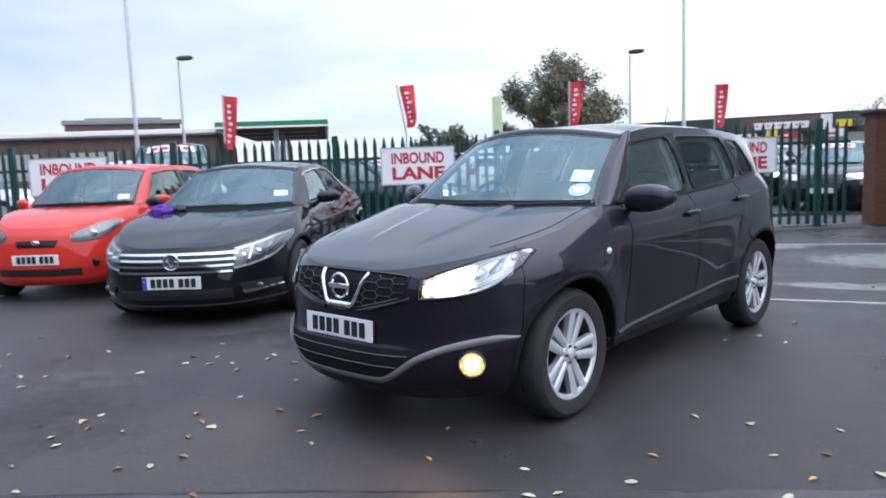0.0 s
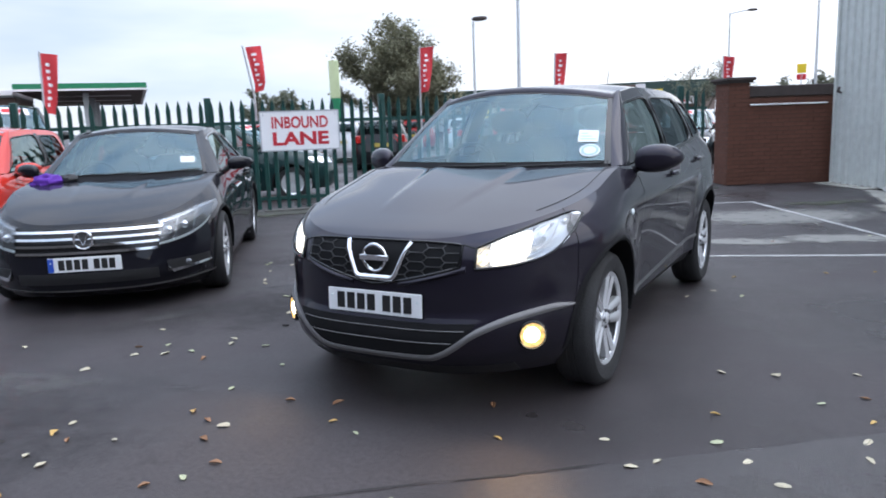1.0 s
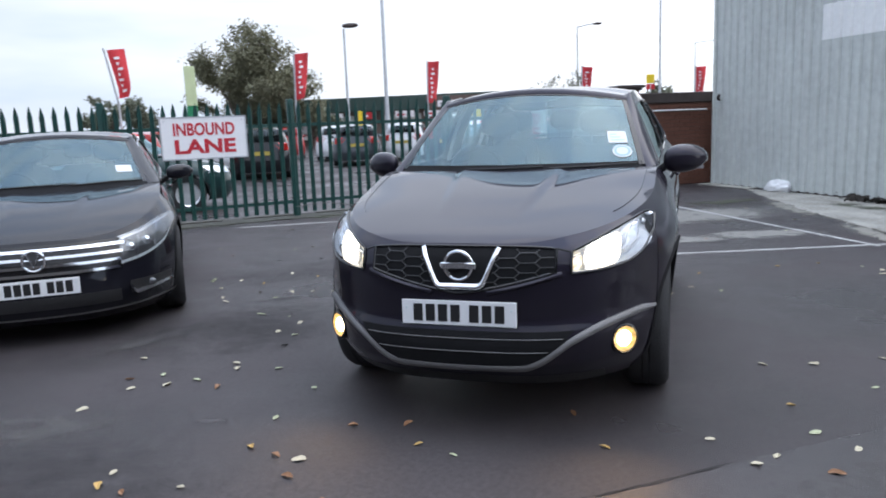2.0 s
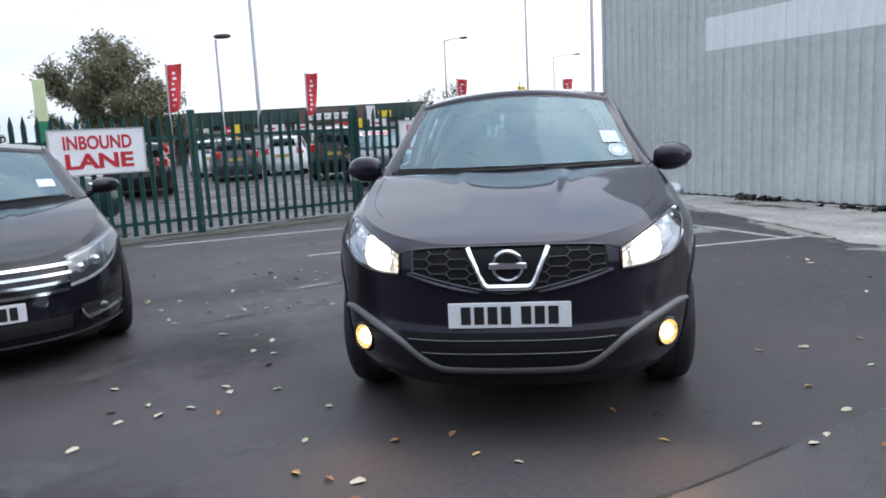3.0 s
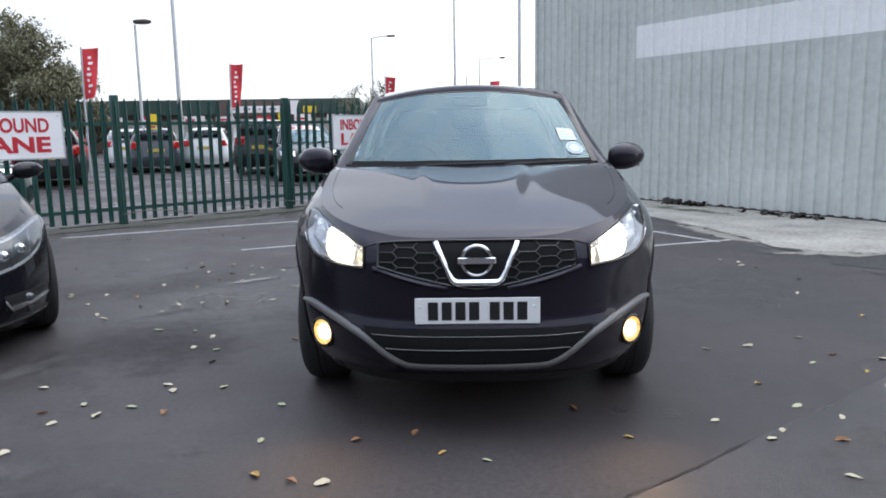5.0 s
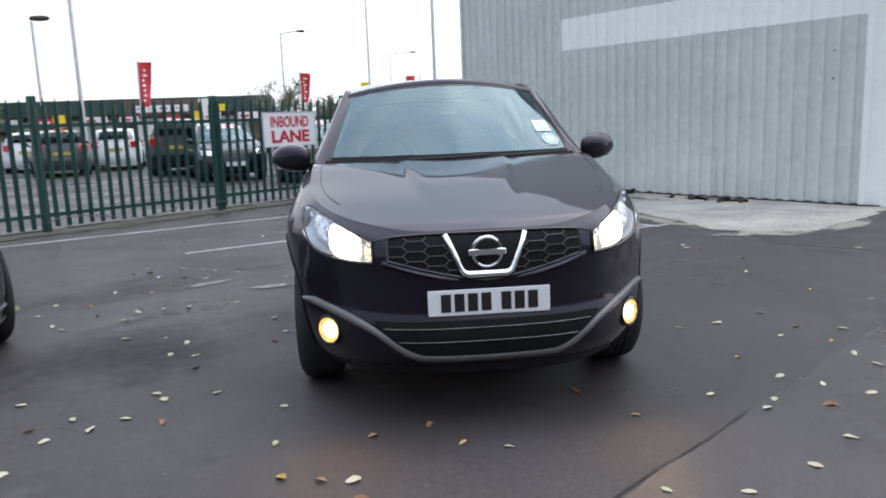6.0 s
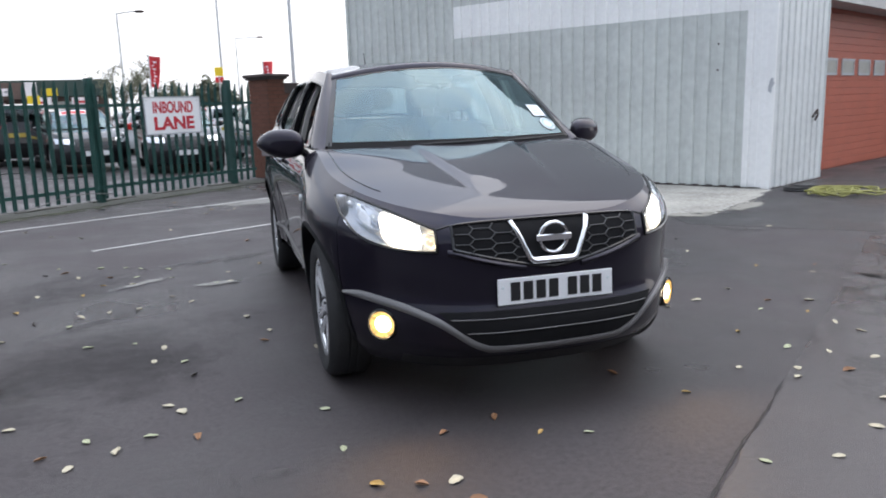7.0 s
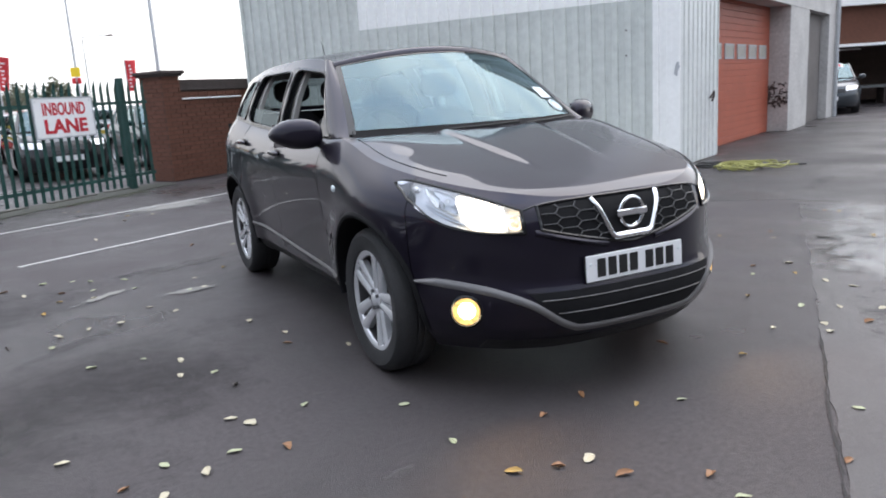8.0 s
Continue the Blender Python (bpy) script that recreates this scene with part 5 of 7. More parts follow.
PATCH_CLAD = material("grey_repair_cladding", (0.65, 0.68, 0.655), 0.45, 0, 0, 0.12, 0.9, 0.05, 30, 9)
# garage-side sheet: pale paint, with that side's stronger light put into the colour
LIT_SIDE_CLAD = material("pale_side_lit_cladding", (0.71, 0.735, 0.725), 0.45, 0, 0, 0.12, 0.9, 0.05, 30, 9)
CLAD = material("grey_cladding", (0.605, 0.637, 0.612), 0.45, 0, 0, 0.14, 0.9, 0.05, 30, 9)
RENDER_GREY = material("grey_rendered_wall", (0.52, 0.51, 0.495), 0.85, 0, 0, 0.25, 1.5, 0.3, 40)
DOOR_ORANGE = material("faded_orange_door", (0.42, 0.105, 0.060), 0.5, 0, 0, 0.15, 2, 0.05, 30)
STEEL_DOOR = material("brown_grey_steel_door", (0.16, 0.145, 0.14), 0.55, 0, 0, 0.25, 1.2, 0.1, 30)
DOOR_GLASS = material("dusty_door_glass", (0.42, 0.42, 0.38), 0.3, 0, 0, 0.2, 6)
GALV = material("galvanised_steel", (0.52, 0.54, 0.56), 0.45, 0.6, 0, 0.15, 10)
FLAG_RED = material("red_banner_cloth", (0.60, 0.04, 0.05), 0.8, 0, 0, 0.15, 3)
FLAG_WHITE = material("white_print", (0.85, 0.80, 0.80), 0.8)
SIGN_WHITE = material("white_sign_board", (0.90, 0.90, 0.91), 0.4, 0, 0, 0.04, 4)
SIGN_RED = material("red_sign_letters", (0.55, 0.025, 0.04), 0.5, 0, 0, 0.1, 10)
YELLOW = material("yellow_board", (0.85, 0.62, 0.03), 0.5, 0, 0, 0.08, 5)
CANOPY_GREEN = material("green_canopy_edge", (0.01, 0.20, 0.085), 0.4, 0, 0, 0.1, 3)
DARK_GREEN = material("dark_green_cladding", (0.035, 0.065, 0.055), 0.6, 0, 0, 0.15, 1)
FAR_GREY = material("far_grey_roofing", (0.20, 0.205, 0.21), 0.7, 0, 0, 0.2, 0.5)
FAR_BROWN = material("far_brown_brick", (0.13, 0.09, 0.075), 0.8, 0, 0, 0.25, 0.6)

ASPHALT.node_tree.nodes["Principled BSDF"].inputs["Specular IOR Level"].default_value = 0.36
ground = part("ground", grid(lambda u, v: Vector((-500 + 1000 * u, -500 + 1000 * v, 0)), 2, 2), ASPHALT, None, smooth=False)
tagged(ground, "damp dark grey asphalt car park with fallen leaves", "ground", "", "structure")


def ragged(points, z, rough, seed, step=0.12):
    """A thin sheet on the ground with an uneven edge."""
    rng = random.Random(seed)
    edge = []
    for a, b in zip(points, points[1:] + points[:1]):
        a, b = Vector((*a, 0)), Vector((*b, 0))
        n = max(1, int((b - a).length / step))
        nrm = Vector((-(b - a).y, (b - a).x, 0)).normalized()
        edge += [a.lerp(b, i / n) + nrm * rng.uniform(-rough, rough) for i in range(n)]
    k = len(edge)
    verts = [(p.x, p.y, z) for p in edge] + [(p.x, p.y, 0.0) for p in edge]
    return verts, [tuple(range(k))] + [(i, k + i, k + (i + 1) % k, (i + 1) % k) for i in range(k)]


tagged(part("pavement_apron", ragged([(1.9, 11.6), (2.25, 9.4), (2.75, 7.2), (3.06, 5.85), (3.25, 4.98), (3.45, 4.62), (4.07, 4.47), (5.15, 5.15), (6.0, 5.9), (2.95, 10.3)], 0.006, 0.05, 5, 0.07), CONCRETE, None, smooth=False), "stained pale concrete apron along the grey building", "pavement", "", "structure")
OLD_ASPHALT = material("older_dark_asphalt", (0.0370, 0.0335, 0.0345), 0.52, 0, 0, 0.5, 0.6, 0.6, 170, 42, "Object", 0.2)
tagged(part("pavement_forecourt", ragged([(3.35, 3.95), (4.02, 3.31), (4.61, 2.78), (4.76, 2.30), (5.05, 1.82), (6.2, 0.2), (9.5, -4.6), (18.0, -2.0), (15.0, 10.0), (6.0, 5.9), (5.15, 5.15), (4.07, 4.47), (3.5, 4.60)], 0.0020, 0.010, 31, 0.10), OLD_ASPHALT, None, smooth=False), "older darker asphalt in front of the garage", "pavement", "", "structure")
WET_SLAB = material("wet_worn_concrete", (0.0490, 0.0430, 0.0440), 0.33, 0, 0, 0.5, 0.7, 0.35, 170, 45, "Object", 0.16)
tagged(part("pavement_slab", ragged([(-0.5, -1.37), (0.63, -0.42), (1.17, 0.01), (2.5, 1.09), (3.3, 1.74), (4.42, 2.68), (4.76, 2.30), (5.05, 1.82), (6.2, 0.2), (9.5, -4.6), (3.2, -6.5)], 0.0040, 0.012, 23, 0.09), WET_SLAB, None, smooth=False), "wet worn concrete slab paler than the asphalt", "pavement", "", "structure")
WORN = patchy_film("pale_worn_patch", (0.28, 0.27, 0.25), 7.0, 0.24, 0.8, 0.18)
WORN_THIN = patchy_film("faint_worn_patch", (0.11, 0.104, 0.10), 5.0, 0.13, 0.5, 0.25)
WORN_EDGE = patchy_film("crumbled_concrete_edge", (0.30, 0.285, 0.25), 5.0, 0.16)
MOSSY = patchy_film("green_moss_film", (0.075, 0.085, 0.045), 3.0, 0.12, 0.7, 0.25)
# sky sheen on the wet slab, put into a pale colour as well as gloss
WET_SHEEN = patchy_film("painted_wet_sheen", (0.205, 0.195, 0.190), 6.0, 0.28, 0.60, 0.34, 0.2)
DAMP = patchy_film("dark_damp_stain", (0.016, 0.015, 0.016), 1.2, 0.16, 0.40, 0.35)
for i, (mat, x, y, w, h, turn, label) in enumerate([
        (WORN, 1.0, 7.75, 1.7, 1.0, 28, "pale worn patch in the asphalt"), (WORN, 1.75, 6.1, 0.95, 0.40, 22, "pale worn patch in the asphalt"), (WORN, 0.85, 5.6, 0.8, 0.32, 20, "pale worn patch in the asphalt"),
        (WORN, -0.8, 8.4, 0.9, 0.5, 28, "pale worn patch in the asphalt"), (WORN_THIN, -1.2, 4.2, 0.8, 0.2, 28, "faint worn streak in the asphalt"),
        (WORN_THIN, 3.3, 0.9, 1.1, 0.7, -35, "faint worn patch in the asphalt"), (WORN_THIN, 4.4, 1.6, 1.3, 0.5, 20, "faint worn patch in the asphalt"),
        (WORN_THIN, 2.1, -1.0, 0.7, 0.5, 45, "faint worn patch in the asphalt"), (WORN_THIN, -2.1, -0.4, 0.8, 0.3, 10, "faint worn patch in the asphalt"),
        (MOSSY, 1.5, 9.4, 1.2, 0.5, 30, "thin green moss on the asphalt"), (MOSSY, -3.75, 8.15, 2.6, 0.45, 43.2, "thin green moss on the asphalt"), (MOSSY, -1.5, 10.3, 1.9, 0.5, 43.2, "thin green moss on the asphalt"), (MOSSY, -6.6, 5.5, 2.4, 0.4, 43.2, "thin green moss on the asphalt"), (MOSSY, 3.3, 8.6, 1.6, 0.35, -62, "thin green moss on the concrete"),
        (WORN_EDGE, 2.35, 8.6, 1.5, 0.28, -76, "crumbled edge of the concrete"), (WORN_EDGE, 2.95, 6.0, 1.4, 0.26, -77, "crumbled edge of the concrete"), (WORN_EDGE, 3.6, 4.5, 0.8, 0.25, -12, "crumbled edge of the concrete"), (WORN_EDGE, 4.7, 4.75, 0.8, 0.22, 32, "crumbled edge of the concrete"),
        (DAMP, -1.6, -1.0, 1.6, 0.9, 20, "dark damp stain on the asphalt"), (DAMP, -2.0, 1.4, 1.7, 1.1, 60, "dark damp stain on the asphalt"), (WORN_THIN, 2.9, 0.9, 1.3, 0.6, 40, "faint worn patch in the asphalt"), (WORN_THIN, 1.7, -0.2, 0.9, 0.5, 40, "faint worn patch in the asphalt"), (DAMP, -2.6, 3.4, 1.4, 0.9, 40, "dark damp stain on the asphalt"), (WET_SHEEN, 3.55, 1.35, 1.5, 0.55, 39, "wet streak on the concrete with its sheen painted pale"), (WET_SHEEN, 4.55, 1.75, 1.3, 0.6, -58, "wet streak on the concrete with its sheen painted pale"), (WET_SHEEN, 3.9, 1.0, 1.2, 0.7, 39, "wet streak on the concrete with its sheen painted pale"), (WET_SHEEN, 2.75, 0.75, 0.8, 0.35, 39, "wet streak on the concrete with its sheen painted pale"), (WORN_THIN, 5.9, 3.5, 1.35, 0.16, 25, "faded line scuffed across the asphalt"), (DAMP, 3.0, 0.2, 0.8, 0.35, 30, "dark damp stain on the concrete"), (DAMP, 5.3, 0.6, 1.0, 0.4, -40, "dark damp stain on the concrete"), (WORN_THIN, 3.6, 3.4, 0.5, 0.18, -55, "faint worn patch in the asphalt"), (WORN, -1.38, 3.18, 0.24, 0.10, 12, "small pale scuff on the asphalt"), (WORN, -1.95, 3.43, 0.34, 0.07, 38, "small pale scuff on the asphalt"), (WORN_THIN, -1.1, 3.3, 0.4, 0.06, 26, "faint worn streak in the asphalt"), (WORN_THIN, -1.2, -0.12, 0.16, 0.07, 15, "faint worn patch in the asphalt"), (DAMP, -2.15, 2.3, 0.7, 0.10, 42, "dark seam in the asphalt"), (DAMP, -1.6, 4.1, 0.5, 0.14, 18, "dark damp stain on the asphalt"), (WORN_THIN, -2.5, 1.0, 0.5, 0.16, 62, "faint worn patch in the asphalt")]):
    sheet = part("pavement_patch", grid(lambda u, v: Vector((2 * u - 1, 2 * v - 1, 0)), 4, 4), mat, None, smooth=False)
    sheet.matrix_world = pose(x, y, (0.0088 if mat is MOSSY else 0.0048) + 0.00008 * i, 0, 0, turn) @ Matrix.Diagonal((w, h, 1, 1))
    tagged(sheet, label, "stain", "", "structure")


def painted_line(a, b, w=0.055, z=0.0075, seed=1):
    a, b = Vector((*a, 0)), Vector((*b, 0))
    d = (b - a).normalized()
    n = Vector((-d.y, d.x, 0)) * w / 2
    pts = [(a + n), (b + n), (b - n), (a - n)]
    ob = part("road_line", ragged([(p.x, p.y) for p in reversed(pts)], z, 0.006, seed, 0.08), LINE_PAINT, None, smooth=False)
    return tagged(ob, "worn white painted parking bay line", "road line", "", "structure")


painted_line((-2.55, 5.14), (-0.1, 6.44), 0.055, 0.0075, 1)
painted_line((-5.2, 6.25), (0.47, 9.33), 0.055, 0.0075, 2)
painted_line((0.1, 4.43), (2.93, 5.48), 0.055, 0.0075, 3)
painted_line((0.47, 9.33), (2.76, 5.34), 0.055, 0.0085, 4)
# the open joint between the two surfaces
joint = [(-0.55, -1.42), (-0.09, -1.01), (0.15, -0.81), (0.32, -0.66), (0.54, -0.48), (0.76, -0.32), (0.97, -0.15), (1.17, 0.02)]
rng = random.Random(4)
fine = []
for a, b in zip(joint, joint[1:]):
    for i in range(6):
        q = Vector((*a, 0)).lerp(Vector((*b, 0)), i / 6)
        fine.append(Vector((q.x + rng.uniform(-0.004, 0.004), q.y + rng.uniform(-0.004, 0.004), 0.0078)))
JOINT = material("dark_joint_dirt", (0.021, 0.0195, 0.0195), 0.8, 0, 0, 0.3, 20, 0.5, 90)
rng = random.Random(14)
wide = [max(0.0010, 0.0045 + 0.007 * noise.noise(Vector((0.33 * i, 2.0, 0))) + rng.uniform(-0.001, 0.001)) for i in range(len(fine))]
side = [(fine[min(i + 1, len(fine) - 1)] - fine[max(i - 1, 0)]).normalized() for i in range(len(fine))]
crack_v = [p + Vector((-d.y, d.x, 0)) * w * k for p, d, w in zip(fine, side, wide) for k in (-1, 1)]
tagged(part("pavement_joint", (crack_v, [(2 * i, 2 * i + 1, 2 * i + 3, 2 * i + 2) for i in range(len(fine) - 1)]), JOINT, None), "dark dirt-filled crack between two ground surfaces", "crack", "", "structure")

MOSS = material("mossy_edge_concrete", (0.065, 0.066, 0.054), 0.9, 0, 0, 0.4, 3, 0.4, 50, 18)
tagged(part("pavement_edge", moved(ragged([(-24.4, -0.30), (3.3, -0.34), (3.5, 0.1), (3.3, 0.32), (-24.4, 0.30)], 0.012, 0.03, 21, 0.15), FM), MOSS, None, smooth=False), "mossy concrete edging along the fence foot", "pavement", "", "structure")
KERB = material("grimy_kerb_stone", (0.15, 0.145, 0.13), 0.9, 0, 0, 0.4, 5, 0.4, 50)
rng = random.Random(31)
for k in range(9):
    t0 = -7.0 + 1.15 * k
    tagged(part("kerb_stone", moved(box(t0, -0.06, 0.0, t0 + rng.uniform(0.7, 1.0), 0.06, 0.035, 0.01), FM @ Matrix.Translation((0, 0.2, 0))), KERB, None, smooth=False), "pale edging stone along the fence foot", "kerb", "", "structure")

# fence
fence = thing("palisade_fence", FM, "dark green steel palisade fence with pointed pales", "fence")
posts = [2.72 * k for k in range(-9, 2)] + [2.72]
for sp in sorted(set(round(p, 2) for p in posts)):
    part("post", box(sp - 0.05, 0.03, 0, sp + 0.05, 0.13, 1.84, 0.008), FENCE_GREEN, fence)
for z in (0.24, 1.44):
    part("rail", merge(box(-24.4, 0.0, z - 0.025, 3.22, 0.006, z + 0.025), box(-24.4, 0.0, z + 0.019, 3.22, 0.045, z + 0.025)), FENCE_GREEN, fence, smooth=False)
pale_v, pale_f = [], []
prof = [(-0.034, 0.0), (-0.022, -0.014), (-0.010, -0.014), (0, -0.004), (0.010, -0.014), (0.022, -0.014), (0.034, 0.0)]
for z in (0.07, 1.66, 1.74, 1.80):
    k = {0.07: 1, 1.66: 1, 1.74: 0.55, 1.80: 0.06}[z]
    pale_v += [(x * k, y * k - (0.03 * (z - 1.66) / 0.14 if z > 1.66 else 0), z) for x, y in prof]
for i in range(3):
    pale_f += [(i * 7 + j, i * 7 + j + 1, i * 7 + 8 + j, i * 7 + 7 + j) for j in range(6)]
pale = part("pale", (pale_v, pale_f), FENCE_GREEN, fence)
pale.location = (-24.3, -0.002, 0)
for i in range(1, 178):
    p = pale.copy()
    scene.collection.objects.link(p)
    p.parent = fence
    rng = random.Random(i)
    p.location = (-24.3 + 0.155 * i, -0.002, rng.uniform(-0.01, 0.01))
    p.rotation_euler = (0, rng.uniform(-0.008, 0.008), 0)
part("cable", tube([(-2.75 + 2.9 * i / 20, -0.02, 0.16 + 0.05 * math.sin(i * 0.5) - 0.05 * math.sin(math.pi * i / 20)) for i in range(21)], 0.007, 6), GREY_TRIM, fence)


def notice(s0, s1, z0, z1):
    sg = thing("lane_sign", FM @ Matrix.Translation(((s0 + s1) / 2, -0.03, (z0 + z1) / 2)), "white board lettered INBOUND LANE in red on the fence", "sign", "lane signs on the fence")
    w, h = (s1 - s0) / 2, (z1 - z0) / 2
    part("board", box(-w, -0.008, -h, w, 0.008, h, 0.004), SIGN_WHITE, sg)
    part("board_frame", merge(box(-w - 0.012, -0.012, -h - 0.012, -w + 0.008, 0.012, h + 0.012), box(w - 0.008, -0.012, -h - 0.012, w + 0.012, 0.012, h + 0.012), box(-w, -0.012, -h - 0.012, w, 0.012, -h + 0.008), box(-w, -0.012, h - 0.008, w, 0.012, h + 0.012)), GALV, sg, smooth=False)
    for word, z, size, wide in (("INBOUND", 0.045, 0.25, 0.72), ("LANE", -0.215, 0.275, 0.72)):
        cu = bpy.data.curves.new("words", "FONT")
        cu.body, cu.size, cu.align_x, cu.extrude, cu.offset = word, size, "CENTER", 0.002, 0.0062 if word == "INBOUND" else 0.010
        ob = new("words", cu)
        dg = bpy.context.evaluated_depsgraph_get()
        me = bpy.data.meshes.new_from_object(ob.evaluated_get(dg))
        bpy.data.objects.remove(ob)
        me.materials.clear()
        me.materials.append(SIGN_RED)
        span = max(v.co.x for v in me.vertices) - min(v.co.x for v in me.vertices)
        k = 2 * w * wide / span
        tx = new("lettering", me)
        tx.parent = sg
        tx.matrix_basis = pose(0, -0.0105, z, 90, 0, 0) @ Matrix.Diagonal((k, 1, 1, 1))
    for sx in (-1, 1):
        part("bolt", moved(lathe([(0.0005, -0.014), (0.01, -0.012), (0.011, -0.008)], 8, "y"), Matrix.Translation((sx * (w - 0.05), 0, h - 0.05))), GALV, sg)


notice(-10.55, -9.25, 1.02, 1.63)
notice(-4.67, -3.45, 0.995, 1.60)
notice(0.84, 1.95, 0.975, 1.55)

# brick pillar and wall
WM = frame_of(Vector((0.85, 0.527, 0)), Vector((0.03, 12.17, 0)))
pier = thing("brick_pillar", WM, "weathered red brick pillar with a stone cap at the fence end", "pillar")
part("core", box(-0.395, -0.015, 0, -0.025, 0.575, 1.88), MORTAR, pier, smooth=False)
part("cap", merge(box(-0.48, -0.11, 1.90, 0.06, 0.67, 1.96, 0.012), box(-0.44, -0.07, 1.86, 0.02, 0.63, 1.90)), COPING, pier)
wall = thing("wall_brick", WM, "red-brown brick boundary wall with a pale rail", "wall", "", "structure")
part("core", box(-0.02, 0.035, 0, 2.2, 0.25, 1.74), MORTAR, wall, smooth=False)
part("coping", box(-0.02, 0.0, 1.60, 2.2, 0.27, 1.80, 0.012), COPING, wall)
part("rail", box(0.0, -0.04, 1.445, 1.44, -0.005, 1.475, 0.008), WHITE_CLAD, wall)
for x in (0.15, 0.75, 1.35):
    part("rail_bracket", box(x, -0.01, 1.445, x + 0.03, 0.03, 1.47), GALV, wall, smooth=False)
bv, bf = box(-0.1075, 0, -0.0325, 0.1075, 0.012, 0.0325, 0.003)
brick_me = None


def lay(parent, m, x0, x1, courses, skew=0):
    """Courses of stretchers in half bond on one face."""
    global brick_me
    for c in range(courses):
        x = x0 - (0.1125 if (c + skew) % 2 else 0)
        while x < x1 - 0.02:
            a, b = max(x, x0), min(x + 0.215, x1)
            if b - a > 0.04:
                if brick_me is None:
                    ob = part("brick", (bv, bf), BRICK, parent, smooth=False)
                    brick_me = ob.data
                else:
                    ob = new("brick", brick_me)
                    ob.parent = parent
                rr = random.Random(int(x * 977) + c * 31)
                ob.matrix_basis = m @ Matrix.Translation(((a + b) / 2, rr.uniform(-0.002, 0.002), 0.0425 + 0.075 * c)) @ Matrix.Diagonal(((b - a) / 0.215, 1, 1, 1))
            x += 0.225


lay(pier, Matrix.Translation((0, -0.026, 0)), -0.40, -0.02, 25)
lay(pier, Matrix.Translation((-0.406, 0, 0)) @ pose(0, 0, 0, 0, 0, -90), -0.58, 0.02, 25, 1)
lay(wall, Matrix.Translation((0, 0.024, 0)), -0.02, 2.18, 21)

# clad building
hall = thing("wall_building", BM, "light grey corrugated steel building with a white painted band", "building", "", "structure")
H = 7.4


def corrugated(x0, x1, z0, z1, off=0.0, pitch=0.2, deep=0.036):
    """Trapezoid sheet; its ribs face -y."""
    pts = []
    k = math.floor(x0 / pitch)
    while k * pitch < x1 + pitch:
        for dx, dy in ((0.0, 0), (0.09, 0), (0.105, -deep), (0.185, -deep)):
            pts.append((k * pitch + dx, dy))
        k += 1
    xs = [p for p in pts if x0 < p[0] < x1]
    ev = lambda x: float(np.interp(x, [p[0] for p in pts], [p[1] for p in pts]))
    line = [(x0, ev(x0))] + xs + [(x1, ev(x1))]
    v = [(x, y - off, z) for x, y in line for z in (z0, z1)]
    f = [(2 * i, 2 * i + 2, 2 * i + 3, 2 * i + 1) for i in range(len(line) - 1)]
    return v, f


# the outer face lies on the -y side of the frame that is turned to the camera
for k in range(8):
    a, b = -2.62 + k, min(-2.62 + k + 1.0, 5.10)
    part("cladding_sheet", corrugated(a, b, 0.02, H), CLAD, hall, smooth=False)
    if k == 7:
        break
part("painted_band", corrugated(0.0, 5.10, 2.44, 2.98, 0.003), WHITE_CLAD, hall, "band of white paint", smooth=False)
part("painted_band", corrugated(0.0, 5.10, 2.98, H, 0.003), CLAD, hall, smooth=False)
part("painted_band", corrugated(5.10, 5.40, 0.02, H, 0.003), WHITE_CLAD, hall, "upright band of white paint", smooth=False)
part("corner_trim", box(5.38, -0.050, 0.0, 5.5, 0.0, H, 0.004), WHITE_CLAD, hall, "white corner flashing")
part("edge_trim", box(-2.66, -0.045, 0.0, -2.60, 6.0, H), CLAD, hall, smooth=False)
part("backing", box(-2.6, 0.02, 0.0, 5.48, 0.2, H), RENDER_GREY, hall, smooth=False)
part("base_strip", box(-2.6, -0.012, 0.0, 5.09, 0.02, 0.03), COPING, hall, smooth=False)
part("repair_sheet", corrugated(2.35, 3.05, 0.02, 0.62, 0.012), PATCH_CLAD, hall, smooth=False)
for x, z in ((4.72, 2.02), (4.72, 1.66)):
    part("sheet_bolt", moved(lathe([(0.0005, -0.010), (0.010, -0.008), (0.014, 0.0)], 10, "y"), Matrix.Translation((x, -0.043, z))), COPING, hall)
part("scrape", slab(lambda u, v: Vector((5.40 + 0.05 * u + 0.05 * v + 0.012 * math.sin(9 * u + 4 * v), -0.053, 1.34 + 0.15 * v + 0.03 * math.sin(5 * u))), 6, 6, (0, 0.003, 0)), GALV, hall, "bare scraped steel", smooth=False)
part("wall_hook", tube([(-2.45, -0.04, 1.62), (-2.35, -0.16, 1.64), (-2.2, -0.24, 1.70)], 0.025, 6), COPING, hall)

bay = thing("wall_garage", SM, "garage side of the building with orange roller doors", "building", "", "structure")
part("cladding_sheet", corrugated(0.0, 1.72, 0.02, H, 0.0, 0.2, 0.022), LIT_SIDE_CLAD, bay, smooth=False)
part("backing", box(0.0, 0.01, 0.0, 1.72, 0.5, H), RENDER_GREY, bay, smooth=False)
part("lintel", box(1.72, 0.0, 2.66, 12.2, 0.6, H, 0.005), RENDER_GREY, bay)
part("pier", box(6.85, 0.0, 0.0, 8.75, 0.6, 2.66, 0.01), RENDER_GREY, bay)
part("pier", box(11.25, 0.0, 0.0, 12.2, 0.5, 2.66, 0.01), RENDER_GREY, bay)
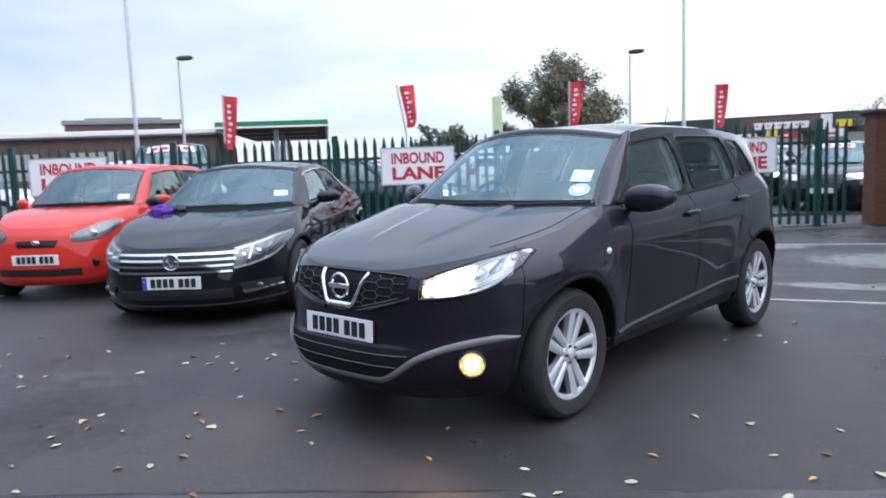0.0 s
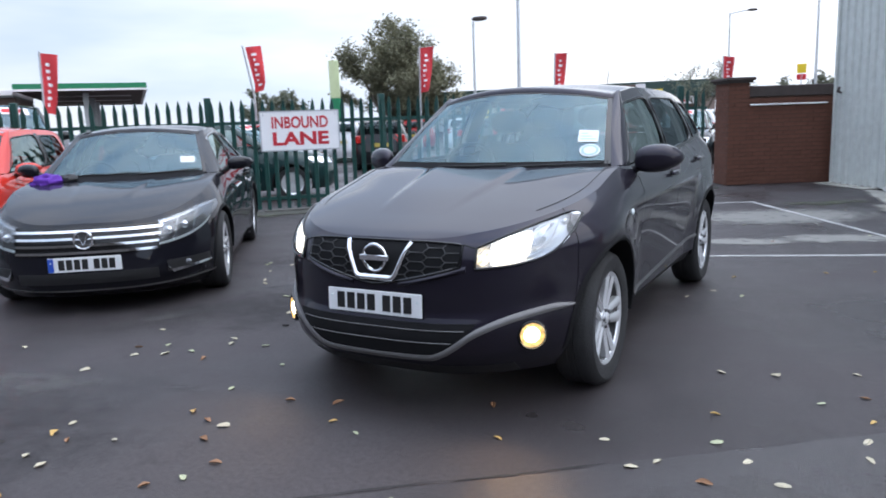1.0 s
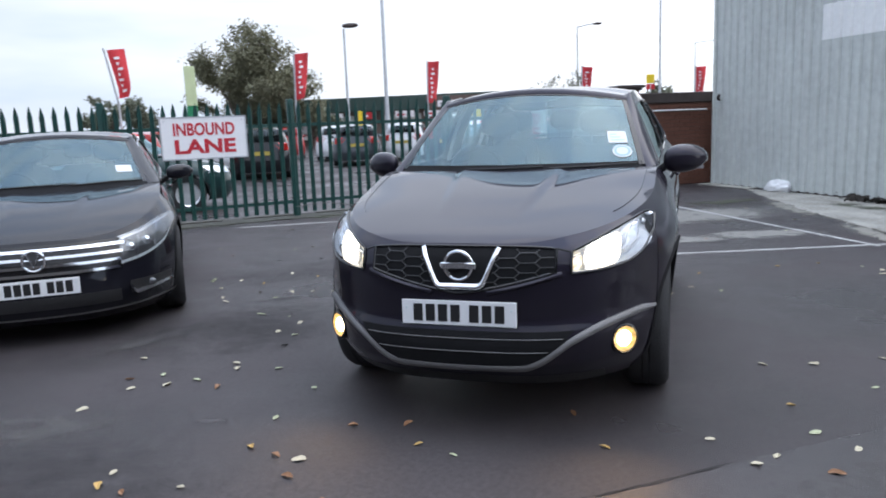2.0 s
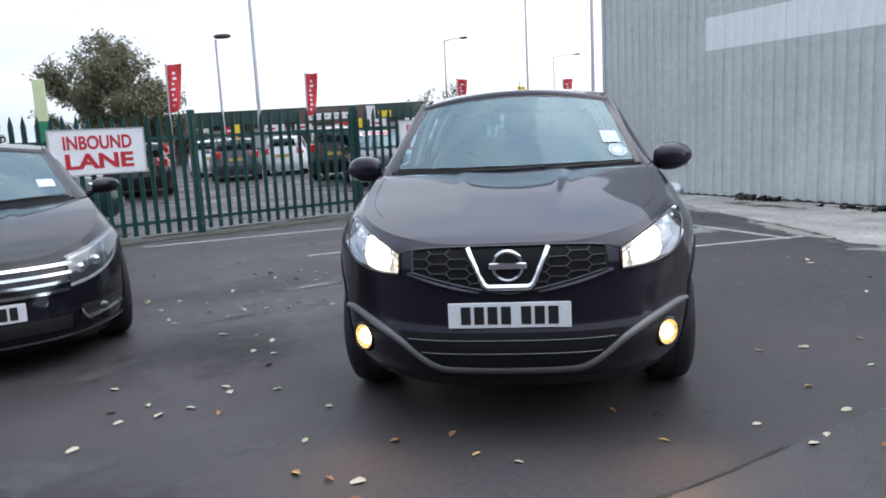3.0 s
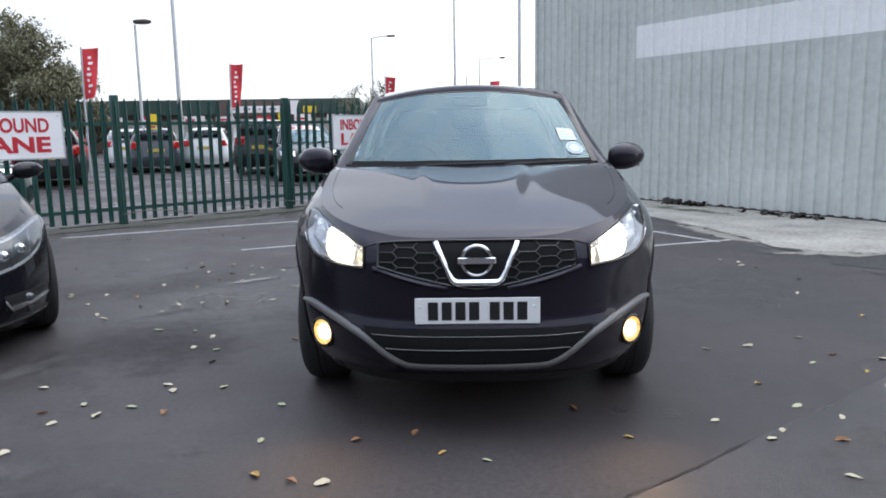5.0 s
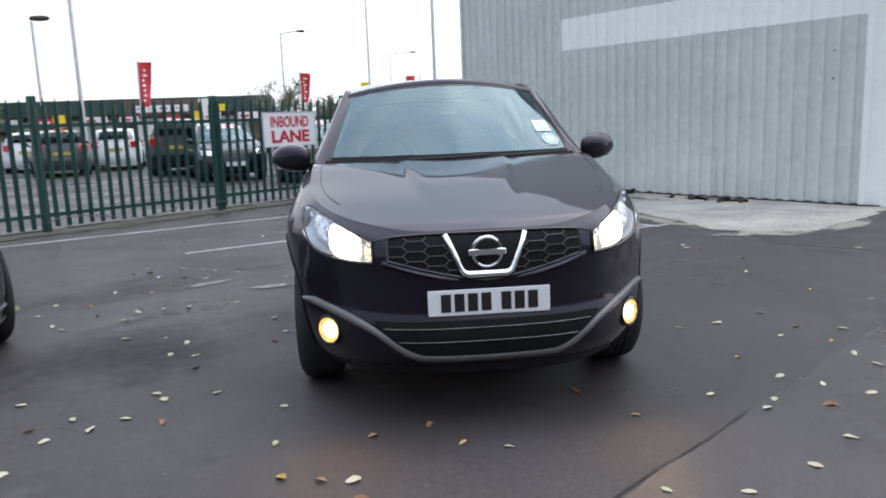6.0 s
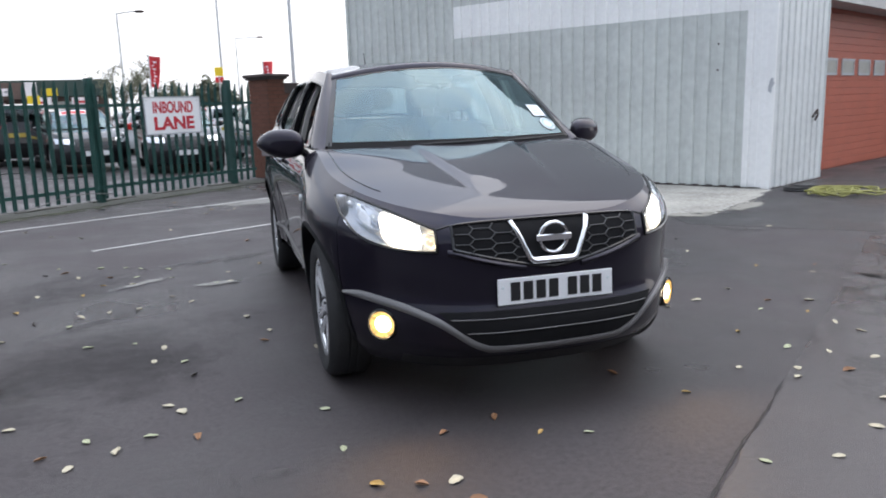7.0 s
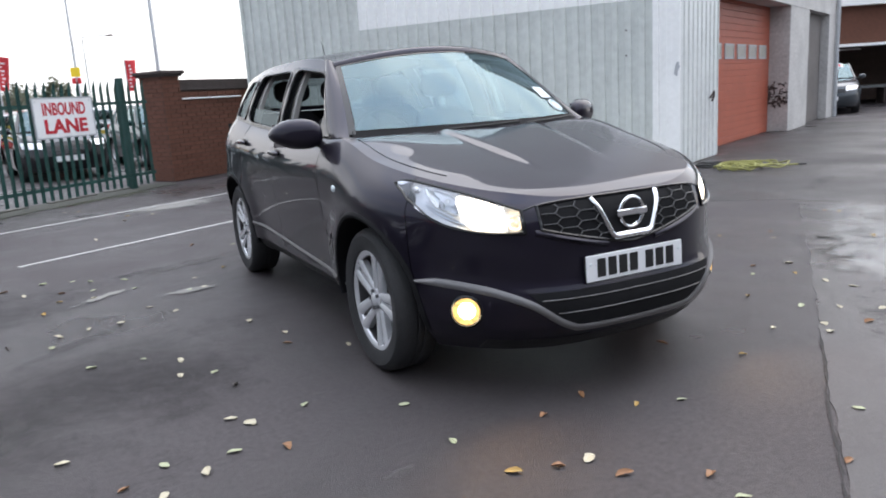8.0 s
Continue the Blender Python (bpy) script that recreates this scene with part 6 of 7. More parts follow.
part("door_hook", tube([(1.2, -0.05, 0.95), (1.27, -0.09, 1.05), (1.34, -0.07, 0.98), (1.3, -0.05, 0.9)], 0.018, 6), COPING, bay)
rng = random.Random(19)
for k in range(34):
    y, z = rng.uniform(0.05, 0.42), 0.88 + rng.gauss(0, 0.11) - (0.22 if k % 3 == 0 else 0)
    pts = [(6.846, y, z)]
    for i in range(5):
        y, z = min(max(y + rng.uniform(-0.06, 0.06), 0.02), 0.43), z + rng.uniform(-0.07, 0.05)
        pts.append((6.846, y, z))
    part("soot_mark", tube(pts, rng.uniform(0.007, 0.020), 5), COPING, bay, "black scuff mark")
part("downpipe", tube([(12.05, -0.07, 0.0), (12.05, -0.07, H)], 0.055, 10), GALV, bay)


def roller_door(x0, x1, open_=False):
    dr = part("roller_door", box(x0, 0.20 if open_ else 0.44, 0.0, x1, 0.24 if open_ else 0.48, 2.7), DOOR_ORANGE if not open_ else STEEL_DOOR, bay, "faded orange sectional door" if not open_ else "grey steel door", smooth=False)
    if open_:
        return
    for k in range(22):
        z = 0.03 + 0.122 * k
        if not 1.56 < z + 0.06 < 1.88:
            part("door_slat", box(x0, 0.424, z, x1, 0.442, z + 0.117, 0.003), DOOR_ORANGE, dr)
    part("window_rail", box(x0, 0.42, 1.56, x1, 0.442, 1.88), DOOR_ORANGE, dr, smooth=False)
    n = 6
    for k in range(n):
        xa = x0 + 0.25 + (x1 - x0 - 0.3) * k / n
        xb = xa + (x1 - x0) / n * 0.62
        part("window_frame", merge(box(xa - 0.03, 0.405, 1.58, xb + 0.03, 0.421, 1.62), box(xa - 0.03, 0.405, 1.82, xb + 0.03, 0.421, 1.86), box(xa - 0.03, 0.405, 1.62, xa, 0.421, 1.82), box(xb, 0.405, 1.62, xb + 0.03, 0.421, 1.82)), GALV, dr, smooth=False)
        part("pane", box(xa, 0.412, 1.62, xb, 0.419, 1.82), DOOR_GLASS, dr, smooth=False)


roller_door(1.72, 6.85)
roller_door(8.75, 11.25, True)
part("building_back", merge(box(0.0, 0.6, 0.0, 12.2, 0.7, H), box(-0.05, 0.7, H - 0.1, 12.2, 9.0, H), box(12.1, 0.5, 0.0, 12.2, 9.0, H)), RENDER_GREY, hall, smooth=False).matrix_basis = BM.inverted() @ SM

saloon_pose = pose(-3.07, 0.70, 0, 0, 0, 38.5)
crossover(pose(0, 0, 0, 0, 0, 0.5))
black_car, black_shape = saloon(saloon_pose)
small_hatch(pose(-5.65, 0.49, 0, 0, 0, 39))

# ---- purple cloth on the bonnet ----
PURPLE = material("purple_cloth", (0.10, 0.02, 0.30), 0.8, 0, 0, 0.25, 20, 0.4, 80)
cl = thing("cleaning_cloth", saloon_pose @ Matrix.Translation((-0.60, 1.22, 0.955)), "crumpled purple cleaning cloth with a black handle on the bonnet", "cloth")
def crumple(u, v):
    a, b = 2 * math.pi * u, math.pi * (v - 0.5)
    d = Vector((math.cos(b) * math.cos(a), math.cos(b) * math.sin(a), math.sin(b)))
    k = 1 + 0.35 * noise.noise(d * 2.2 + Vector((3, 1, 2)))
    return Vector((d.x * 0.13 * k, d.y * 0.09 * k, max(d.z * 0.075 * k, -0.03)))
part("cloth", grid(crumple, 24, 14), PURPLE, cl)
part("brush_head", moved(grid(crumple, 18, 10), Matrix.Translation((0.16, 0.05, 0.02)) @ Matrix.Diagonal((0.6, 0.6, 0.6, 1))), PLASTIC, cl, "black bristle head")

# ---- loose things by the wall ----
HOSE = material("yellow_green_hose", (0.30, 0.29, 0.085), 0.6, 0, 0, 0.2, 12)
rng = random.Random(8)
hose = thing("garden_hose", pose(6.42, 5.08, 0.0), "yellow-green hose coiled untidily on the ground", "hose")
pts = []
for i in range(260):
    a = i * 0.16
    r = 0.26 + 0.13 * math.sin(i * 0.043) + rng.uniform(-0.01, 0.01)
    pts.append((r * 1.3 * math.cos(a) + 0.12 * math.sin(i * 0.05), r * 0.9 * math.sin(a) + 0.09 * math.cos(i * 0.07), 0.014 + 0.05 * abs(math.sin(i * 0.31))))
pts += [(0.5 + 0.02 * i, -0.25 - 0.012 * i, 0.018) for i in range(8)]
part("coil", tube(pts, 0.011, 6), HOSE, hose)
part("nozzle", tube([(0.64, -0.334, 0.02), (0.74, -0.394, 0.02)], 0.018, 8, 0.01), PLASTIC, hose)
cable = thing("black_cable", pose(6.28, 5.62, 0.0), "black cable coiled on the ground beside the hose", "cable")
part("coil", tube([((0.20 + 0.05 * math.sin(i * 0.11)) * math.cos(i * 0.3), (0.17 + 0.04 * math.cos(i * 0.13)) * math.sin(i * 0.3), 0.014 + 0.035 * abs(math.sin(i * 0.23))) for i in range(120)], 0.013, 6), PLASTIC, cable)
part("plug", box(0.22, -0.05, 0.0, 0.32, 0.02, 0.05, 0.008), AMBER, cable, "orange plug")
BAG = material("white_plastic_bag", (0.78, 0.79, 0.80), 0.4, 0, 0, 0.08, 8, 0.4, 30)
bag = thing("plastic_bag", pose(2.42, 11.0, 0.0, 0, 0, -50), "crumpled white plastic bag beside the grey wall", "bag")
part("bag", moved(grid(crumple, 20, 12), Matrix.Translation((0, 0, 0.06)) @ Matrix.Diagonal((2.0, 1.7, 1.9, 1))), BAG, bag)
board = thing("flat_board", pose(1.75, 12.05, 0.0, 0, 0, -52), "pale flat board lying beside the grey wall", "board")
part("board", box(-0.75, -0.22, 0.0, 0.6, 0.22, 0.022, 0.004), CONCRETE, board)
DRY = material("dark_wet_litter", (0.03, 0.024, 0.018), 0.8, 0, 0, 0.4, 12, 0.5, 60)
for x, y, n, w in ((3.55, 9.25, 70, 0.30), (4.45, 7.65, 40, 0.34)):
    hp = []
    for k in range(n):
        t = Matrix.Translation(BD * rng.gauss(0, w) + Vector((-0.57, -0.4, 0)) * abs(rng.gauss(0, 0.12)) + Vector((0, 0, rng.uniform(0.008, 0.07 if n == 70 else 0.025)))) @ pose(0, 0, 0, rng.uniform(-50, 50), rng.uniform(-50, 50), rng.uniform(0, 360))
        hp.append(moved(grid(lambda u, v: Vector(((u - 0.5) * 0.12, (v - 0.5) * 0.07 * math.sin(math.pi * (0.1 + 0.85 * u)), 0.012 * math.sin(3 * u))), 4, 2), t))
    tagged(part("leaf_litter", merge(*hp), DRY, None), "heap of dark wet leaf litter along the wall", "litter", "", "stuff").location = (x, y, 0.0)

# ---- sales lot behind the fence ----
LOT = {"black": car_paint("lot_black_paint", (0.012, 0.013, 0.015)), "white": car_paint("lot_white_paint", (0.72, 0.74, 0.76), 0.0), "silver": car_paint("lot_silver_paint", (0.40, 0.42, 0.44), 0.6), "red": car_paint("lot_red_paint", (0.40, 0.02, 0.02), 0.0), "grey": car_paint("lot_grey_paint", (0.06, 0.07, 0.08), 0.3), "green": car_paint("lot_green_paint", (0.01, 0.035, 0.035), 0.2)}
made = {}
for colour, tall, x, y, turn in [
        ("black", False, -12.5, 19.1, 210), ("grey", False, -12.0, 25.3, 205), ("white", False, -10.6, 28.4, 194), ("black", True, -7.0, 23.9, 190),
        ("green", False, -7.2, 9.2, 129), ("red", False, -15.2, 17.0, 210), ("silver", False, -17.6, 14.5, 210),
        ("white", False, -14.5, 29.5, 200), ("white", False, -3.6, 27.5, 185), ("white", False, -1.0, 27.0, 182), ("black", False, -1.9, 14.5, 8),
        ("green", False, 0.6, 15.4, 10), ("black", False, -3.9, 16.0, 20), ("red", False, -18.5, 31.0, 210), ("white", True, -22.0, 27.0, 210),
        ("silver", False, -25.0, 14.0, 130), ("white", False, -21.0, 6.0, 130), ("white", False, -5.5, 38.0, 190), ("red", False, -8.5, 38.5, 190), ("white", False, -12.0, 40.0, 200), ("red", False, -2.0, 38.5, 185), ("silver", False, 2.5, 30.0, 180), ("white", False, -16.5, 22.5, 210), ("silver", False, -8.3, 31.0, 190), ("white", False, -18.5, 9.5, 128), ("white", True, -14.2, 8.6, 128)]:
    key = (colour, tall)
    m = pose(x, y, 0, 0, 0, turn)
    if key not in made:
        made[key] = lot_car("parked_car", LOT[colour], f"{colour} {'tall off-roader' if tall else 'hatchback'} parked on the sales lot behind the fence", tall)
        made[key].matrix_world = m
    else:
        copy_thing(made[key], m)


copy_thing(made[("black", True)], pose(-9.9, 4.25, 0, 0, 0, 60) @ Matrix.Diagonal((1.06, 1.06, 1.16, 1)))


def banner(x, y, z0, z1, lean, turn, seed):
    fl = thing("feather_banner", pose(x, y, 0, 0, 0, turn), "tall red feather banner with white print on a white pole", "banner", "red banners on the lot")
    part("pole", tube([(0, 0, 0), (0, 0, z1 * 0.6), (lean * 0.3, 0, z1 + 0.05)], 0.03, 8), GALV, fl)
    w = 0.46
    def cloth(u, v):
        z = z0 + (z1 - z0) * v
        return Vector((lean * 0.3 * max(0, (v - 0.2)) + 0.03 + w * u * (0.55 + 0.45 * v ** 0.6), 0.10 * math.sin(3.1 * u + 4 * v + seed) * u, z + 0.06 * u * math.sin(seed)))
    c = part("cloth", slab(cloth, 10, 16, (0, 0.01, 0)), FLAG_RED, fl)
    for k in range(7):
        v0 = 0.12 + 0.112 * k
        part("print_bar", slab(lambda u, v, a=0.30 + 0.06 * math.sin(5 * k + seed), w=0.24 + 0.10 * math.sin(3 * k + 2 * seed): cloth(a + w * u, v0 + 0.055 * v) - Vector((0, 0.012, 0)), 3, 2, (0, 0.002, 0)), FLAG_WHITE, c)


banner(-14.50, 14.83, 2.42, 3.76, -0.85, 38, 1.0)
banner(-11.75, 20.1, 2.35, 3.86, 0.1, 25, 2.2)
banner(-8.95, 25.7, 2.2, 3.80, 0.1, 15, 3.1)
banner(-3.81, 32.8, 2.4, 3.72, 0.0, 5, 4.4)
banner(-19.6, 11.3, 2.0, 3.75, 0.12, 55, 5.2)
banner(1.2, 36.0, 2.2, 3.6, 0.0, 0, 0.4)


def lamp_post(x, y, h, arm, turn, r=0.06, head=True):
    lp = thing("street_lamp", pose(x, y, 0, 0, 0, turn), "tall grey steel lamp post", "street lamp", "lamp posts")
    part("post", tube([(0, 0, 0), (0, 0, h * 0.3), (0, 0, h)], r * 1.25, 10, r * 0.7), GALV, lp)
    if head:
        if arm > 0.5:
            part("arm", tube([(0, 0, h - 0.05), (arm * 0.5, 0, h + 0.06), (arm, 0, h + 0.12)], r * 0.5, 8), GALV, lp)
        part("lantern", merge(ellipsoid((arm + 0.22, 0, h + 0.10), (0.34, 0.14, 0.09), 14, 8, 2.6)), COPING, lp)


lamp_post(-12.2, 25.2, 5.25, 0.05, 5)
lamp_post(-23.4, 11.9, 5.35, 0.05, 30)
lamp_post(-14.2, 34.3, 14.0, 0.0, 0, 0.10, False)
lamp_post(-33.2, 14.7, 14.0, 0.0, 0, 0.10, False)
lamp_post(-0.67, 42.0, 8.8, 0.05, 0, 0.08)
lamp_post(2.75, 36.9, 14.0, 0.0, 0, 0.10, False)
lamp_post(-7.3, 56.6, 8.3, 1.3, 0, 0.09)
lamp_post(1.4, 78.0, 8.4, 2.2, 0, 0.09)
for x, y, z in ((-0.9, 36.0, 2.95), (-11.2, 24.0, 1.55), (-7.3, 27.0, 1.6)):
    yb = thing("yellow_sign", pose(x, y, 0), "small yellow board on a post in the sales lot", "sign", "yellow boards on the lot")
    part("post", tube([(0, 0, 0), (0, 0, z)], 0.03, 8), GALV, yb)
    part("board", box(-0.2, -0.02, z, 0.2, 0.02, z + 0.42, 0.01), YELLOW, yb)
    part("lower_board", box(-0.2, -0.02, z - 0.3, 0.2, 0.02, z - 0.04, 0.01), FLAG_RED, yb)

# ---- far buildings ----
show = thing("showroom_building", pose(-6, 52, 0, 0, 0, 6), "long low dark green showroom with white and red signs", "building")
part("wall", box(-26, 0, 0, -2, 10, 2.6), FAR_BROWN, show, smooth=False)
part("fascia", box(-26.3, -0.5, 2.5, -1.7, 10, 3.55, 0.03), DARK_GREEN, show)
brown = part("fascia_panel", box(-11.7, -0.58, 2.38, -6.65, -0.51, 3.40, 0.01), FAR_BROWN, show, "dull brown fascia panel", smooth=False)
lit = part("sign_board", box(-10.8, -0.66, 2.60, -7.3, -0.585, 3.06, 0.01), FLAG_WHITE, brown, "long white shop sign", smooth=False)
for k in range(9):
    part("sign_bar", box(-10.6 + 0.36 * k, -0.675, 2.78, -10.48 + 0.36 * k, -0.662, 2.90), FAR_GREY, lit, smooth=False)
part("end_panel", box(-6.60, -0.57, 2.46, -5.95, -0.51, 3.42), FLAG_WHITE, show, smooth=False)
part("yellow_panel", box(-5.7, -0.57, 2.56, -4.8, -0.51, 3.02), YELLOW, show, "yellow sign panel", smooth=False)
for k in range(5):
    part("window", box(-24 + 4.4 * k, -0.06, 0.5, -21 + 4.4 * k, 0.02, 2.2), DOOR_GLASS if k % 3 else FLAG_WHITE, show, smooth=False)
rng = random.Random(61)
for k in range(9):
    x = -24.5 + 2.55 * k + rng.uniform(-0.3, 0.3)
    sb = part("sign_board", box(x, -0.56, 1.95, x + rng.uniform(0.9, 1.7), -0.46, 2.35 + rng.uniform(0, 0.12)), FLAG_WHITE if k % 3 else FLAG_RED, show, smooth=False)
    part("sign_bar", box(x + 0.12, -0.575, 2.08, x + 0.75, -0.562, 2.22), FLAG_RED if k % 3 else FLAG_WHITE, sb, smooth=False)
st = thing("petrol_canopy", pose(-44.1, 35.2, 0, 0, 0, 51.5), "petrol station canopy with a green and white edge", "canopy")
part("roof", box(-8.5, 0.05, 4.36, -0.05, 34, 4.6), FAR_BROWN, st, "dull brown canopy soffit", smooth=False)
part("edge_band", merge(box(-8.5, -0.1, 4.47, 0.1, 0.1, 4.84), box(-0.1, 0.1, 4.47, 0.1, 34, 4.84)), CANOPY_GREEN, st, smooth=False)
part("lower_band", merge(box(-8.5, -0.12, 4.33, 0.12, 0.12, 4.47), box(-0.12, 0.12, 4.33, 0.12, 34, 4.47)), FLAG_WHITE, st, smooth=False)
for y in (9, 19, 29):
    part("light_strip", box(-7.5, y, 4.30, -1.0, y + 0.35, 4.36), FLAG_WHITE, st, smooth=False)
for y in (4, 14, 24):
    part("column", box(-4.4, y, 0, -4.0, y + 0.4, 4.4), GALV, st, smooth=False)
    part("pump", box(-4.7, y + 1.6, 0, -3.7, y + 2.2, 1.9, 0.05), CANOPY_GREEN, st)
ki = thing("petrol_kiosk", pose(-44.1, 35.2, 0, 0, 0, 51.5), "low flat-roofed petrol station shop with a pale edge", "building")
part("wall", box(-44, 1.5, 0, -8.6, 12, 4.0), FAR_BROWN, ki, smooth=False)
part("roof_edge", box(-44.5, 0.9, 4.12, -8.6, 12.5, 4.5, 0.03), FLAG_WHITE, ki)
part("soffit", box(-44.4, 1.0, 4.0, -8.6, 12.4, 4.12), FAR_GREY, ki, smooth=False)
for k in range(6):
    part("window", box(-42 + 5.6 * k, 1.42, 0.9, -38.5 + 5.6 * k, 1.52, 2.9), DOOR_GLASS, ki, smooth=False)
sh = thing("shop_building", pose(-67.5, 35.4, 0, 0, 0, 65.5), "far flat-roofed dark grey retail building", "building")
part("wall", box(-10.4, 0.3, 0, 0, 12, 5.9), FAR_BROWN, sh, smooth=False)
part("roof", merge(box(-10.6, 0, 5.9, 0.2, 12, 6.35, 0.05), box(-8.6, 1, 6.3, -1.6, 11, 6.6, 0.05)), FAR_GREY, sh)
for k in range(3):
    part("window", box(-9.6 + 3.3 * k, 0.22, 0.8, -7.4 + 3.3 * k, 0.32, 3.0), DOOR_GLASS, sh, smooth=False)
TOTEM = material("pale_lime_panel", (0.55, 0.62, 0.36), 0.5, 0, 0, 0.1, 2)
tt = thing("price_totem", pose(-26.02, 33.98, 0, 0, 0, 35), "white and green petrol price totem", "sign")
part("upper_panel", box(-0.30, -0.1, 2.9, 0.30, 0.1, 5.1, 0.03), TOTEM, tt)
part("lower_panel", box(-0.30, -0.1, 0.0, 0.30, 0.1, 2.9, 0.03), CANOPY_GREEN, tt)
gar = thing("workshop_building", frame_of(Vector((0.85, -0.527, 0)), Vector((21.4, 14.5, 0))), "far red brick workshop with a white fascia above an open bay", "building")
part("upper_wall", box(-3, 0, 2.02, 22, 1, 3.25), BRICK, gar, smooth=False)
part("fascia", box(-3, -0.12, 1.96, 22, 0.0, 2.05), WHITE_CLAD, gar, smooth=False)
part("gutter", box(-3, -0.3, 3.25, 22, 0.3, 3.65), WHITE_CLAD, gar, smooth=False)
part("bay_back", box(-3, 5, 0, 22, 5.2, 2.2), FAR_BROWN, gar, smooth=False)
part("bay_side", box(-3, 1, 0, -2.8, 5, 2.2), FAR_BROWN, gar, smooth=False)
part("bay_ceiling", box(-3, 1, 2.05, 22, 5.2, 2.2), FAR_BROWN, gar, smooth=False)
for x in (-0.6, 7, 15):
    part("pier", box(x, 0, 0, x + 0.18, 0.18, 2.0), RENDER_GREY, gar, smooth=False)
part("tube_light", box(0.2, 0.4, 1.86, 0.9, 0.46, 1.90), FLAG_WHITE, gar, smooth=False)
rack = thing("tyre_rack", frame_of(Vector((0.85, -0.527, 0)), Vector((23.0, 14.9, 0))), "dark tyres stacked on a bench in the workshop bay", "rack")
part("bench", box(0, 0, 0.55, 3.0, 0.7, 0.65), FAR_GREY, rack, smooth=False)
for k in range(4):
    part("bench_leg", box(0.05 + 0.93 * k, 0.05, 0, 0.13 + 0.93 * k, 0.6, 0.55), COPING, rack, smooth=False)
for k in range(3):
    part("tyre", moved(lathe([(0.18, -0.1), (0.29, -0.1), (0.32, -0.05), (0.32, 0.05), (0.29, 0.1), (0.18, 0.1)], 18, "z"), Matrix.Translation((-0.45, 0.3, 0.1 + 0.2 * k))), TYRE, rack)
copy_thing(made[("grey", False)], pose(17.55, 11.98, 0, 0, 0, -52))

# ---- unseen dark wall added behind the walk, to darken reflections in the cars ----
BACKDROP = material("dark_backdrop_wall", (0.085, 0.078, 0.076), 0.8, 0, 0, 0.25, 0.6)
backdrop = thing("depot_building", pose(2, -15, 0, 0, 0, 4), "plain dark unseen wall added behind the yard for reflections", "building")
part("wall", box(-75, -6, 0, 75, 0, 5.6), BACKDROP, backdrop, smooth=False)
part("roof", box(-75.5, -6.5, 5.6, 75.5, 0.5, 6.1, 0.05), FAR_GREY, backdrop)

# ---- trees ----
BARK = material("grey_brown_bark", (0.12, 0.10, 0.08), 0.9, 0, 0, 0.3, 8, 0.5, 40)
LEAF = material("autumn_green_foliage", (0.175, 0.172, 0.105), 0.7, 0, 0, 0.5, 0.8, 0, 60, 5)
LEAF_GREY = material("dull_grey_green_foliage", (0.15, 0.16, 0.11), 0.75, 0, 0, 0.4, 0.8, 0, 60, 5)


def tree(name, x, y, h, spread, base, leaves, leaf_size, seed, foliage, label, wind=0.0):
    rng = random.Random(seed)
    t = thing(name, pose(x, y, 0), label, "tree")
    tips, wood = [], []

    def limb(p, d, length, r, depth):
        pts = [p]
        for i in range(4):
            d = (d + Vector((rng.uniform(-0.25, 0.25) + wind * 0.08, rng.uniform(-0.25, 0.25), rng.uniform(-0.06, 0.14)))).normalized()
            pts.append(pts[-1] + d * length / 4)
        wood.append(tube(pts, r, 6, r * 0.45))
        if depth < 2:
            tips.extend(pts[2:] if depth else pts[1:] + pts[2:])
        if depth == 0:
            return
        for k in range(rng.choice((3, 4))):
            a = rng.uniform(0, 2 * math.pi)
            nd = (d + Vector((math.cos(a), math.sin(a), rng.uniform(-0.1, 0.5))) * 0.85).normalized()
            limb(pts[rng.choice((2, 3, 4))], nd, length * rng.uniform(0.55, 0.8), r * 0.5, depth - 1)
    wood.append(tube([(0, 0, 0), (0.03, 0.02, base * 0.6), (0, 0, base)], h * 0.03, 8, h * 0.022))
    for k in range(6):
        a = k * 2.4 + rng.uniform(-0.3, 0.3)
        up = 0.35 + 0.9 * (k % 3) / 2
        limb(Vector((0, 0, base * (0.75 + 0.05 * k))), Vector((math.cos(a) * spread, math.sin(a) * spread, up)).normalized(), (h - base) * 0.52, h * 0.014, 2)
    part("trunk", merge(*wood), BARK, t)
    v, f = [], []
    for i in range(leaves):
        c = rng.choice(tips) + Vector((rng.gauss(0, 0.034), rng.gauss(0, 0.034), rng.gauss(0, 0.030))) * h
        if c.z > h or c.z < base * 0.5:
            continue
        q = Euler((rng.uniform(-1.2, 1.2), rng.uniform(-1.2, 1.2), rng.uniform(0, 6.3))).to_matrix()
        s1 = leaf_size * rng.uniform(0.6, 1.3)
        o = len(v)
        v += [c + q @ Vector(p) * s1 for p in ((-1, 0, 0), (0, 0.45, 0.12), (1, 0, -0.1), (0, -0.45, 0.12))]
        f.append((o, o + 1, o + 2, o + 3))
    me = bpy.data.meshes.new("crown")
    me.from_pydata([tuple(p) for p in v], [], f)
    me.materials.append(foliage)
    cr = new("crown", me)
    cr.parent = t
    return t


tree("tree", -27.9, 41.6, 8.45, 0.72, 2.2, 26000, 0.115, 4, LEAF, "leaning green-brown autumn tree with an airy crown", 0.6)
tree("tree", -27.0, 43.2, 6.0, 0.95, 1.0, 20000, 0.12, 5, LEAF, "low dense brown-green tree beside the taller tree", 0.3)
tree("tree", -4.85, 34.9, 4.1, 0.9, 1.2, 3000, 0.06, 7, LEAF_GREY, "sparse nearly bare tree behind the sales lot", 0.2)
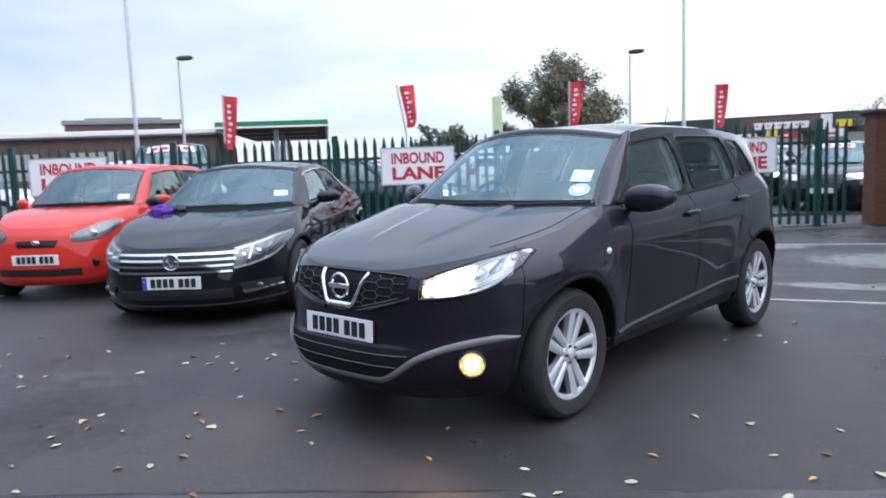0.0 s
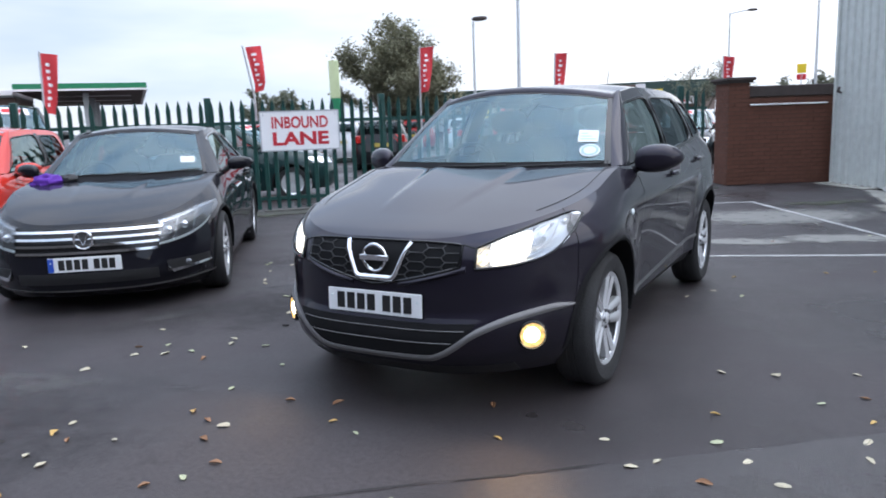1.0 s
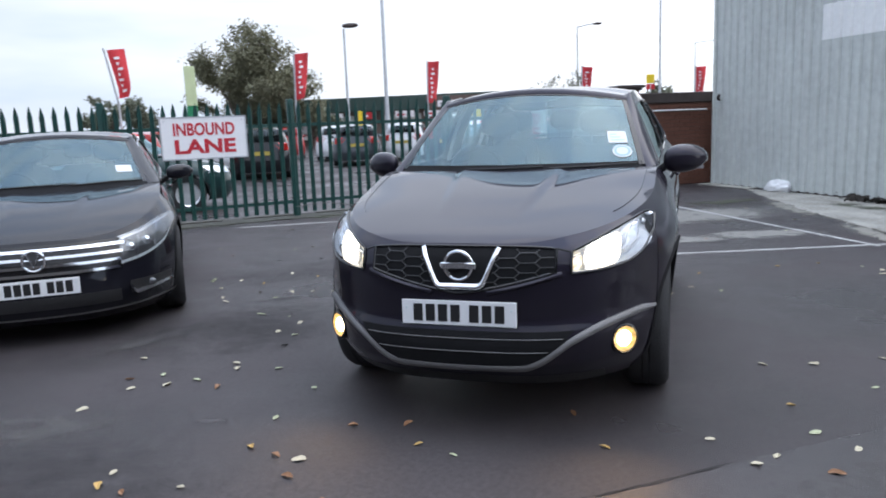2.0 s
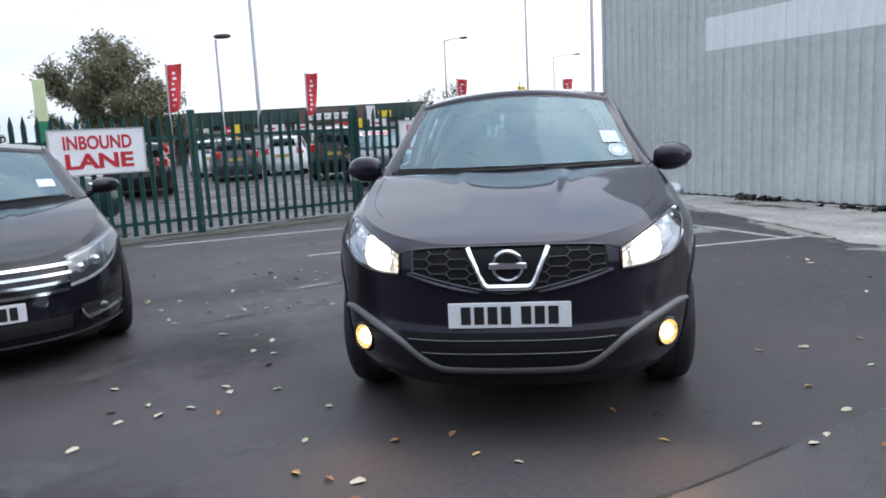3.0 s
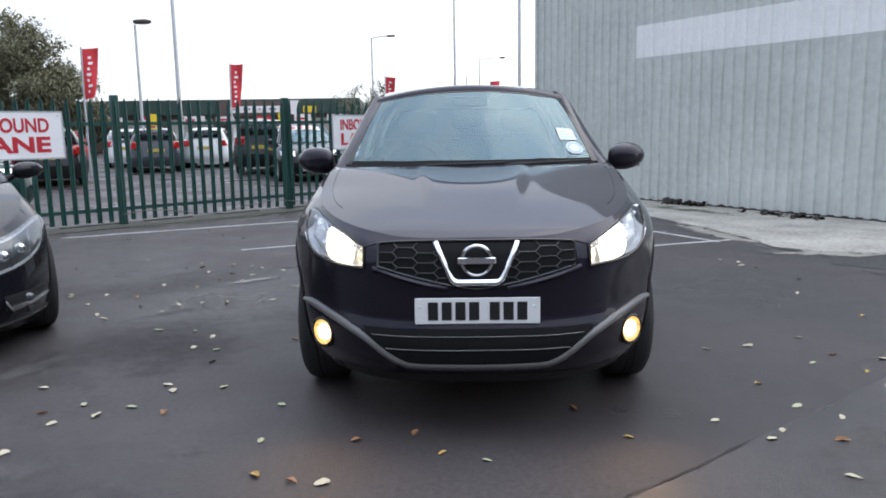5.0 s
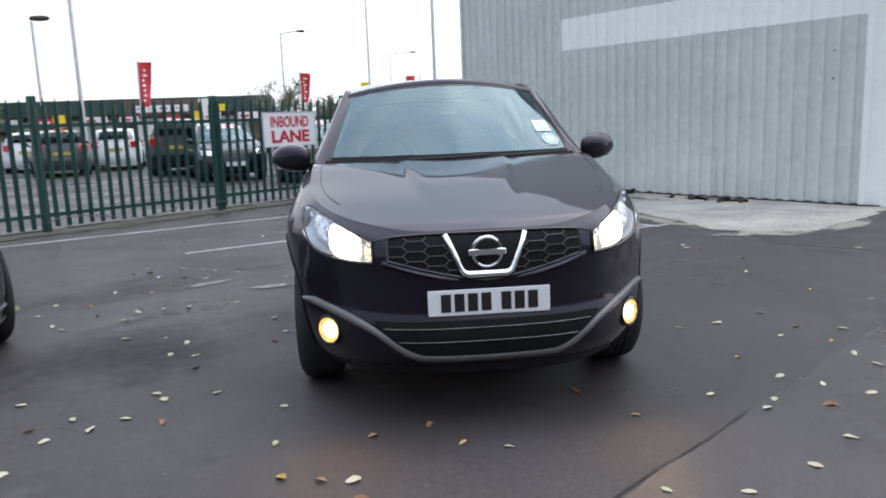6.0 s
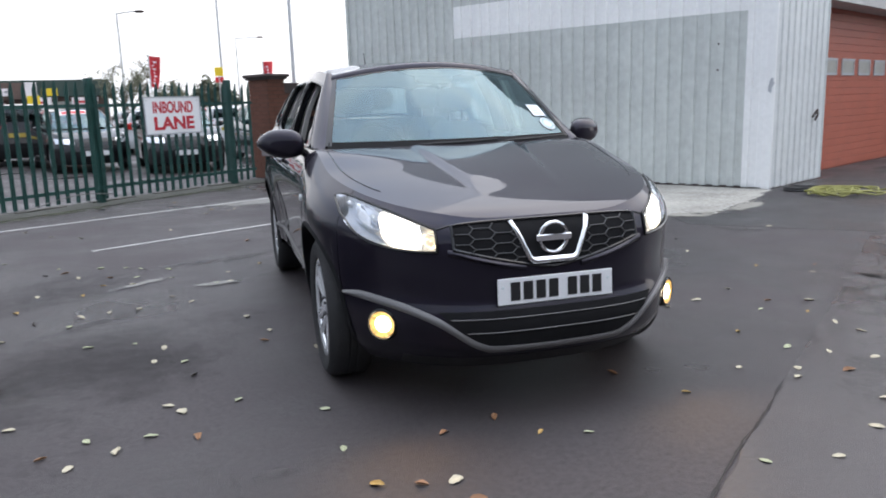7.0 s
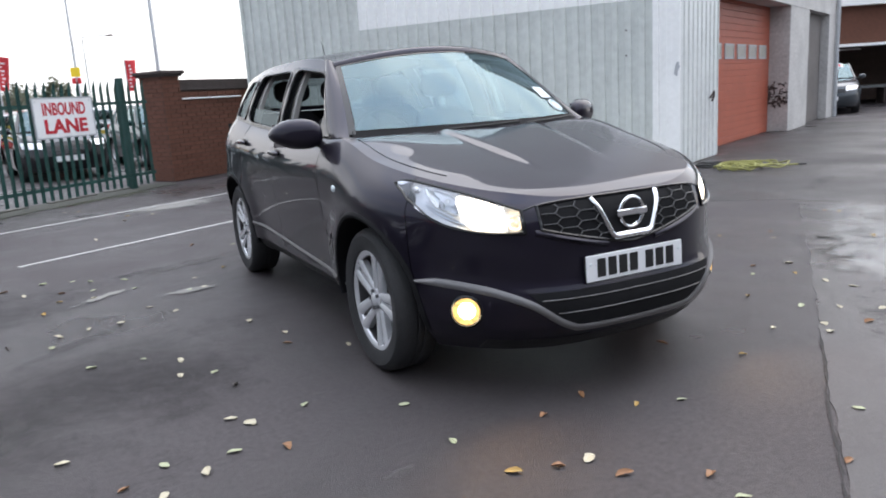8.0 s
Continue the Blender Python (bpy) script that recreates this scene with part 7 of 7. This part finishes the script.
tree("tree", -28.8, 46.0, 3.7, 1.1, 1.0, 5000, 0.16, 9, LEAF_GREY, "distant dull green tree")
tree("tree", -25.5, 47.0, 3.5, 1.3, 0.8, 6000, 0.16, 13, LEAF_GREY, "distant round green tree")
tree("tree", -41.0, 45.0, 4.7, 1.2, 1.0, 6000, 0.16, 15, LEAF_GREY, "distant dark green tree beside the petrol canopy")
tree("tree", -2.5, 66.0, 4.6, 1.4, 0.6, 5000, 0.22, 17, LEAF_GREY, "low distant bushy tree")

# ---- fallen leaves ----
LEAVES = [material("fallen_leaf_yellow", (0.50, 0.33, 0.11), 0.6, 0, 0, 0.25, 40), material("fallen_leaf_pale", (0.50, 0.45, 0.33), 0.6, 0, 0, 0.2, 40), material("fallen_leaf_brown", (0.29, 0.15, 0.075), 0.6, 0, 0, 0.3, 40), material("fallen_leaf_green", (0.40, 0.42, 0.27), 0.6, 0, 0, 0.25, 40), material("fallen_leaf_dark", (0.035, 0.028, 0.022), 0.5, 0, 0, 0.3, 40)]
base_leaves = []
for k in range(9):
    rng = random.Random(50 + k)
    curl, wide = rng.uniform(0.15, 0.65), rng.uniform(0.42, 0.68)
    v, f = slab(lambda u, w: Vector(((u - 0.5), (w - 0.5) * 2 * wide * 0.5 * math.sin(math.pi * (0.04 + 0.93 * u)) ** 0.8 * (1 + 0.16 * math.sin(17 * u + k)) + 0.10 * math.sin(3 * u + k), 0.05 + curl * (w - 0.5) ** 2 * math.sin(math.pi * u) + 0.05 * max(math.sin(4 * u + k), -0.4) + 0.04 * math.sin(9 * w + k))), 8, 5, (0, 0, -0.014))
    me_ob = part("fallen_leaf", (v, f), LEAVES[4 if k == 8 else k % 4], None)
    me_ob.location = (rng.uniform(-3.5, 4.0), rng.uniform(-2.2, -0.9), 0.0)
    me_ob.rotation_euler = (0, 0, rng.uniform(0, 6.28))
    me_ob.scale = (0.055, 0.055, 0.055)
    base_leaves.append(me_ob)
    tagged(me_ob, ("curled yellow fallen leaf on the asphalt", "pale dry fallen leaf on the asphalt", "brown fallen leaf on the wet asphalt", "greenish fallen leaf on the asphalt", "dark rotten fallen leaf on the asphalt")[4 if k == 8 else k % 4], "leaf", "fallen leaves")
rng = random.Random(77)
# pale, brown, yellow and dark leaves where they lie, then a thin scatter towards the fence
spots = [(1, q) for q in [(-2.25, 0.67), (-1.91, 0.43), (-1.78, 0.29), (-1.94, 0.19), (-1.66, 0.39), (-1.61, 0.71), (-1.55, 0.62), (-1.3, 0.67), (-0.59, -0.39), (-0.94, 0.42), (0.03, -0.2), (0.51, -0.64), (0.78, -0.7), (1.3, 0.09), (1.05, 0.2), (1.48, 0.37), (1.62, 0.23), (1.76, 0.08), (2.04, 0.44), (2.03, 0.62), (1.38, -0.35), (1.11, -0.55), (1.22, -0.0), (-1.97, -0.13), (-1.29, -0.68), (-1.0, -1.03), (-2.78, 0.0), (-2.89, -0.25), (-2.44, -0.57), (-2.31, -0.77), (-3.81, -0.12), (-1.15, -1.0), (-0.93, -0.72), (-0.35, -0.85), (-0.55, -1.36)]]
spots += [(1, q) for q in [(-1.68, 1.62), (-2.1, 1.79), (-1.56, 1.33), (-2.98, 2.89), (-2.74, 2.23), (-2.63, 2.11), (-3.24, 2.81), (-2.25, 2.52), (-2.08, 2.58), (-1.7, 2.88), (-1.56, 2.67), (-2.66, 3.26), (-3.35, 4.56), (-2.47, 3.85), (-2.14, 4.13), (-1.78, 3.9), (-2.7, 4.32), (-3.23, 4.77), (-1.09, 1.75), (2.26, 1.07), (1.61, 1.34), (1.35, 1.28), (1.98, 1.51), (2.52, 4.07), (2.5, 2.73), (3.94, 3.45), (-1.72, 1.38), (-1.85, 1.77), (-0.86, 1.32), (-1.3, 3.57), (-1.39, 3.2), (-1.9, 2.6), (-1.21, 2.12), (1.2, 3.08), (1.84, 1.01), (0.98, 3.18), (0.84, 2.92)]]
spots += [(2, q) for q in [(-1.48, 0.32), (-0.71, -0.37), (-0.52, 0.0), (-0.27, 0.07), (0.45, 0.36), (1.5, -0.02), (2.02, 1.16), (-0.56, -0.54), (-0.33, -0.69), (0.11, -0.88), (-1.13, 1.55), (-2.06, 0.32), (-1.13, -0.82), (-0.44, -0.96)]]
spots += [(0, q) for q in [(-0.86, -0.32), (-0.15, -0.13), (0.63, 0.02), (1.42, 0.68), (2.05, 0.86), (-1.26, -0.79), (-0.89, -1.27)]]
spots += [(5, q) for q in [(-1.51, 1.1), (-2.51, 2.45), (-2.76, 4.06), (2.73, 3.25), (-1.4, -0.97)]]
spots += [(3, q) for q in [(-0.93, -0.0)]]
known = len(spots)
loose = [(rng.gauss(-2.4, 0.45), rng.gauss(2.9, 0.7)) for _ in range(14)] + [(rng.uniform(-5, 3), rng.uniform(3.6, 9)) for _ in range(46)] + [(rng.uniform(2.2, 4.8), rng.uniform(-1.6, 2.2)) for _ in range(16)] + [(rng.uniform(-4.6, -2.4), rng.uniform(-1.8, 0.1)) for _ in range(8)]
spots += [(rng.choice((1, 1, 1, 2, 0, 3)), q) for q in loose]
for i, (tone, (x, y)) in enumerate(spots):
    if i >= known:
        q = saloon_pose.inverted() @ Vector((x, y, 0))
        if (abs(x) < 0.95 and 0.2 < y < 4.4) or (abs(q.x) < 0.95 and 0 < q.y < 4.9):
            continue
        if math.hypot(x - 2.5, y + 2.4) < 0.5:
            continue
    src = base_leaves[{0: (0, 4), 1: (1, 5, 7, 1), 2: (2, 6, 2), 3: (3, 7), 5: (8, 8)}[tone][rng.randrange(2 if tone in (0, 3, 5) else 3)]]
    lf = src.copy()
    scene.collection.objects.link(lf)
    sc = rng.uniform(0.040, 0.064)
    lf.matrix_world = Matrix.Translation((x, y, 0.004)) @ pose(0, 0, 0, rng.uniform(-6, 6), rng.uniform(-6, 6), rng.uniform(0, 360)) @ Matrix.Diagonal((sc, sc, sc, 1))

# ---- the car's own lamps ----
for sx in (-1, 1):
    for x, y, z, power, size, wide in ((0.64, 0.16, 0.80, 3.4, 60, 0.03), (0.69, 0.20, 0.405, 4.8, 120, 0.018)):
        ld = bpy.data.lights.new("car_lamp", "SPOT")
        ld.energy, ld.color, ld.spot_size, ld.spot_blend, ld.shadow_soft_size = power, (1.0, 0.60, 0.28), radians(size), 1.0, wide
        lo = new("car_lamp", ld)
        lo.matrix_world = look((sx * x, y - 0.06, z), (sx * x * 1.1, y - 3.0, z - 1.25))
